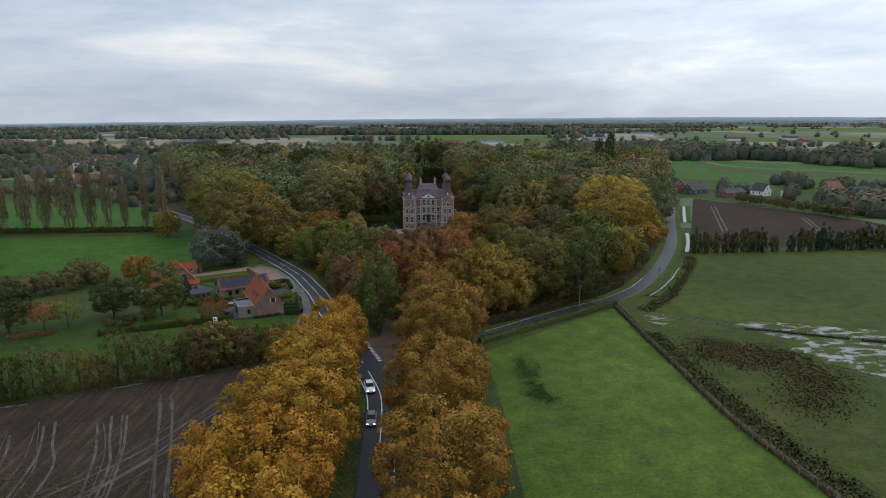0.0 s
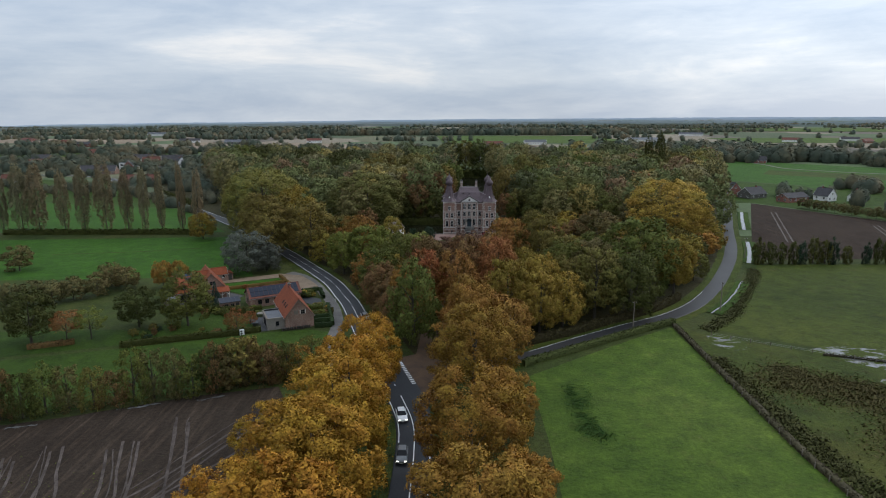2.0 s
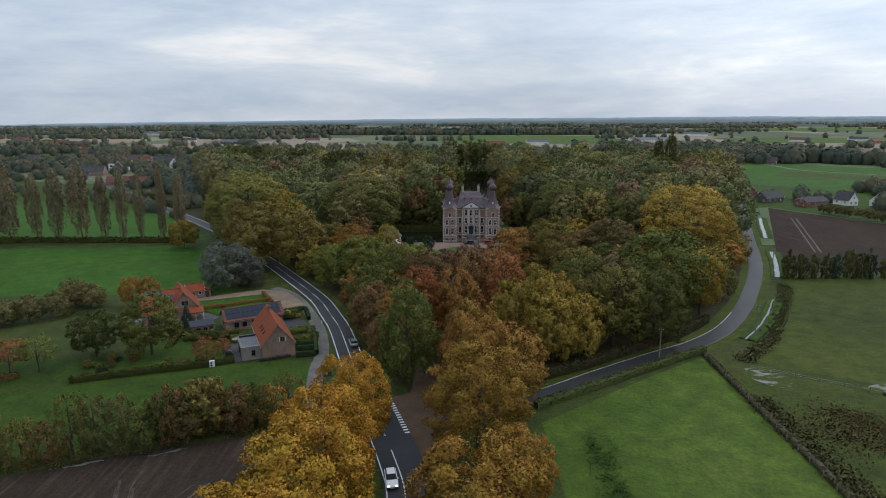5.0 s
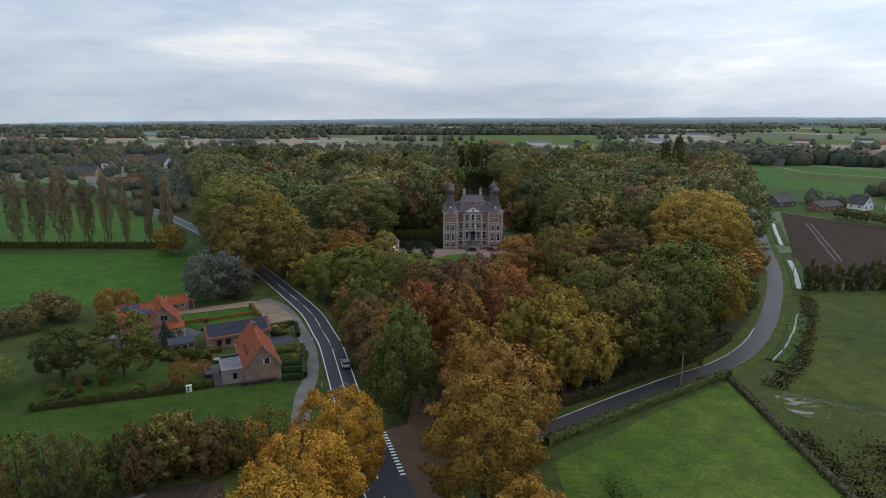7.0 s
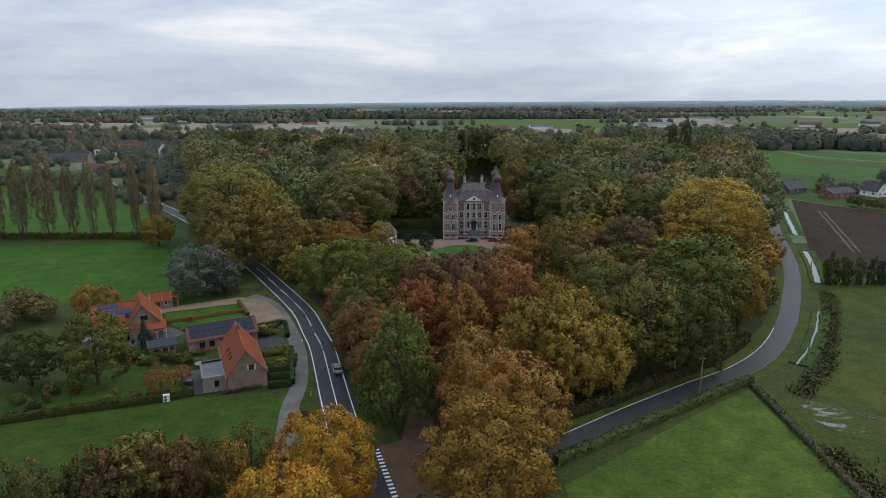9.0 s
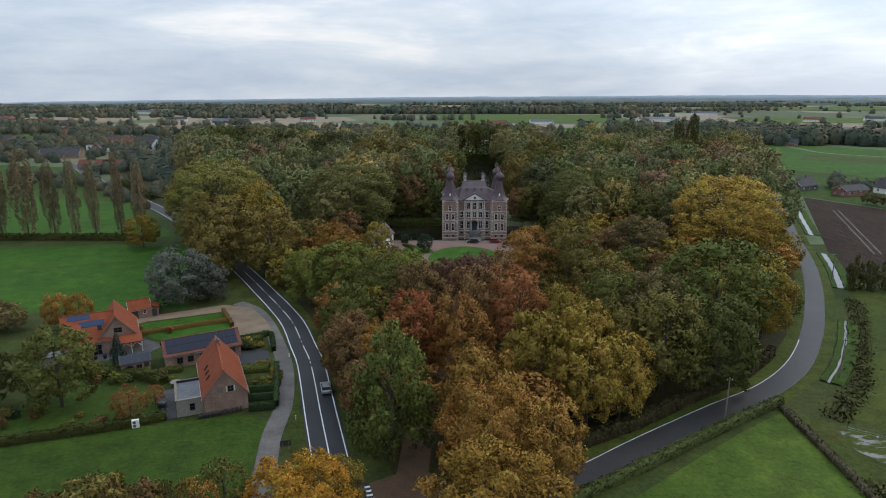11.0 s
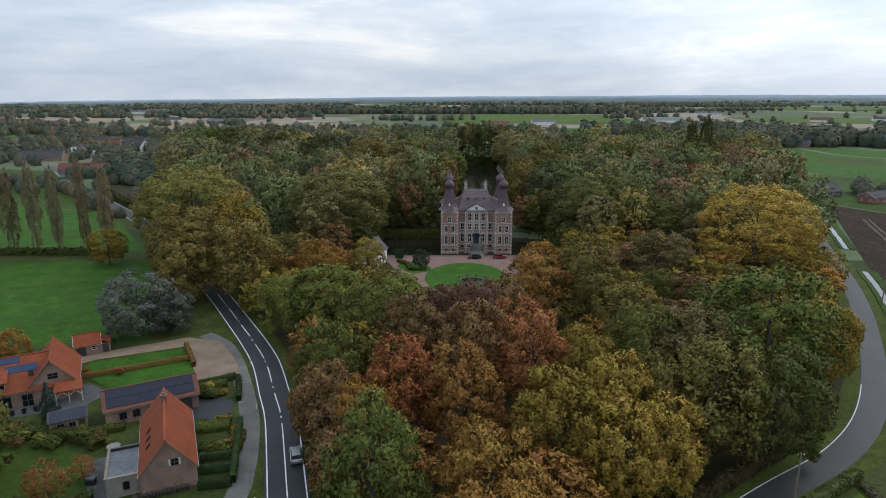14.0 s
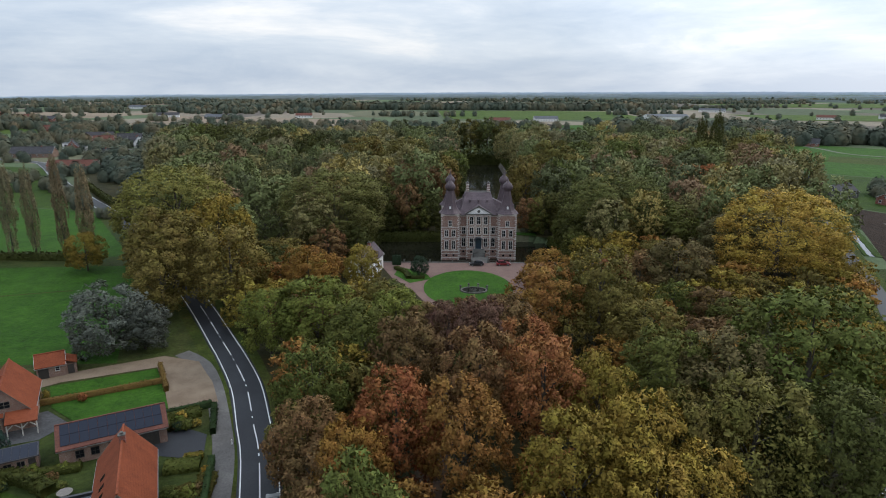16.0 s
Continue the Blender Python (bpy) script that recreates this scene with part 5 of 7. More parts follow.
TINT["rush"] = (0.07, 0.062, 0.024)
TINT["bramblegreen"] = (0.06, 0.064, 0.024)
TINT["weed"] = (0.03, 0.07, 0.018)
tufts("bramble_thicket", "ragged dark brambles along the fence line", [(60.6, 132), (60.8, 118), (61.2, 104), (61.8, 90), (63.6, 74), (66, 58), (68, 40)], 3.4, 15000, 1.2, 0.2, "bramblegreen", 1)
tufts("rushes", "dark brown rushes in the wet meadow", [(66, 121), (73, 117), (82, 112), (86, 105), (80, 97), (74, 92)], 9, 15000, 0.3, 0.2, "rush", 2)
tufts("rushes", "dark brown rushes in the wet meadow", [(72, 127), (78, 121), (88, 116)], 6, 6000, 0.28, 0.2, "rush", 6)
tufts("weeds", "dark patch of weeds in the pasture", [(26.5, 117), (25.6, 109), (25.8, 100), (29, 97.5)], 3.4, 8500, 0.28, 0.1, "weed", 3)
tufts("weeds", "low green weeds among the clods", [(-45, 62), (-60, 68), (-78, 62), (-60, 54)], 22, 9000, 0.16, 0.12, "lime", 4)
tufts("ditch_growth", "rank green growth beside the ditch", [(67, 152), (72, 157), (78.5, 164), (86, 176), (93, 187), (102, 202), (107.5, 213)], 2.6, 9500, 0.7, 0.2, "bramblegreen", 5)
tufts("fallen_leaves", "fallen orange leaves under the avenue", [(-13, 40), (-12, 80), (-12.5, 110)], 8, 7000, 0.06, 0.12, "gold", 7)
tufts("fallen_leaves", "fallen copper leaves under the avenue", [(4, 40), (4.5, 80), (6, 118)], 8, 6000, 0.06, 0.12, "copper", 8)


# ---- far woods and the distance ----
def far_woods():
    rng = np.random.default_rng(41)
    spots = []

    def belt(x0, y0, x1, y1, depth, gap, height):
        n = max(1, int(math.hypot(x1 - x0, y1 - y0) / gap)) * max(1, int(depth / gap))
        for _ in range(n):
            t = rng.uniform()
            spots.append((x0 + (x1 - x0) * t + rng.normal() * depth * 0.15, y0 + (y1 - y0) * t + rng.uniform(0, depth), height * rng.uniform(0.7, 1.2)))
    belt(-420, 500, -300, 520, 60, 15, 7)
    belt(-140, 338, -222, 432, 8, 6, 6)
    belt(-330, 560, -270, 560, 30, 9, 8)
    belt(-360, 600, -250, 620, 30, 9, 8)
    belt(-300, 640, -250, 700, 30, 9, 9)
    belt(-420, 700, -340, 690, 50, 10, 9)
    belt(-225, 455, -190, 520, 16, 8, 8)
    belt(-185, 432, -150, 402, 40, 8, 9)
    belt(-212, 474, -172, 452, 44, 8.5, 9)
    belt(-160, 376, -132, 372, 26, 8, 8)
    belt(-255, 520, -222, 560, 50, 10, 9)
    belt(-330, 585, -262, 610, 40, 9, 9)
    belt(-345, 640, -255, 668, 36, 9, 10)
    belt(-420, 560, -340, 600, 60, 10, 10)
    belt(-420, 780, -260, 790, 60, 11, 11)
    belt(-230, 500, -170, 600, 60, 13, 11)
    belt(-340, 440, -190, 400, 40, 13, 7)
    belt(-420, 400, -330, 330, 80, 13, 9)
    belt(-600, 640, -380, 600, 90, 16, 10)
    belt(-260, 690, -180, 600, 60, 13, 12)
    belt(-700, 820, -380, 760, 90, 15, 12)
    belt(-330, 870, 140, 850, 60, 13, 11)
    belt(-150, 760, 60, 760, 60, 13, 11)
    belt(240, 620, 420, 760, 90, 14, 14)
    belt(330, 690, 560, 600, 60, 11, 17)
    belt(430, 590, 640, 430, 60, 12, 15)
    belt(280, 420, 420, 300, 40, 11, 10)
    belt(235, 330, 330, 262, 40, 9, 11)
    belt(208, 392, 232, 396, 16, 8, 7)
    belt(222, 402, 262, 400, 14, 9, 9)
    belt(255, 388, 275, 384, 8, 8, 8)
    belt(290, 410, 330, 392, 14, 9, 10)
    belt(236, 318, 262, 270, 26, 8, 11)
    belt(200, 820, 420, 760, 160, 14, 14)
    belt(520, 960, 1000, 820, 36, 18, 12)
    belt(-420, 1480, 420, 1460, 60, 7.5, 17)
    belt(-560, 1390, -380, 1400, 60, 9, 16)
    belt(300, 1250, 420, 1240, 70, 16, 12)
    belt(-900, 980, -300, 1000, 40, 17, 11)
    belt(-1200, 1300, -250, 1250, 90, 19, 13)
    belt(-120, 1180, 60, 1180, 30, 13, 12)
    for _ in range(60):
        x, y = rng.uniform(-1, 1), rng.uniform(1500, 2450)
        x *= y * 0.85
        w = rng.uniform(80, 420) * y / 2500
        belt(x, y, x + w, y + rng.uniform(-40, 40), 40 + y * 0.012, y * 0.0085, 11)
    for _ in range(260):
        y = rng.uniform(560, 2200)
        x = rng.uniform(-0.85, 0.85) * y
        if not (-10 < x < 330 and 1080 < y < 1430) and not (220 < x < 430 and 380 < y < 640):
            spots.append((x, y, rng.uniform(6, 12)))
    vs, fs, ns, k = [], [], [], 0
    for x, y, h in spots:
        if math.hypot(x, y) > 4950:
            continue
        if abs(x) > 0.85 * (y + 30):
            continue
        n = 300 if y < 900 else 44 if y < 1800 else 14
        d = rng.normal(size=(n, 3))
        d[:, 2] = np.abs(d[:, 2]) * 1.1 - 0.45
        d /= np.linalg.norm(d, axis=1, keepdims=True)
        w = h * rng.uniform(0.36, 0.55)
        p = d * np.array([w, w, h * 0.66]) * rng.uniform(0.75, 1.05, (n, 1)) + np.array([x, y, land(x, y) + h * 0.3])
        v, f = leaf_cards(rng, p, d + np.array([0, 0, 0.5]), w * (0.16 if n > 200 else 0.34 if n > 30 else 0.6), 0.3)
        vs.append(v)
        ns.append(np.repeat(d + np.array([0, 0, 0.25]), 3, axis=0))
        fs.append(f + k)
        k += len(v)
        v, f = ICO_V * np.array([w, w, h * 0.62]) * 0.86 + np.array([x, y, land(x, y) + h * 0.3]), ICO_F
        vs.append(v)
        ns.append(ICO_V + np.array([0, 0, 0.25]))
        fs.append(f + k)
        k += len(v)
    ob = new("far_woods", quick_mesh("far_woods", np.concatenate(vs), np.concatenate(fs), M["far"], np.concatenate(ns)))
    tagged(ob, "distant autumn hedgerows and woods across the plain", "woods", kind="stuff")


far_woods()


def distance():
    """The last low wooded ridges before the sky; haze is painted in, paler and bluer farther off."""
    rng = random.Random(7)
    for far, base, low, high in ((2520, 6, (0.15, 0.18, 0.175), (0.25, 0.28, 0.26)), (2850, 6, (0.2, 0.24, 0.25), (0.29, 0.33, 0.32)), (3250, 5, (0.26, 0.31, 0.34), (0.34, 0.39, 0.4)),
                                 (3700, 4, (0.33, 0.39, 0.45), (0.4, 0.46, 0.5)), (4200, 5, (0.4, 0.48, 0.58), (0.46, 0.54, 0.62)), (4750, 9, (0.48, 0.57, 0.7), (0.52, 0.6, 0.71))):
        m, nt, b = node_mat("hazed_ridge")
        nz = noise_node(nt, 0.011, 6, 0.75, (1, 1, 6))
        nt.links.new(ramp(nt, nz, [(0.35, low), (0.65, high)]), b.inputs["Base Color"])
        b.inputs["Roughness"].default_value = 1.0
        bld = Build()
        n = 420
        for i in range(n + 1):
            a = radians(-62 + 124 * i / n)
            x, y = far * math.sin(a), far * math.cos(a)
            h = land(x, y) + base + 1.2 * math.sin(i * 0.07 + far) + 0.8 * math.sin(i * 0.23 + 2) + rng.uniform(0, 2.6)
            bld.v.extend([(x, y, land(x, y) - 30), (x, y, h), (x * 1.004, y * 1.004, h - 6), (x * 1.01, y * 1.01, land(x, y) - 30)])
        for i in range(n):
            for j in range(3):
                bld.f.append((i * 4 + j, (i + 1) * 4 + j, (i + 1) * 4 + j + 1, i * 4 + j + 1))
        tagged(part("backdrop", bld, m), "low wooded ridge near the horizon, painted in blue-grey haze", "backdrop", kind="structure")


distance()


# ---- buildings ----
def moved(b, m):
    b.v = [tuple(m @ Vector(v)) for v in b.v]
    return b


def window(parent, m, w, h, cross=(1, 2), frame_mat="white", surround=0.0, depth=0.08, glass="glass"):
    """A window in the plane y = 0 of m, centred there, looking along -y: surround and bars, with the panes behind."""
    b = Build()
    t = 0.06 if not surround else surround
    x, z = w / 2, h / 2
    b.box(-x - t, -depth, -z - t, -x, 0.02, z + t).box(x, -depth, -z - t, x + t, 0.02, z + t)
    b.box(-x, -depth, z, x, 0.02, z + t).box(-x, -depth - 0.04, -z - t, x, 0.02, -z)
    win = part("window", moved(b, m), M["stone"] if surround else M[frame_mat], parent)
    bars = Build()
    for i in range(1, cross[0] + 1):
        u = -x + w * i / (cross[0] + 1)
        bars.box(u - 0.025, -depth * 0.6, -z, u + 0.025, 0.0, z)
    for i in range(1, cross[1] + 1):
        u = -z + h * i / (cross[1] + 1)
        bars.box(-x, -depth * 0.55, u - 0.025, x, -0.002, u + 0.025)
    if bars.v:
        part("glazing", moved(bars, m), M[frame_mat], win)
    part("pane", moved(Build().box(-x, -0.02, -z, x, 0.015, z), m), M[glass], win, "dark glass pane")
    return win


FACES = {"f": lambda u, z, w, l: pose(u, 0, z), "b": lambda u, z, w, l: pose(-u, l, z, 0, 0, 180),
         "l": lambda u, z, w, l: pose(-w / 2, u, z, 0, 0, -90), "r": lambda u, z, w, l: pose(w / 2, u, z, 0, 0, 90)}


def gable_block(parent, m, w, l, eave, ridge, wall, roof, over=0.35, openings=(), chimneys=(), trim="white", door="darkwood"):
    """A block with a gabled roof: ridge along y from 0 to l, width w along x. Openings: (face, along, height, wide, high, door?)."""
    part("wall", moved(Build().prism([(-w / 2, -0.3), (w / 2, -0.3), (w / 2, eave), (0, ridge), (-w / 2, eave)], 0, l), m), M[wall], parent)
    k = (ridge - eave) / (w / 2)
    th = 0.2
    for s in (-1, 1):
        out = [(0, ridge + 0.02), (s * (w / 2 + over), eave - over * k + 0.02), (s * (w / 2 + over), eave - over * k + th), (0, ridge + th + 0.04)]
        if s > 0:
            out.reverse()
        part("roof", moved(Build().prism(out, -over, l + over), m), M[roof], parent)
        part("gutter", moved(Build().beam((s * (w / 2 + over), -over, eave - over * k + 0.02), (s * (w / 2 + over), l + over, eave - over * k + 0.02), 0.13), m), M["metal"], parent, "grey metal gutter")
    part("ridge_cap", moved(Build().beam((0, -over, ridge + th + 0.06), (0, l + over, ridge + th + 0.06), 0.26, 0.14), m), M[roof], parent)
    for y in (-over - 0.02, l + over + 0.02):
        b = Build()
        for s in (-1, 1):
            b.beam((s * (w / 2 + over), y, eave - over * k + 0.1), (0, y, ridge + 0.12), 0.05, 0.13)
        part("bargeboard", moved(b, m), M[trim], parent)
    for face, u, z, ww, hh, *kind in openings:
        mm = m @ FACES[face](u, z, w, l)
        if kind:
            part("door", moved(Build().box(-ww / 2, -0.06, -hh / 2, ww / 2, 0.02, hh / 2).box(-ww / 2 - 0.08, -0.03, -hh / 2, -ww / 2, 0.02, hh / 2 + 0.08).box(ww / 2, -0.03, -hh / 2, ww / 2 + 0.08, 0.02, hh / 2 + 0.08), mm), M[door], parent)
        else:
            window(parent, mm, ww, hh, (1, 1) if ww > 0.8 else (0, 1), trim)
    for x, y, top in chimneys:
        c = part("chimney", moved(Build().box(x - 0.4, y - 0.35, ridge - abs(x) * k - 0.6, x + 0.4, y + 0.35, top), m), M["redbrick"], parent, "brick chimney")
        part("chimney_cap", moved(Build().box(x - 0.48, y - 0.43, top, x + 0.48, y + 0.43, top + 0.12).box(x - 0.2, y - 0.2, top + 0.12, x + 0.2, y + 0.2, top + 0.4), m), M["darkstone"], c)


def roof_panels(parent, m, w, eave, ridge, side, y0, y1, n, rows, up0, up1, mat="solar", rail="metal"):
    """Solar panels on one slope, from up0 to up1 of the way to the ridge."""
    k = (ridge - eave) / (w / 2)
    for i in range(n):
        for j in range(rows):
            ya, yb = y0 + (y1 - y0) * i / n + 0.03, y0 + (y1 - y0) * (i + 1) / n - 0.03
            ua, ub = up0 + (up1 - up0) * j / rows + 0.008, up0 + (up1 - up0) * (j + 1) / rows - 0.008
            pts = []
            for lift in (0.26, 0.31):
                for y, u in ((ya, ua), (yb, ua), (yb, ub), (ya, ub)):
                    pts.append((side * (1 - u) * w / 2, y, eave + (ridge - eave) * u + lift))
            b = Build().add(pts, [(3, 2, 1, 0), (4, 5, 6, 7), (0, 1, 5, 4), (1, 2, 6, 5), (2, 3, 7, 6), (3, 0, 4, 7)])
            part("solar_panel", moved(b, m), M[mat], parent)


def farmhouse():
    ob = thing("farmhouse", "brick farmhouse with steep orange tile roof", "house", pose(-36.65, 153.3, 0, 0, 0, 24))
    I = Matrix.Identity(4)
    gable_block(ob, I, 7.2, 16.5, 3.2, 7.6, "brick", "tile", 0.25,
                [("f", 0.9, 4.3, 0.9, 1.0), ("r", 4, 1.7, 1.0, 1.2), ("r", 8, 1.7, 1.0, 1.2), ("r", 12, 1.5, 1.1, 2.2, 1), ("l", 11.5, 1.7, 1.0, 1.2), ("b", 0, 1.6, 1.2, 1.4)], [(0.0, 12.6, 8.5)], trim="timber")
    part("shutter", Build().box(-1.35, -0.07, 3.75, -0.35, 0.02, 4.85), M["timber"], ob, "closed wooden shutter")
    for s in (0.38, 1.42):
        part("shutter", Build().box(s - 0.25, -0.06, 3.8, s - 0.02, 0.02, 4.8) if s < 1 else Build().box(s, -0.06, 3.8, s + 0.24, 0.02, 4.8), M["pale_wood"], ob, "open pale shutter")
    k = 4.4 / 3.6
    for y in (4.2, 6.3, 8.6):
        x0, x1 = -2.75, -2.1
        b = Build().add([(x0, y, 7.6 + x0 * k + 0.27), (x1, y, 7.6 + x1 * k + 0.27), (x1, y + 0.75, 7.6 + x1 * k + 0.27), (x0, y + 0.75, 7.6 + x0 * k + 0.27),
                         (x0, y, 7.6 + x0 * k + 0.1), (x1, y, 7.6 + x1 * k + 0.1), (x1, y + 0.75, 7.6 + x1 * k + 0.1), (x0, y + 0.75, 7.6 + x0 * k + 0.1)],
                        [(0, 1, 2, 3), (0, 4, 5, 1), (1, 5, 6, 2), (2, 6, 7, 3), (3, 7, 4, 0)])
        part("skylight", b, M["glass"], ob, "dark roof window")
    # flat-roofed annexe
    part("annexe_wall", Build().box(-7.9, 1.2, -0.2, -3.62, 9.0, 2.85), M["render_beige"], ob, "beige rendered annexe wall")
    part("annexe_roof", Build().box(-7.6, 1.5, 2.854, -3.63, 8.7, 2.9), M["flatroof"], ob, "grey zinc flat roof")
    part("parapet", Build().box(-8.0, 1.1, 2.85, -7.6, 9.1, 3.15), M["timber"], ob, "grey timber parapet")
    part("parapet", Build().box(-7.6, 1.1, 2.85, -3.63, 1.5, 3.15), M["render_beige"], ob)
    part("parapet", Build().box(-7.6, 8.7, 2.85, -3.63, 9.1, 3.3), M["black"], ob, "dark metal parapet")
    window(ob, pose(-5.4, 1.2, 1.6), 0.7, 1.1, (0, 1), "black")
    window(ob, pose(-7.9, 5.2, 1.3, 0, 0, -90), 3.2, 2.2, (2, 0), "black")
    # wood pile along the gable
    pile = thing("wood_pile", "dark stacked firewood along the gable", "wood pile", pose(-36.65, 153.3, 0, 0, 0, 24))
    rng = random.Random(3)
    for i in range(34):
        b = Build()
        r = rng.uniform(0.12, 0.2)
        b.lathe([(r, 0), (r, 0.7)], 0, 0, 7)
        m = pose(-4.6 + (i % 17) * 0.43 + rng.uniform(-0.05, 0.05), -0.2, 0.2 + (i // 17) * 0.36, 90, 0, rng.uniform(-8, 8))
        part("log", moved(b, m), M["darkwood"], pile)
    return ob


def barn():
    m0 = pose(-55.9, 172.9, 0, 0, 0, -61)
    ob = thing("barn", "long brick barn with solar panels on its roof", "barn", m0)
    I = Matrix.Identity(4)
    gable_block(ob, I, 6.8, 14.4, 2.7, 4.8, "brick", "oldtile", 0.3,
                [("r", 2.6, 1.45, 1.0, 1.1), ("r", 4.6, 1.45, 1.0, 1.1), ("r", 7.2, 1.1, 1.3, 2.2, 1), ("f", 0, 1.6, 1.0, 1.1), ("r", 12, 1.2, 2.4, 2.4, 1)], [], trim="darkwood")
    roof_panels(ob, I, 6.8, 2.7, 4.8, 1, 0.3, 14.0, 11, 2, 0.06, 0.96)
    shed = thing("shed", "low brick shed with a row of solar panels", "shed", pose(-61.7, 167.0, 0, 0, 0, 29))
    part("wall", Build().prism([(0, -0.2), (5.3, -0.2), (5.3, 2.2), (0, 2.2)], 0, 2.4), M["brick"], shed)
    part("roof", Build().add([(-0.2, -0.3, 2.2), (5.5, -0.3, 2.2), (5.5, 2.7, 2.9), (-0.2, 2.7, 2.9), (-0.2, -0.3, 2.35), (5.5, -0.3, 2.35), (5.5, 2.7, 3.05), (-0.2, 2.7, 3.05)],
                             [(3, 2, 1, 0), (4, 5, 6, 7), (0, 1, 5, 4), (1, 2, 6, 5), (2, 3, 7, 6), (3, 0, 4, 7)]), M["darkroof"], shed)
    for i in range(5):
        x = 0.05 + i * 1.06
        part("solar_panel", Build().add([(x, -0.15, 2.42), (x + 1, -0.15, 2.42), (x + 1, 2.5, 3.04), (x, 2.5, 3.04), (x, -0.15, 2.38), (x + 1, -0.15, 2.38), (x + 1, 2.5, 3.0), (x, 2.5, 3.0)],
                                        [(0, 1, 2, 3), (0, 4, 5, 1), (1, 5, 6, 2), (2, 6, 7, 3), (3, 7, 4, 0)]), M["solar"], shed)
    window(shed, pose(1.6, 0, 1.4), 0.9, 0.8, (1, 0), "timber")
    window(shed, pose(3.2, 0, 1.4), 0.9, 0.8, (1, 0), "timber")
    part("door", Build().box(4.1, -0.05, 0, 5.0, 0.02, 2.0), M["darkwood"], shed)


def hut():
    m0 = pose(-75.9, 199.1, 0, 0, 0, -60)
    ob = thing("garden_hut", "small brick outhouse with red tile roof", "outhouse", m0)
    gable_block(ob, Matrix.Identity(4), 4.2, 4.6, 2.4, 4.1, "brick", "tile", 0.25, [("r", 1.1, 1.1, 1.5, 2.1, 1), ("r", 3.4, 1.7, 0.7, 0.8)], [], door="darkwood")
    part("lean_to_wall", Build().box(-1.6, 4.62, -0.2, 1.7, 6.5, 2.1), M["brick"], ob)
    part("lean_to_roof", Build().add([(-1.8, 4.62, 2.9), (1.9, 4.62, 2.9), (1.9, 6.7, 2.15), (-1.8, 6.7, 2.15), (-1.8, 4.62, 3.05), (1.9, 4.62, 3.05), (1.9, 6.7, 2.3), (-1.8, 6.7, 2.3)],
                                     [(3, 2, 1, 0), (4, 5, 6, 7), (0, 1, 5, 4), (1, 2, 6, 5), (2, 3, 7, 6), (3, 0, 4, 7)]), M["tile"], ob)
    part("door", Build().box(1.7, 5.0, 0, 1.76, 6.1, 1.95), M["darkwood"], ob, "grey plank door")


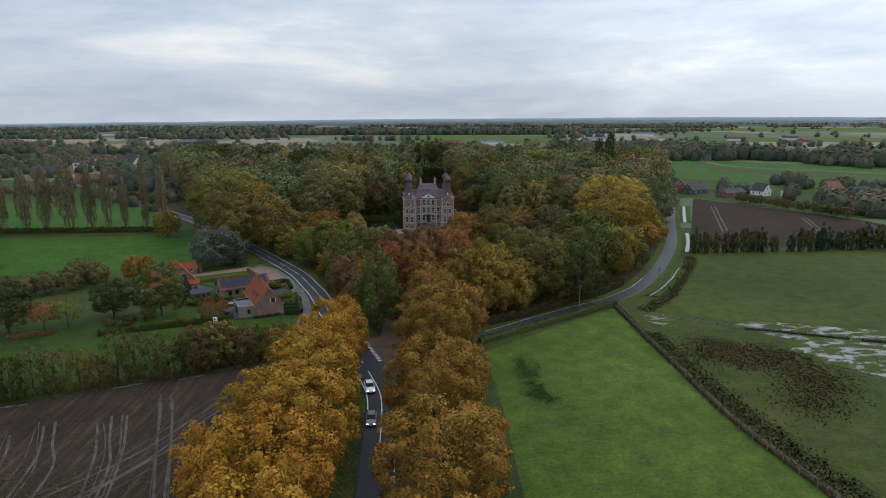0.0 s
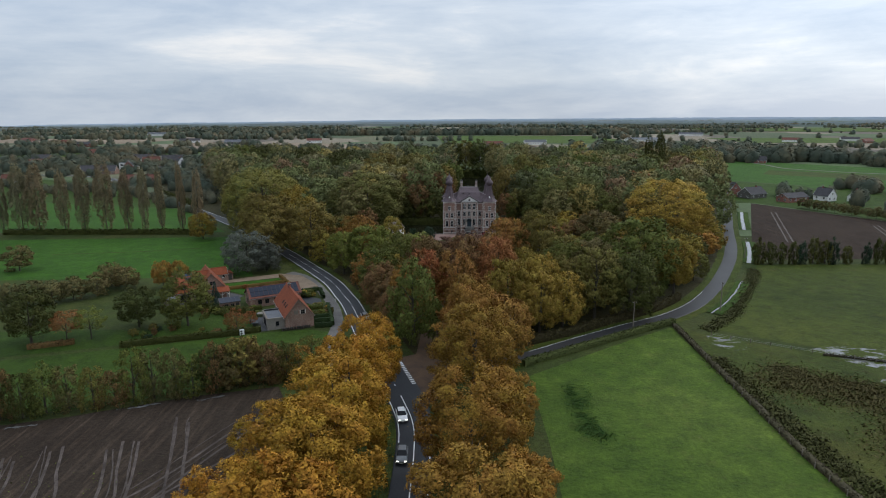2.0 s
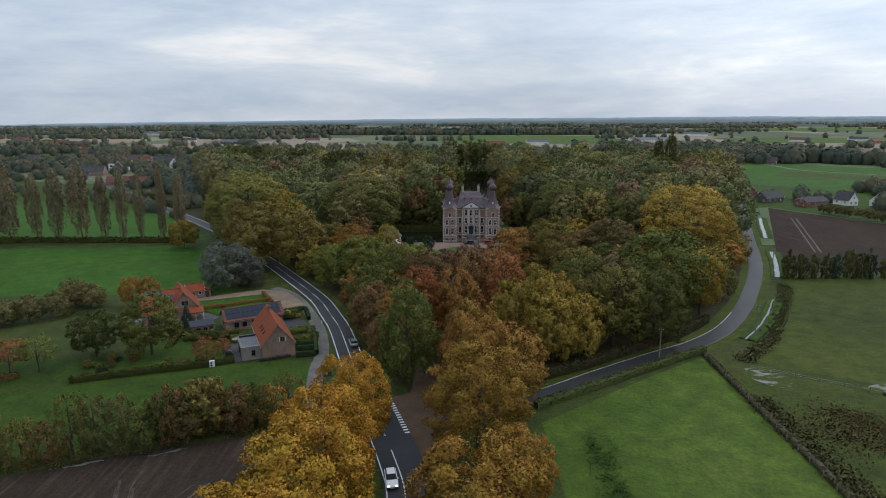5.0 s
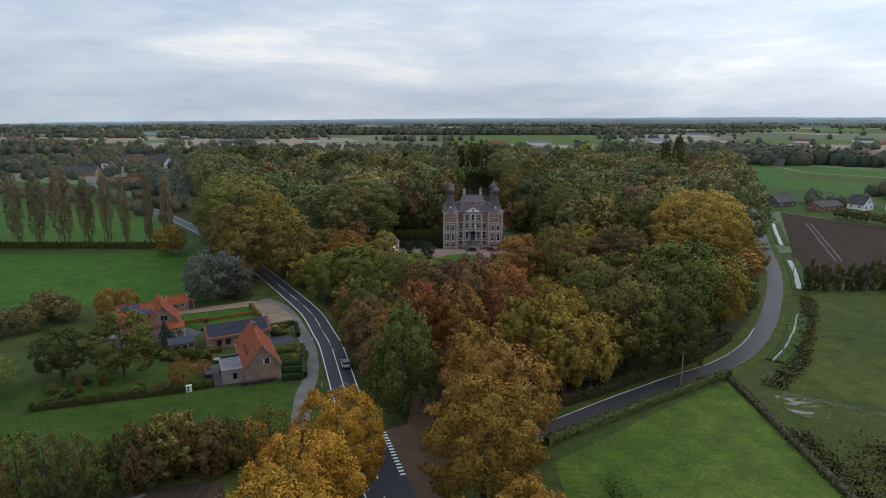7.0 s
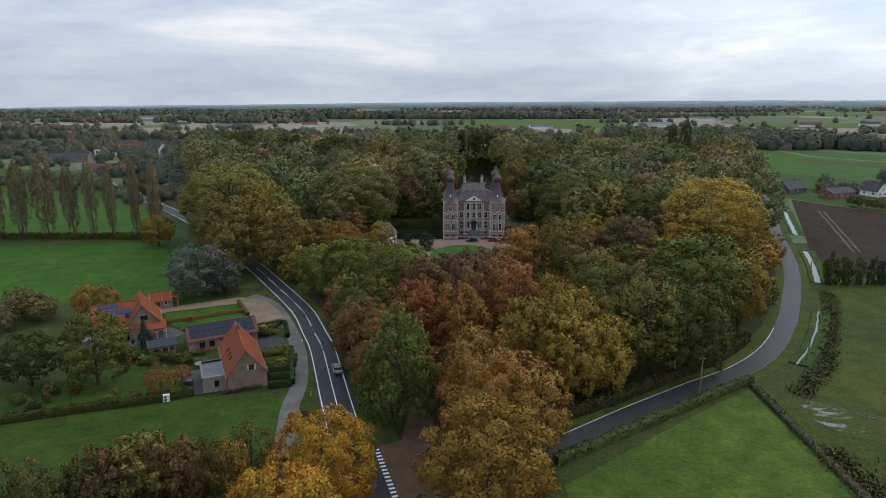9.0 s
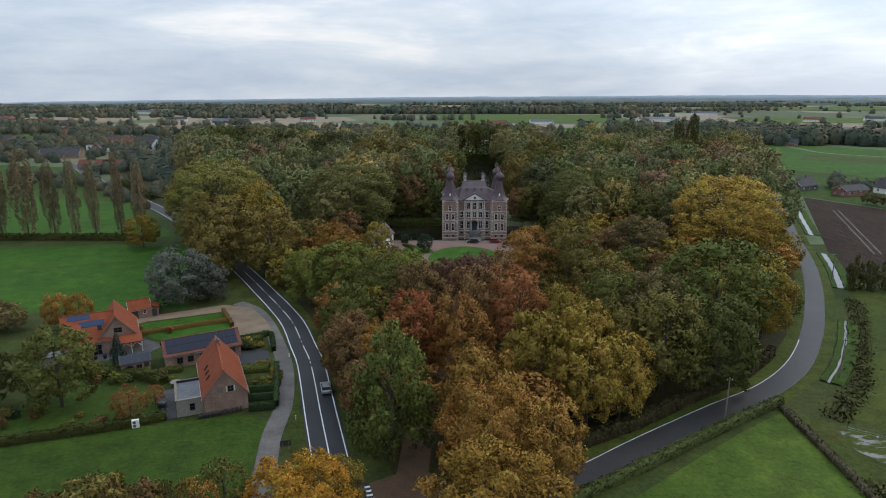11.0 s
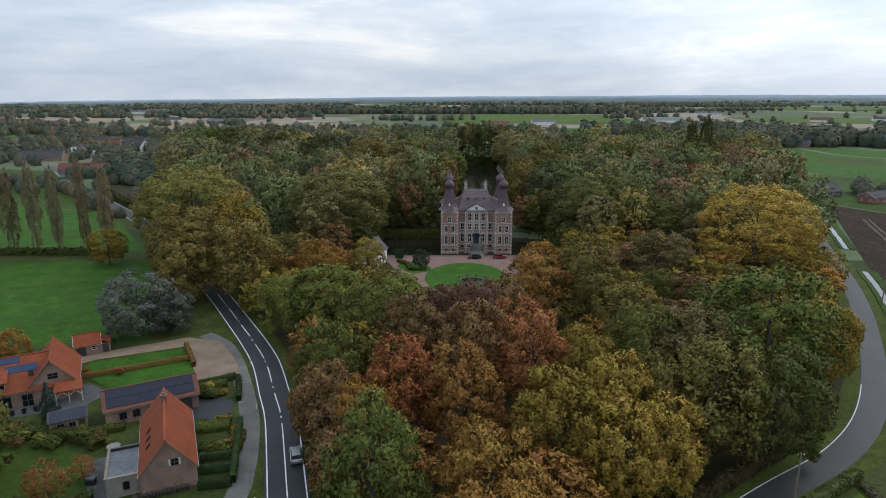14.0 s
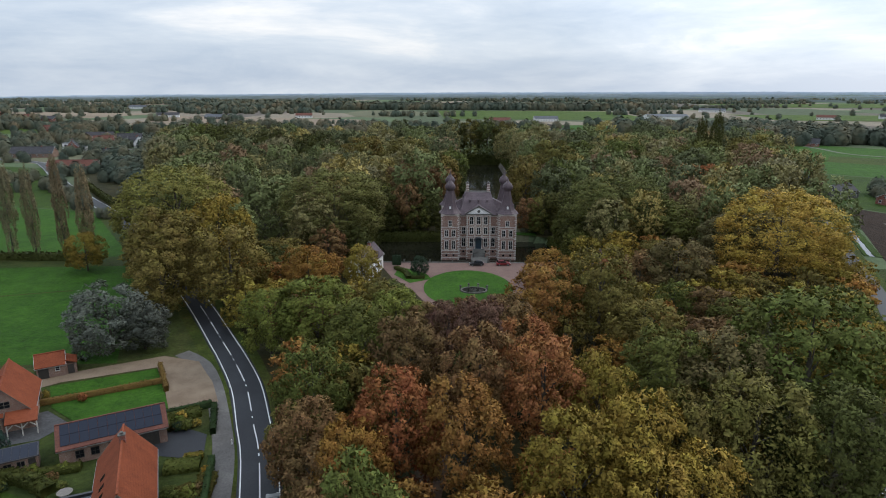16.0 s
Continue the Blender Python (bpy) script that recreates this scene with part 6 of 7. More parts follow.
def villa():
    ob = thing("villa", "brick villa with orange tile roofs and solar panels", "house")
    main, wing = pose(-79.4, 178.9, 0, 0, 0, -62), pose(-68.3, 179.2, 0, 0, 0, 28)
    gable_block(ob, main, 10.4, 9.6, 3.0, 7.4, "brick", "tile", 0.3,
                [("r", 2.3, 1.2, 2.6, 2.1), ("r", 6.0, 1.1, 1.6, 2.2), ("f", 1.5, 1.5, 1.2, 1.3), ("f", 0, 4.6, 1.0, 1.1)], [], trim="timber")
    gable_block(ob, wing, 7.8, 12.0, 3.0, 7.5, "brick", "tile", 0.3, [("f", 0.2, 4.7, 1.5, 1.0), ("f", -2.6, 1.5, 1.0, 1.3), ("r", 8, 1.5, 1.2, 1.3)], [], trim="timber")
    roof_panels(ob, main, 10.4, 3.0, 7.4, 1, 0.9, 5.2, 2, 1, 0.78, 0.97, "solarblue")
    roof_panels(ob, main, 10.4, 3.0, 7.4, 1, 3.0, 7.8, 2, 1, 0.50, 0.72, "solarblue")
    # dormer on the front slope
    part("dormer_wall", moved(Build().prism([(-1.0, 0), (1.0, 0), (1.0, 1.6), (-1.0, 1.6)], 0, 3.0), main @ pose(4.6, 2.2, 3.1, 0, 0, 90)), M["brick"], ob)
    part("dormer_roof", moved(Build().add([(-1.2, -0.3, 1.5), (1.2, -0.3, 1.5), (1.2, 3.4, 3.1), (-1.2, 3.4, 3.1), (-1.2, -0.3, 1.68), (1.2, -0.3, 1.68), (1.2, 3.4, 3.28), (-1.2, 3.4, 3.28)],
                                          [(3, 2, 1, 0), (4, 5, 6, 7), (0, 1, 5, 4), (1, 2, 6, 5), (2, 3, 7, 6), (3, 0, 4, 7)]), main @ pose(4.6, 2.2, 3.1, 0, 0, 90)), M["tile"], ob)
    window(ob, main @ pose(4.6, 2.2, 3.95, 0, 0, 90), 1.4, 1.0, (1, 0))
    k = 4.4 / 5.2
    b = Build()
    for lift in (0.2, 0.3):
        b.v.extend([(3.4, 6.4, 7.4 - 3.4 * k + lift), (2.5, 6.4, 7.4 - 2.5 * k + lift), (2.5, 7.2, 7.4 - 2.5 * k + lift), (3.4, 7.2, 7.4 - 3.4 * k + lift)])
    b.f.extend([(4, 5, 6, 7), (0, 1, 5, 4), (1, 2, 6, 5), (2, 3, 7, 6), (3, 0, 4, 7)])
    part("skylight", moved(b, main), M["glass"], ob, "dark roof window")
    # open timber porch before the wing
    porch = part("porch_roof", moved(Build().add([(0.2, -2.6, 2.3), (4.6, -2.6, 2.3), (4.6, 0.1, 3.3), (0.2, 0.1, 3.3), (0.2, -2.6, 2.5), (4.6, -2.6, 2.5), (4.6, 0.1, 3.5), (0.2, 0.1, 3.5)],
                                                 [(3, 2, 1, 0), (4, 5, 6, 7), (0, 1, 5, 4), (1, 2, 6, 5), (2, 3, 7, 6), (3, 0, 4, 7)]), wing), M["tile"], ob, "porch roof of orange tiles")
    for x in (0.4, 2.4, 4.4):
        part("post", moved(Build().box(x - 0.08, -2.5, 0, x + 0.08, -2.34, 2.4), wing), M["pale_wood"], porch, "pale timber post")
    for a, c in (((0.4, -2.42, 1.4), (1.4, -2.42, 2.3)), ((2.4, -2.42, 1.4), (1.4, -2.42, 2.3)), ((2.4, -2.42, 1.4), (3.4, -2.42, 2.3)), ((4.4, -2.42, 1.4), (3.4, -2.42, 2.3)), ((0.3, -2.42, 2.35), (4.5, -2.42, 2.35))):
        part("brace", moved(Build().beam(a, c, 0.12), wing), M["pale_wood"], porch, "pale timber brace")
    part("annexe", moved(Build().box(5.3, -3.5, -0.2, 8.0, -0.4, 2.2), main), M["timber"], ob, "grey timber lean-to")
    part("annexe_roof", moved(Build().box(5.2, -3.7, 2.2, 8.2, -0.35, 2.32), main), M["flatroof"], ob, "grey flat lean-to roof")


farmhouse()
barn()
hut()
villa()


def small_house(x, y, rot, w, l, eave, ridge, wall, roof, label, chimney=True, name="house"):
    ob = thing(name, label, name.split("_")[-1], pose(x, y, land(x, y), 0, 0, rot))
    n = max(1, int(l / 4.0))
    holes = [(s, l * (i + 0.5) / n, eave * 0.55, 1.1, 1.2) for s in "lr" for i in range(n)]
    holes += [("f", -w / 4, eave * 0.5, 1.1, 1.2), ("f", w / 4, eave * 0.5, 1.1, 1.2), ("f", 0, eave + (ridge - eave) * 0.35, 0.9, 1.1)]
    gable_block(ob, Matrix.Identity(4), w, l, eave, ridge, wall, roof, 0.3, holes, [(0.0, l * 0.7, ridge + 0.9)] if chimney else [])
    return ob


# farms beside the lane
small_house(186, 404, 8, 8, 9, 4.5, 9, "redbrick", "darkroof", "red brick house with dark tile roof")
small_house(189, 398, -62, 9.5, 15, 2.9, 6.6, "darkstone", "darkroof", "grey bungalow with dark tile roof", True, "bungalow")
small_house(204, 381, -68, 8.5, 17, 3.0, 5.2, "redbrick", "darkroof", "red brick farm shed with dark roof", False, "farm_shed")
small_house(236, 384, 20, 7.5, 10, 3.2, 7.4, "render_white", "darkroof", "white gabled house among trees")
small_house(248, 382, -40, 7, 9, 3.0, 6.8, "render_white", "oldtile", "white house with red tile roof")
small_house(283, 396, -60, 10, 16, 3.2, 7.5, "redbrick", "oldtile", "farmhouse with dull red tile roof")
small_house(284, 372, -75, 10, 14, 3.2, 7, "darkwood", "darkroof", "black timber barn beside the farm", False, "farm_barn")
small_house(298, 726, -75, 10, 24, 3, 7.5, "redbrick", "oldtile", "long brick farm with red roof", False, "farmhouse")
small_house(338, 672, 60, 9, 14, 3, 7, "redbrick", "darkroof", "brick house at the meadow's edge")
# the village
for _row in ((-263, 634, 28, 8, 9, 4.5, 9.5, "render_white", "darkroof", "white gabled house in the village"), (-296, 664, -70, 9, 20, 4.0, 9.5, "render_beige", "darkroof", "cream village house with dark roof"),
             (-279, 648, -75, 8, 10, 4, 8.0, "render_white", "darkroof", "white village house with dark roof"), (-295, 590, 24, 8, 10, 5, 9.5, "redbrick", "darkroof", "red brick village house with dark roof"),
             (-340, 690, -60, 9, 24, 4, 8.5, "render_white", "darkroof", "long white house with grey roof"), (-305, 640, -70, 9, 16, 5.2, 9.5, "brick", "oldtile", "brick village house with red roof"),
             (-322, 560, -84, 10, 30, 3.2, 7.6, "brick", "darkroof", "long brick house with dark roof"), (-252, 490, -84, 8, 30, 2.8, 6.2, "brick", "oldtile", "long brick bungalow with red roof"),
             (-199, 478, 20, 7, 8, 3, 7, "brick", "oldtile", "small brick house with red roof"), (-330, 470, -80, 7, 9, 4.5, 8.5, "render_white", "oldtile", "white roadside house with red roof"),
             (-262, 560, -80, 8, 13, 3.0, 6.5, "redbrick", "darkroof", "red brick house with grey roof"), (-640, 1036, -80, 10, 30, 4, 9, "redbrick", "oldtile", "red brick farm with red roof"),
             (-420, 640, -70, 9, 26, 3.5, 7.5, "brick", "oldtile", "brick village house with red roof"), (-448, 800, -70, 9, 20, 4, 8, "redbrick", "oldtile", "red brick village house with red roof"),
             (-455, 700, -70, 9, 18, 4, 8, "brick", "darkroof", "brick village house with dark roof"), (-240, 700, -80, 8, 14, 3.6, 7.5, "render_white", "oldtile", "white village house with red roof")):
    small_house(*_row[:9], _row[9])
ob = thing("modern_house", "white flat-roofed modern house in the village", "house", pose(-311, 604, 0, 0, 0, 14))
part("wall", Build().box(0, 0, -0.2, 11, 9, 6.2).box(11, 1.5, -0.2, 17, 8, 3.2), M["render_white"], ob)
part("roof", Build().box(-0.2, -0.2, 6.2, 11.2, 9.2, 6.45).box(11, 1.3, 3.2, 17.2, 8.2, 3.4), M["flatroof"], ob)
for _x in (2.4, 5.5, 8.6):
    for _z in (1.5, 4.4):
        window(ob, pose(_x, -0.002, _z), 1.8, 1.4, (1, 0), "black")
area("village_street", [(-300, 596), (-284, 606), (-266, 622), (-255, 640), (-251, 638), (-261, 618), (-281, 601), (-298, 590)], M["path"], "pale village street", 0.08, "road")
# farms scattered over the plain
for _x, _y, _r, _l, _wall, _roof in ((-560, 1010, 70, 40, "redbrick", "darkroof"), (-470, 1130, -70, 34, "render_white", "darkroof"), (-245, 1130, -80, 26, "render_white", "oldtile"), (-330, 1080, 80, 45, "darkstone", "flatroof"),
                                     (60, 1010, -85, 30, "redbrick", "oldtile"), (130, 1060, -85, 36, "render_white", "flatroof"), (620, 1120, 60, 30, "render_white", "oldtile"), (700, 1080, -60, 26, "redbrick", "oldtile"),
                                     (740, 1150, 70, 30, "render_white", "darkroof"), (560, 1400, 70, 50, "render_white", "flatroof"), (450, 900, 75, 30, "redbrick", "oldtile"), (-760, 1180, 60, 36, "redbrick", "oldtile"),
                                     (-880, 1000, -60, 30, "render_white", "darkroof"), (-650, 1500, 80, 50, "render_white", "flatroof"), (560, 640, 40, 18, "render_white", "flatroof"), (480, 612, 70, 12, "render_white", "darkroof")):
    small_house(_x, _y, _r, 11, _l, 4, 7.5, _wall, _roof, "distant farm building on the plain", False, "farm_building")
small_house(318, 1130, -88, 24, 66, 5, 8, "render_white", "flatroof", "long pale farm hall in the meadow", False, "farm_hall")


# ---- the castle ----
def castle():
    ob = thing("castle", "moated brick castle with onion-domed corner towers", "castle", pose(11.6, 291.0, 0))
    Bm, St, Sl = M["oldbrick"], M["stone"], M["slate"]

    def banded(name, x0, y0, x1, y1, top, levels):
        """A block of wall with its stone bands and quoins."""
        w = part(name, Build().box(x0, y0, -4.0, x1, y1, top), Bm, ob)
        band = Build()
        for z, h in levels:
            band.box(x0 - 0.06, y0 - 0.06, z, x1 + 0.06, y1 + 0.06, z + h)
        tagged(part("string_course", band, St, w, "pale stone band"), kind="stuff")
        q = Build()
        n = int((top + 2.2) / 0.62)
        for i in range(n):
            z = -2.2 + i * 0.62
            s = 0.62 if i % 2 else 0.36
            for xa, sx in ((x0, 1), (x1, -1)):
                xb = xa + sx * s
                q.box(min(xa - sx * 0.04, xb), y0 - 0.04, z, max(xa - sx * 0.04, xb), y0 + 0.3, z + 0.34)
        tagged(part("quoin", q, St, w, "pale stone corner blocks"), kind="stuff")
        return w
    lev = [(12.45, 0.55), (8.6, 0.22), (8.0, 0.12), (5.05, 0.22), (4.5, 0.12), (0.75, 0.3), (-0.2, 0.14), (-1.7, 0.3)]
    for sx in (-1, 1):
        for y0 in (0.0, 14.5):
            x0, x1 = (-12.25, -6.4) if sx < 0 else (6.4, 12.25)
            w = banded("tower_wall", x0, y0, x1, y0 + 6.0, 13.0, lev)
            cx, cy = (x0 + x1) / 2, y0 + 3.0
            if y0 == 0:
                for dx, z, ww, hh in ((0, 9.9, 1.0, 1.6), (-1.17, 6.65, 1.05, 1.9), (1.17, 6.65, 1.05, 1.9), (-1.17, 2.75, 1.05, 2.5), (1.17, 2.75, 1.05, 2.5)):
                    window(w, pose(cx + dx, -0.002, z), ww * 0.95, hh * 1.05, (1, 1), "white", 0.24)
                for dx in (-1.17, 1.17):
                    part("porthole", moved(Build().lathe([(0.38, -0.1), (0.38, 0.02)], 0, 0, 14), pose(cx + dx, -0.06, -0.75, 90)), M["glass"], w, "dark round cellar window")
                for z in (6.65, 2.75):
                    window(w, pose(x0 if sx < 0 else x1, 3.0, z, 0, 0, -90 if sx < 0 else 90), 0.85, 2.0, (1, 2), "white", 0.2)
            prof = [(3.6, 12.95), (3.78, 13.06), (3.2, 13.5), (2.62, 14.15), (2.1, 15.2), (1.68, 16.8), (1.32, 18.6), (1.02, 20.2)]
            roof = part("tower_roof", Build().lathe(prof, cx, cy, 8, radians(22.5), 0.55), Sl, ob, "bell-shaped slate tower roof")
            onion = [(1.0, 20.15), (1.12, 20.35), (1.45, 20.75), (1.66, 21.3), (1.66, 21.7), (1.48, 22.2), (1.1, 22.7), (0.7, 23.1), (0.38, 23.5), (0.2, 24.0), (0.07, 24.6)]
            part("onion_dome", Build().lathe(onion, cx, cy, 20), Sl, roof, "slate onion dome", True)
            part("finial", Build().lathe([(0.04, 24.5), (0.04, 25.2), (0.1, 25.3), (0.03, 25.45), (0.02, 26.0)], cx, cy, 6), M["black"], roof, "thin iron finial")
            if y0 == 0:
                part("lucarne", Build().prism([(cx - 0.28, 14.6), (cx + 0.28, 14.6), (cx + 0.28, 15.2), (cx, 15.6), (cx - 0.28, 15.2)], cy - 2.5, cy - 1.5), M["white"], roof, "small white roof lucarne")
    body = banded("main_wall", -6.4, 2.0, 6.4, 18.5, 12.4, [(11.9, 0.5), (8.5, 0.22), (5.0, 0.22), (4.6, 0.12), (0.7, 0.3), (-1.7, 0.3)])
    part("side_wall", Build().box(-11.2, 6.0, -4.0, 11.2, 14.5, 12.3), Bm, ob)
    front = banded("risalit", -3.95, 1.1, 3.95, 2.0, 12.9, [(12.4, 0.5), (8.8, 0.22), (5.2, 0.22), (1.0, 0.3), (-0.4, 0.2)])
    for dx in (-2.31, 0, 2.31):
        window(front, pose(dx, 1.098, 10.7), 1.08, 2.4, (1, 1), "white", 0.24)
    for dx in (-2.31, 0, 2.31):
        window(front, pose(dx, 1.098, 7.3), 1.08, 2.1, (1, 1), "white", 0.24)
    for dx in (-2.31, 2.31):
        window(front, pose(dx, 1.098, 3.35), 1.08, 2.8, (1, 1), "white", 0.24)
        part("porthole", moved(Build().lathe([(0.36, -0.1), (0.36, 0.02)], 0, 0, 14), pose(dx, 1.04, 0.2, 90)), M["glass"], front, "dark round cellar window")
    for dx in (-4.85, 4.85):
        for z, hh in ((7.2, 2.0), (3.25, 2.6)):
            window(body, pose(dx, 1.998, z), 1.08, hh * 1.06, (1, 1), "white", 0.24)
        part("porthole", moved(Build().lathe([(0.36, -0.1), (0.36, 0.02)], 0, 0, 14), pose(dx, 1.94, 0.1, 90)), M["glass"], body, "dark round cellar window")
    # stone pilasters of the risalit
    for dx in (-3.7, -1.16, 1.16, 3.7):
        part("pilaster", Build().box(dx - 0.15, 0.98, 1.3, dx + 0.15, 1.099, 12.4).box(dx - 0.3, 0.95, 12.0, dx + 0.3, 1.099, 12.4), St, front)
    # pediment
    ped = part("pediment", Build().prism([(-3.9, 12.95), (3.9, 12.95), (0, 15.2)], 1.15, 1.9), M["render_white"], ob, "white triangular pediment field")
    rim = Build().beam((-4.4, 0.95, 12.95), (0.1, 0.95, 15.55), 0.34, 0.4).beam((4.4, 0.95, 12.95), (-0.1, 0.95, 15.55), 0.34, 0.4).box(-4.5, 0.7, 12.7, 4.5, 1.15, 12.98)
    part("cornice", rim, M["darkstone"], ped, "dark moulded cornice")
    part("coat_of_arms", Build().lathe([(0.42, 0.0), (0.5, 0.08), (0.2, 0.14)], 0, 0, 12) and moved(Build().lathe([(0.5, 0.0), (0.45, 0.1), (0.2, 0.16)], 0, 0, 12), pose(0, 1.14, 13.75, 90)), M["darkstone"], ped)
    part("pediment_roof", Build().add([(-4.5, 0.95, 13.05), (0, 0.95, 15.7), (4.5, 0.95, 13.05), (-4.4, 7, 12.95), (0, 9, 15.6), (4.4, 7, 12.95)], [(0, 1, 4, 3), (1, 2, 5, 4)]), Sl, ob)
    # main roof: concave slopes up to a flat ridge
    rings = [(7.0, 1.5, 19.0, 12.35), (7.1, 1.4, 19.1, 12.55), (6.3, 2.3, 18.2, 13.3), (5.6, 3.6, 16.9, 14.8), (4.9, 5.6, 14.9, 16.8), (4.3, 8.6, 11.9, 18.6), (4.1, 9.4, 11.0, 18.75)]
    b = Build()
    for hx, y0, y1, z in rings:
        b.v.extend([(-hx, y0, z), (hx, y0, z), (hx, y1, z), (-hx, y1, z)])
    for i in range(len(rings) - 1):
        for j in range(4):
            b.f.append((i * 4 + j, i * 4 + (j + 1) % 4, (i + 1) * 4 + (j + 1) % 4, (i + 1) * 4 + j))
    b.f += [(3, 2, 1, 0), tuple(len(b.v) - 4 + k for k in range(4))]
    top = part("main_roof", b, Sl, ob, "steep purple-grey slate roof")
    b = Build()
    for hx, y0, y1, z in [(11.6, 5.6, 14.9, 12.3), (11.7, 5.5, 15.0, 12.5), (9, 8, 12.4, 14.6), (5, 9.4, 11, 16.6)]:
        b.v.extend([(-hx, y0, z), (hx, y0, z), (hx, y1, z), (-hx, y1, z)])
    for i in range(3):
        for j in range(4):
            b.f.append((i * 4 + j, i * 4 + (j + 1) % 4, (i + 1) * 4 + (j + 1) % 4, (i + 1) * 4 + j))
    b.f += [(3, 2, 1, 0), (12, 13, 14, 15)]
    part("side_roof", b, Sl, ob)
    part("ridge_crest", Build().box(-4.2, 9.3, 18.75, 4.2, 11.1, 18.95), M["darkstone"], top, "dark lead ridge crest")
    for dx in (-3.5, 3.5):
        c = part("chimney", Build().box(dx - 0.45, 9.4, 17.2, dx + 0.45, 10.6, 21.6), Bm, ob, "tall chimney of brick and stone")
        bands = Build()
        for z in (18.9, 19.5, 20.1, 20.7, 21.2):
            bands.box(dx - 0.5, 9.35, z, dx + 0.5, 10.65, z + 0.24)
        part("band", bands, St, c, "pale stone band")
        part("chimney_cap", Build().box(dx - 0.6, 9.25, 21.6, dx + 0.6, 10.75, 21.8).prism([(dx - 0.5, 21.8), (dx + 0.5, 21.8), (dx, 22.4)], 9.35, 10.65), M["darkstone"], c)
    for dx in (-2.8, 0.0, 2.8):
        part("dormer", Build().prism([(dx - 0.25, 16.2), (dx + 0.25, 16.2), (dx + 0.25, 16.7), (dx, 17.0), (dx - 0.25, 16.7)], 4.6, 6.0), Sl, top)
    # doorway, steps and bridge
    arch = [(-0.95, 1.25), (0.95, 1.25)] + [(0.95 * math.cos(math.pi * i / 10), 3.9 + 0.95 * math.sin(math.pi * i / 10)) for i in range(11)]
    door = part("door", Build().prism(arch, 0.98, 1.2), M["blue"], ob, "arched blue double door")
    surround = [(-1.35, 1.25), (1.35, 1.25)] + [(1.35 * math.cos(math.pi * i / 10), 3.95 + 1.3 * math.sin(math.pi * i / 10)) for i in range(11)]
    part("door_surround", Build().prism(surround, 1.03, 1.3), M["darkstone"], door)
    awning = Build()
    for i in range(8):
        a0, a1 = math.pi * i / 8, math.pi * (i + 1) / 8
        awning.add([(1.5 * math.cos(a), y, 3.9 + 1.25 * math.sin(a)) for a in (a0, a1) for y in (-0.4, 1.0)], [(0, 1, 3, 2)])
        awning.add([(1.4 * math.cos(a), y, 3.84 + 1.15 * math.sin(a)) for a in (a0, a1) for y in (-0.4, 1.0)], [(2, 3, 1, 0)])
    part("canopy", awning, M["blue"], door, "curved blue canopy over the door")
    stair = part("stair", Build().box(-1.9, -1.4, -4, 1.9, 1.04, 1.2), M["darkstone"], ob, "stone landing before the door")
    for i in range(8):
        part("step", Build().box(-1.6, -1.4 - 0.42 * (i + 1), -0.6, 1.6, -1.4 - 0.42 * i, 1.2 - 0.15 * (i + 1)), M["darkstone"], stair)
    for sx in (-1, 1):
        part("stair_wall", Build().prism([(-1.4, 1.9), (-1.4, -3), (-5.2, -3), (-5.2, 0.7)], sx * 1.78 - 0.18, sx * 1.78 + 0.18) and moved(Build().prism([(1.4, 1.9), (5.2, 0.8), (5.2, -3), (1.4, -3)], -0.18, 0.18), pose(sx * 1.8, 0, 0, 0, 0, -90)), M["darkstone"], stair)
        part("urn", Build().lathe([(0.1, 0.8), (0.25, 0.95), (0.12, 1.1), (0.3, 1.5), (0.34, 1.6), (0.1, 1.65)], sx * 1.8, -5.0, 10), M["darkstone"], stair)
    bridge = thing("bridge", "low stone bridge over the moat to the castle", "bridge", pose(11.6, 291.0, 0))
    part("deck", Build().box(-2.6, -11.9, -0.5, 2.6, -4.8, 0.02), M["darkstone"], bridge)
    for sx in (-1, 1):
        part("pier", Build().box(sx * 1.6 - 0.9, -9.0, -4.0, sx * 1.6 + 0.9, -7.8, -0.5), M["darkstone"], bridge)
        part("parapet", Build().box(sx * 2.55 - 0.14, -11.9, 0.02, sx * 2.55 + 0.14, -4.8, 0.62), M["darkstone"], bridge)
        part("end_post", Build().box(sx * 2.55 - 0.3, -12.2, -0.2, sx * 2.55 + 0.3, -11.6, 1.0).lathe([(0.3, 1.0), (0.34, 1.1), (0.05, 1.45)], sx * 2.55, -11.9, 8), M["darkstone"], bridge)


castle()


def quay():
    wall = tagged(part("quay_wall", Build().box(-24.5, 278.95, -3.9, 39.5, 279.42, 0.1), M["darkstone"]), "dark stone retaining wall of the moat", "wall", kind="structure")
    part("coping", Build().box(-24.5, 278.9, 0.1, 8.6, 279.5, 0.26).box(14.6, 278.9, 0.1, 39.5, 279.5, 0.26), M["darkstone"], wall, "weathered stone coping")
    for x in (-20, -12, -4, 3, 21, 29, 37):
        part("quay_post", Build().box(x - 0.2, 278.95, 0.26, x + 0.2, 279.45, 0.9).lathe([(0.24, 0.9), (0.26, 1.0), (0.04, 1.25)], x, 279.2, 8), M["darkstone"], wall)


quay()


def coach_house():
    ob = small_house(-23.6, 260, -12, 5.8, 14, 4.6, 7.8, "render_white", "slate", "white coach house with slate roof", True, "coach_house")
    for y in (4.5, 9.5):
        part("dormer", moved(Build().prism([(-0.6, 4.4), (0.6, 4.4), (0.6, 5.8), (0, 6.5), (-0.6, 5.8)], 0, 1.8), pose(3.0, y, 0, 0, 0, 90)), M["slate"], ob)
    return ob


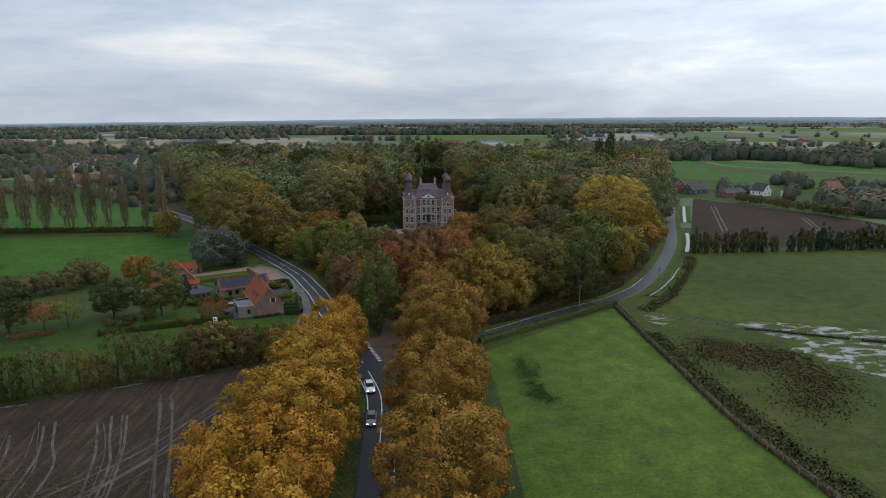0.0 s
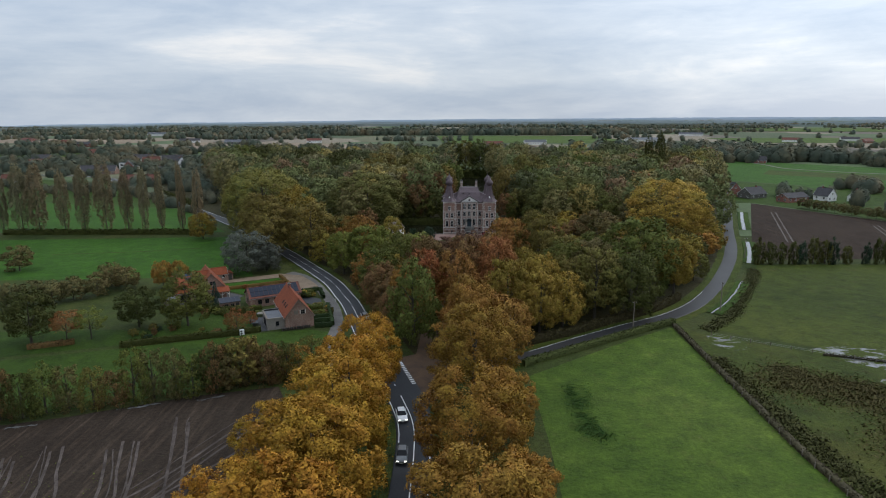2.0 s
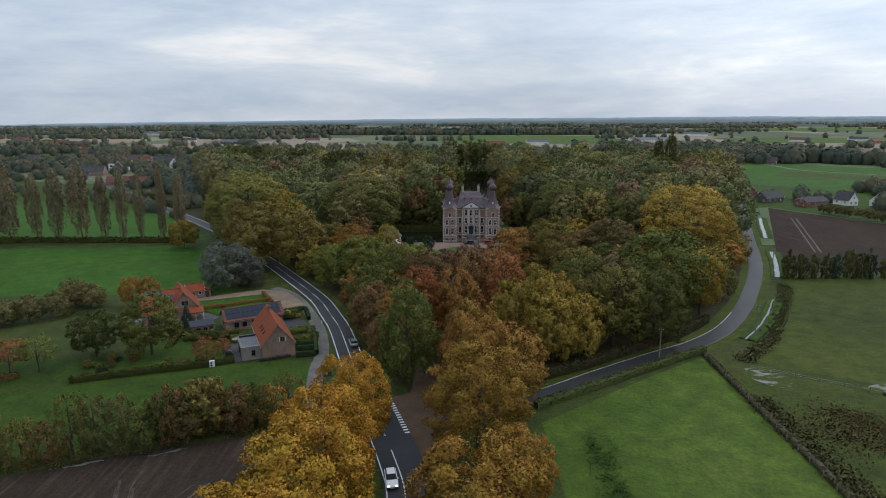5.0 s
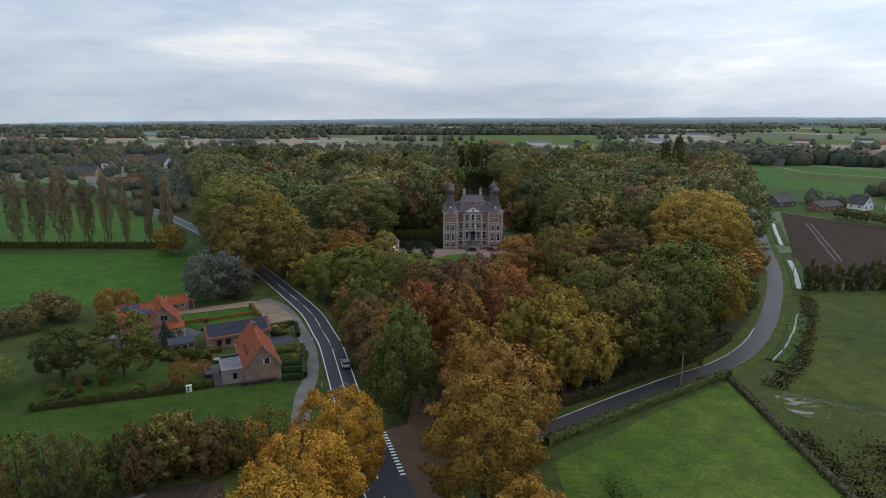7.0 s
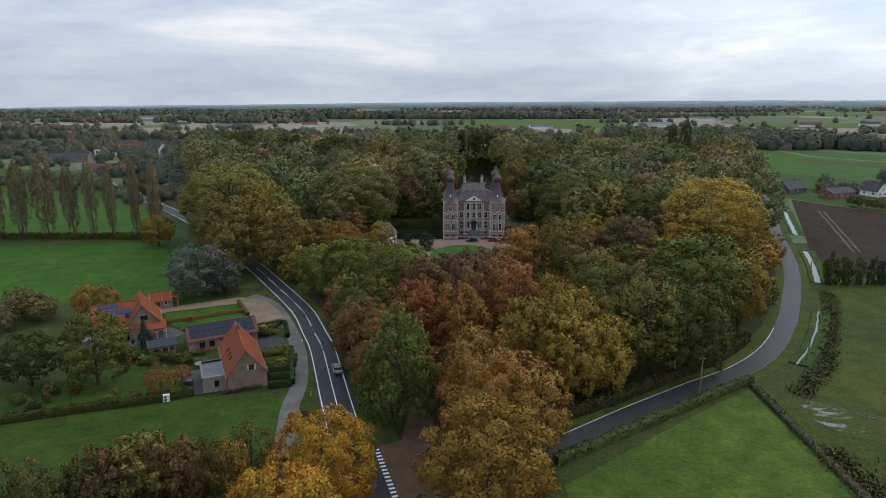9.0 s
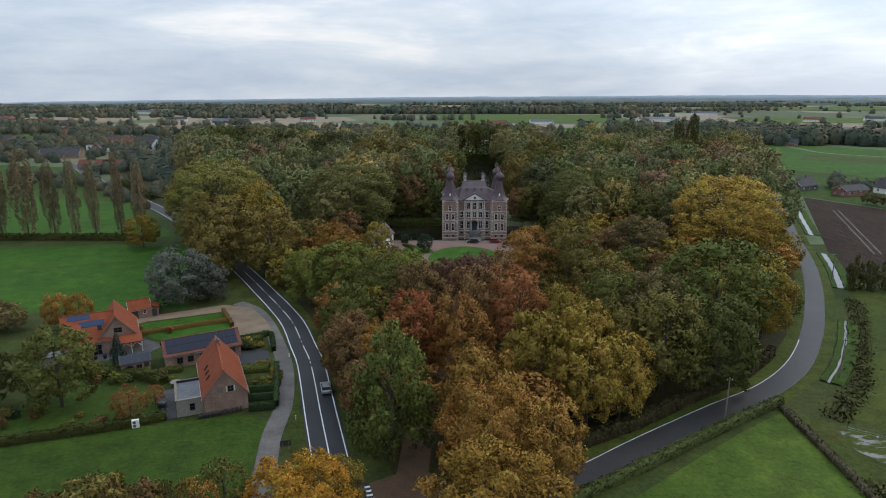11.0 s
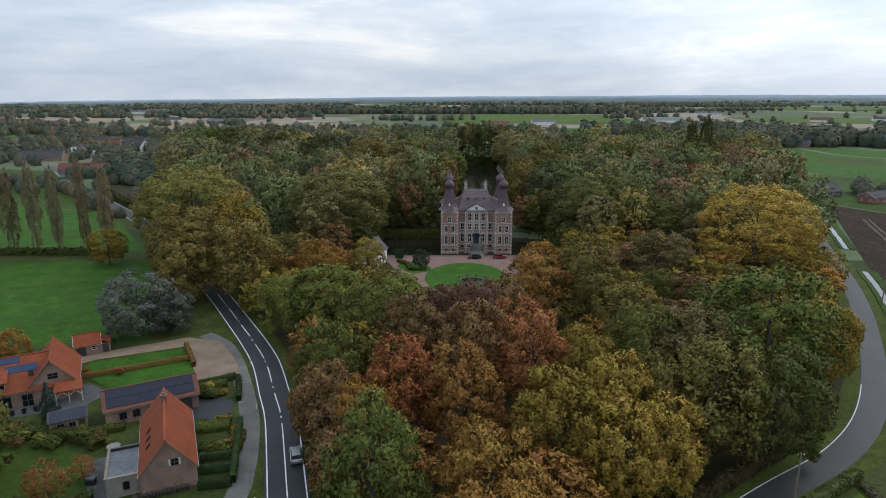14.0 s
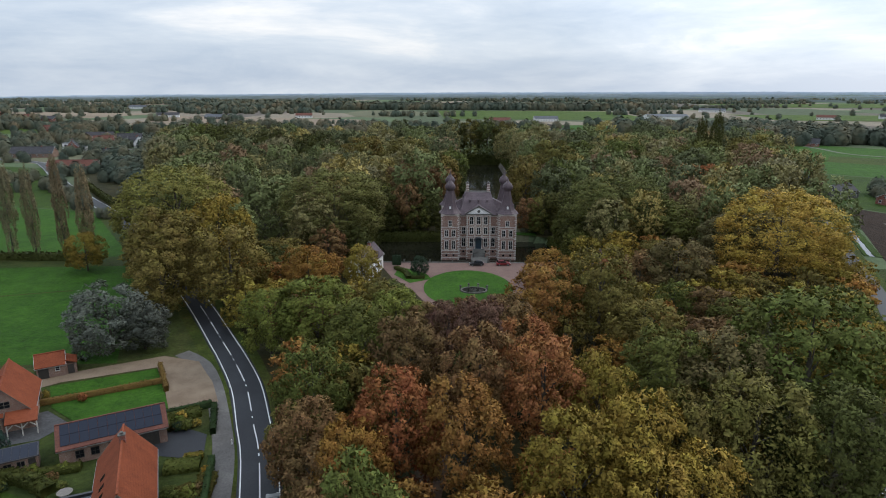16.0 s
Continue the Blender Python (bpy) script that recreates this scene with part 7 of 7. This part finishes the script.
coach_house()
small_house(47.5, 264, 15, 5.5, 8, 2.8, 6, "redbrick", "slate", "small lodge with slate roof and brick chimney", True, "lodge")
hedge([(-15.4, 277), (-12.8, 277)], 1.8, 3.0, "yew", "block of clipped dark yew", 0.16)
hedge([(-14, 272), (-11, 268), (-9.5, 262)], 1.6, 1.0, "green", "low shrubs beside the coach house", 0.18, 26, "garden_border")
hedge([(-9, 262.4), (-5, 262.8)], 1.4, 0.8, "dark", "low dark shrubs round the yew", 0.16, 26, "garden_border")
hedge([(-24.4, 316.4), (-12, 316.6), (3.4, 316.8)], 3.0, 3.6, "dark", "dark shrubs hanging over the moat's bank", 0.3, 18, "bank_shrubs", -2.4)
hedge([(-24.2, 281), (-24.4, 298), (-24.2, 314)], 2.6, 3.4, "dark", "dark shrubs hanging over the moat's bank", 0.3, 18, "bank_shrubs", -2.4)
hedge([(39.2, 282), (39.4, 298), (38.6, 311)], 2.6, 3.4, "green", "dark shrubs hanging over the moat's bank", 0.3, 18, "bank_shrubs", -2.4)
hedge([(8, 546), (24, 547), (46, 546)], 4.0, 7.0, "dark", "dark shrubs hanging over the pond's end", 0.4, 12, "bank_shrubs", -2.4)
hedge([(40.4, 388), (41, 420), (40.6, 460), (41.2, 500), (40.6, 545)], 4.0, 5.5, "green", "dark shrubs hanging over the pond's bank", 0.4, 10, "bank_shrubs", -2.4)
hedge([(9.4, 398), (10, 440), (9.2, 490), (9.8, 545)], 4.0, 5.5, "dark", "dark shrubs hanging over the pond's bank", 0.4, 10, "bank_shrubs", -2.4)
hedge([(35, 277.6), (45, 277.8)], 1.0, 0.7, "bramble", "low growth along the moat wall", 0.18, 26, "garden_border")


def fountain():
    ob = thing("fountain_basin", "dark oval basin with stone rim in the lawn", "basin", pose(8.6, 251.5, 0.14))
    n = 28
    b = Build()
    for i in range(n):
        a = 2 * math.pi * i / n
        for k, z in ((1.0, 0.0), (1.0, 0.35), (0.9, 0.35), (0.9, 0.1)):
            b.v.append((3.6 * k * math.cos(a), 2.6 * k * math.sin(a), z))
    for i in range(n):
        for j in range(3):
            b.f.append((i * 4 + j, ((i + 1) % n) * 4 + j, ((i + 1) % n) * 4 + j + 1, i * 4 + j + 1))
    part("rim", b, M["darkstone"], ob)
    part("basin_water", Build().add([(x, y, 0.16) for x, y in oval(0, 0, 3.3, 2.38, n)], [tuple(range(n))]), M["water"], ob)
    for a in (20, 70, 110, 160):
        x, y = 3.8 * math.cos(radians(a)), 2.8 * math.sin(radians(a))
        part("pedestal", Build().box(x - 0.2, y - 0.2, 0, x + 0.2, y + 0.2, 0.7).lathe([(0.12, 0.7), (0.28, 0.95), (0.32, 1.25), (0.1, 1.3)], x, y, 8), M["darkstone"], ob)


fountain()


# ---- cars, poles and small things ----
def car(x, y, turn, paint, label, z=0.12, lights=False):
    """A hatchback, nose towards +y."""
    ob = thing("car", label, "car", pose(x, y, z, 0, 0, turn))
    side = [(-2.15, 0.35), (-2.2, 0.75), (-2.05, 0.98), (1.0, 0.98), (1.9, 0.82), (2.12, 0.62), (2.15, 0.32)]
    b = Build()
    for sx, k in ((-0.88, 1), (-0.8, 1), (0.8, 1), (0.88, 1)):
        b.v.extend([(sx, yy * (1 if abs(sx) < 0.85 else 0.985), zz if abs(sx) < 0.85 else zz * 0.97 + 0.01) for yy, zz in side])
    n = len(side)
    for s in range(3):
        b.f.extend([(s * n + i, s * n + (i + 1) % n, (s + 1) * n + (i + 1) % n, (s + 1) * n + i) for i in range(n)])
    b.f += [tuple(range(n - 1, -1, -1)), tuple(3 * n + i for i in range(n))]
    part("body", b, M[paint], ob)
    cab = [(-1.95, 0.95), (-1.6, 1.42), (0.1, 1.46), (0.95, 0.97)]
    b = Build()
    for sx in (-1, 1):
        b.v.extend([(sx * (0.8 if zz < 1 else 0.64), yy, zz) for yy, zz in cab])
    b.f += [(0, 1, 2, 3), (7, 6, 5, 4)] + [(i, i + 4, (i + 1) % 4 + 4, (i + 1) % 4) for i in range(4)]
    part("cabin_glass", b, M["glass"], ob, "dark car windows")
    part("roof", Build().add([(-0.63, -1.62, 1.425), (0.63, -1.62, 1.425), (0.63, 0.12, 1.465), (-0.63, 0.12, 1.465), (-0.6, -1.5, 1.5), (0.6, -1.5, 1.5), (0.6, 0.0, 1.53), (-0.6, 0.0, 1.53)],
                             [(4, 5, 6, 7), (0, 1, 5, 4), (1, 2, 6, 5), (2, 3, 7, 6), (3, 0, 4, 7)]), M[paint], ob)
    for sx in (-1, 1):
        for yy in (-1.35, 1.3):
            t = part("wheel", moved(Build().lathe([(0.2, -0.1), (0.32, -0.1), (0.32, 0.1), (0.2, 0.1)], 0, 0, 16), pose(sx * 0.8, yy, 0.32, 0, 90)), M["rubber"], ob, "black tyre")
            part("rim", moved(Build().lathe([(0.2, -0.11), (0.2, 0.11), (0.05, 0.12)], 0, 0, 12), pose(sx * 0.8, yy, 0.32, 0, 90)), M["silver"], t)
        part("headlight", Build().box(sx * 0.62 - 0.17, 2.02, 0.58, sx * 0.62 + 0.17, 2.14, 0.72), M["headlight" if lights else "white"], ob)
        part("tail_light", Build().box(sx * 0.66 - 0.14, -2.21, 0.7, sx * 0.66 + 0.14, -2.1, 0.86), M["red"], ob)
        part("mirror", Build().box(sx * 0.96 - 0.08, 0.62, 0.95, sx * 0.96 + 0.08, 0.76, 1.08), M[paint], ob)
    part("bumper", Build().box(-0.84, 2.05, 0.3, 0.84, 2.2, 0.48), M["rubber"], ob)
    part("number_plate", Build().box(-0.26, 2.2, 0.36, 0.26, 2.215, 0.46), M["white"], ob, "blank white plate")
    return ob


car(-6.3, 91, 181, "darkgrey", "grey car with headlights on, on the road", lights=True)
car(-7.3, 104.5, 190, "carwhite", "white car near the junction", lights=True)
car(-21.1, 161.2, 16, "silver", "silver car driving away along the road")
car(10.4, 276.2, 92, "black", "black car parked before the castle", 0.09)
car(18.6, 276.6, -86, "red", "red car parked before the castle", 0.09)


def pole(x, y, h, label, lamp=False):
    ob = thing("utility_pole", label, "pole", pose(x, y, 0))
    part("mast", Build().lathe([(0.15, -0.3), (0.13, h * 0.5), (0.09, h)], 0, 0, 10), M["timber"], ob)
    part("crossarm", Build().box(-0.5, -0.06, h - 0.5, 0.5, 0.06, h - 0.4), M["darkwood"], ob)
    for sx in (-0.42, 0.42):
        part("insulator", Build().lathe([(0.04, h - 0.4), (0.06, h - 0.3), (0.03, h - 0.22)], sx, 0, 8), M["white"], ob)


pole(47.6, 150.6, 8.0, "grey wooden pole beside the lane")
pole(76.2, 166.6, 8.5, "grey wooden pole at the bend of the lane")
pole(112.5, 231, 8, "grey wooden pole beside the ditch")


def meadow_fence():
    ob = thing("wire_fence", "old wooden posts of a wire fence in the flooded meadow", "fence")
    rng = random.Random(9)
    pts = []
    for i in range(16):
        t = i / 15
        x, y = 66 + 55 * t, 147.5 - 24 * t - 4 * math.sin(t * 3.1)
        pts.append((x, y))
        part("post", moved(Build().box(-0.07, -0.07, -0.3, 0.07, 0.07, rng.uniform(0.9, 1.2)), pose(x, y, 0, rng.uniform(-6, 6), rng.uniform(-6, 6), rng.uniform(0, 90))), M["timber"], ob)
    for z in (0.5, 0.85):
        for a, c in zip(pts, pts[1:]):
            part("wire", Build().beam((*a, z), (*c, z), 0.02), M["metal"], ob)
    ob = thing("field_fence", "line of wooden posts along the pasture", "fence")
    for i in range(26):
        t = i / 25
        x = np.interp(t, [0, 0.45, 0.75, 1], [59.2, 58.3, 58.1, 61])
        part("post", moved(Build().box(-0.06, -0.06, -0.2, 0.06, 0.06, 1.15), pose(float(x) - 0.4, 153 - 90 * t, 0, rng.uniform(-5, 5), rng.uniform(-5, 5))), M["timber"], ob)


meadow_fence()


def garden_things():
    ob = thing("heat_pump", "white heat pump unit on the lawn's edge", "heat pump", pose(-49.8, 147.9, 0, 0, 0, 22))
    part("casing", Build().box(-0.55, -0.25, 0.12, 0.55, 0.25, 1.5), M["white"], ob)
    for z in (0.5, 1.1):
        part("fan_grille", moved(Build().lathe([(0.26, 0), (0.26, 0.03), (0.05, 0.05)], 0, 0, 16), pose(-0.15, -0.25, z, 90)), M["darkstone"], ob)
    for x in (-0.4, 0.4):
        part("foot", Build().box(x - 0.08, -0.25, 0, x + 0.08, 0.25, 0.12), M["rubber"], ob)
    ob = thing("garden_table", "round pale garden table on the terrace", "table", pose(-49.6, 163.2, 0.07))
    part("tabletop", Build().lathe([(0.95, 0.7), (1.0, 0.73), (0.95, 0.76)], 0, 0, 24), M["render_beige"], ob)
    for a in range(4):
        part("leg", Build().beam((0.2 * math.cos(a * 1.57), 0.2 * math.sin(a * 1.57), 0.7), (0.6 * math.cos(a * 1.57), 0.6 * math.sin(a * 1.57), 0), 0.07), M["timber"], ob)
    ob = thing("barbecue", "dark kettle barbecue with grey cover on the terrace", "barbecue", pose(-48.4, 154.6, 0.07))
    part("cover", Build().box(-0.7, -0.4, 0.75, 0.7, 0.4, 1.05), M["flatroof"], ob)
    part("cabinet", Build().box(-0.66, -0.36, 0.1, 0.66, 0.36, 0.75), M["black"], ob)
    for sx in (-0.55, 0.55):
        part("wheel", moved(Build().lathe([(0.1, -0.04), (0.1, 0.04)], 0, 0, 10), pose(sx, -0.3, 0.1, 0, 90)), M["rubber"], ob)
    for i in range(3):
        ob = thing("planter", "black planter beside the villa terrace", "planter", pose(-72.2 + i * 1.5, 173.6 + i * 0.8, 0.06), "terrace planters")
        part("pot", Build().lathe([(0.3, 0), (0.42, 0.75), (0.36, 0.75), (0.34, 0.6)], 0, 0, 12), M["black"], ob)
        part("soil", Build().lathe([(0.34, 0.55), (0.34, 0.6)], 0, 0, 12), M["leafmould"], ob)
    ob = thing("road_sign", "brown-backed sign beside the service path", "sign", pose(-23.6, 141.5, 0, 0, 0, 15))
    for sx in (-0.5, 0.5):
        part("post", Build().box(sx - 0.04, -0.04, -0.2, sx + 0.04, 0.04, 1.5), M["timber"], ob)
    part("board", Build().box(-0.8, -0.03, 0.7, 0.8, 0.03, 1.7), M["darkwood"], ob)
    for x, y in ((-31.5, 176.2), (-24.2, 150.6), (-38.2, 195)):
        ob = thing("marker_post", "small white marker post beside the road", "post", pose(x, y, 0))
        part("body", Build().box(-0.07, -0.07, -0.1, 0.07, 0.07, 0.9), M["white"], ob)
        part("reflector", Build().box(-0.05, -0.08, 0.65, 0.05, -0.07, 0.8), M["red"], ob)
    for x, y, kind in ((-42.2, 183.6, "sun"), (-39, 181.4, "yellow"), (-32.5, 168.5, "gold"), (-57.5, 168.4, "lime"), (-53.5, 169.4, "lime"), (-63.5, 167.5, "sun"), (-69, 190, "yellow"), (-62, 189.5, "rust")):
        tree(x, y, WHO.uniform(1.2, 1.8), WHO.uniform(0.7, 1.0), kind, "small", "shrub", 0.02, "", "in the garden")
    rng = random.Random(17)
    beds = [(-34.2, 163.2, 2.2, 5), (-42.5, 181.5, 2.6, 6), (-54, 166.4, 3.0, 6), (-62, 165, 4.0, 7), (-71, 167.5, 4.0, 6), (-57, 150.5, 5.0, 5), (-75, 147, 4.5, 5), (-70.5, 152.5, 3.5, 5)]
    for cx, cy, spread, n in beds:
        for _ in range(n):
            kind = rng.choice(["green", "dark", "olive", "lime", "green", "brown", "yew"])
            tree(cx + rng.uniform(-spread, spread), cy + rng.uniform(-0.5, 0.5) * spread, rng.uniform(0.9, 2.2), rng.uniform(0.7, 1.3), kind, "small", "shrub", 0.0, "", "in the garden bed")


garden_things()
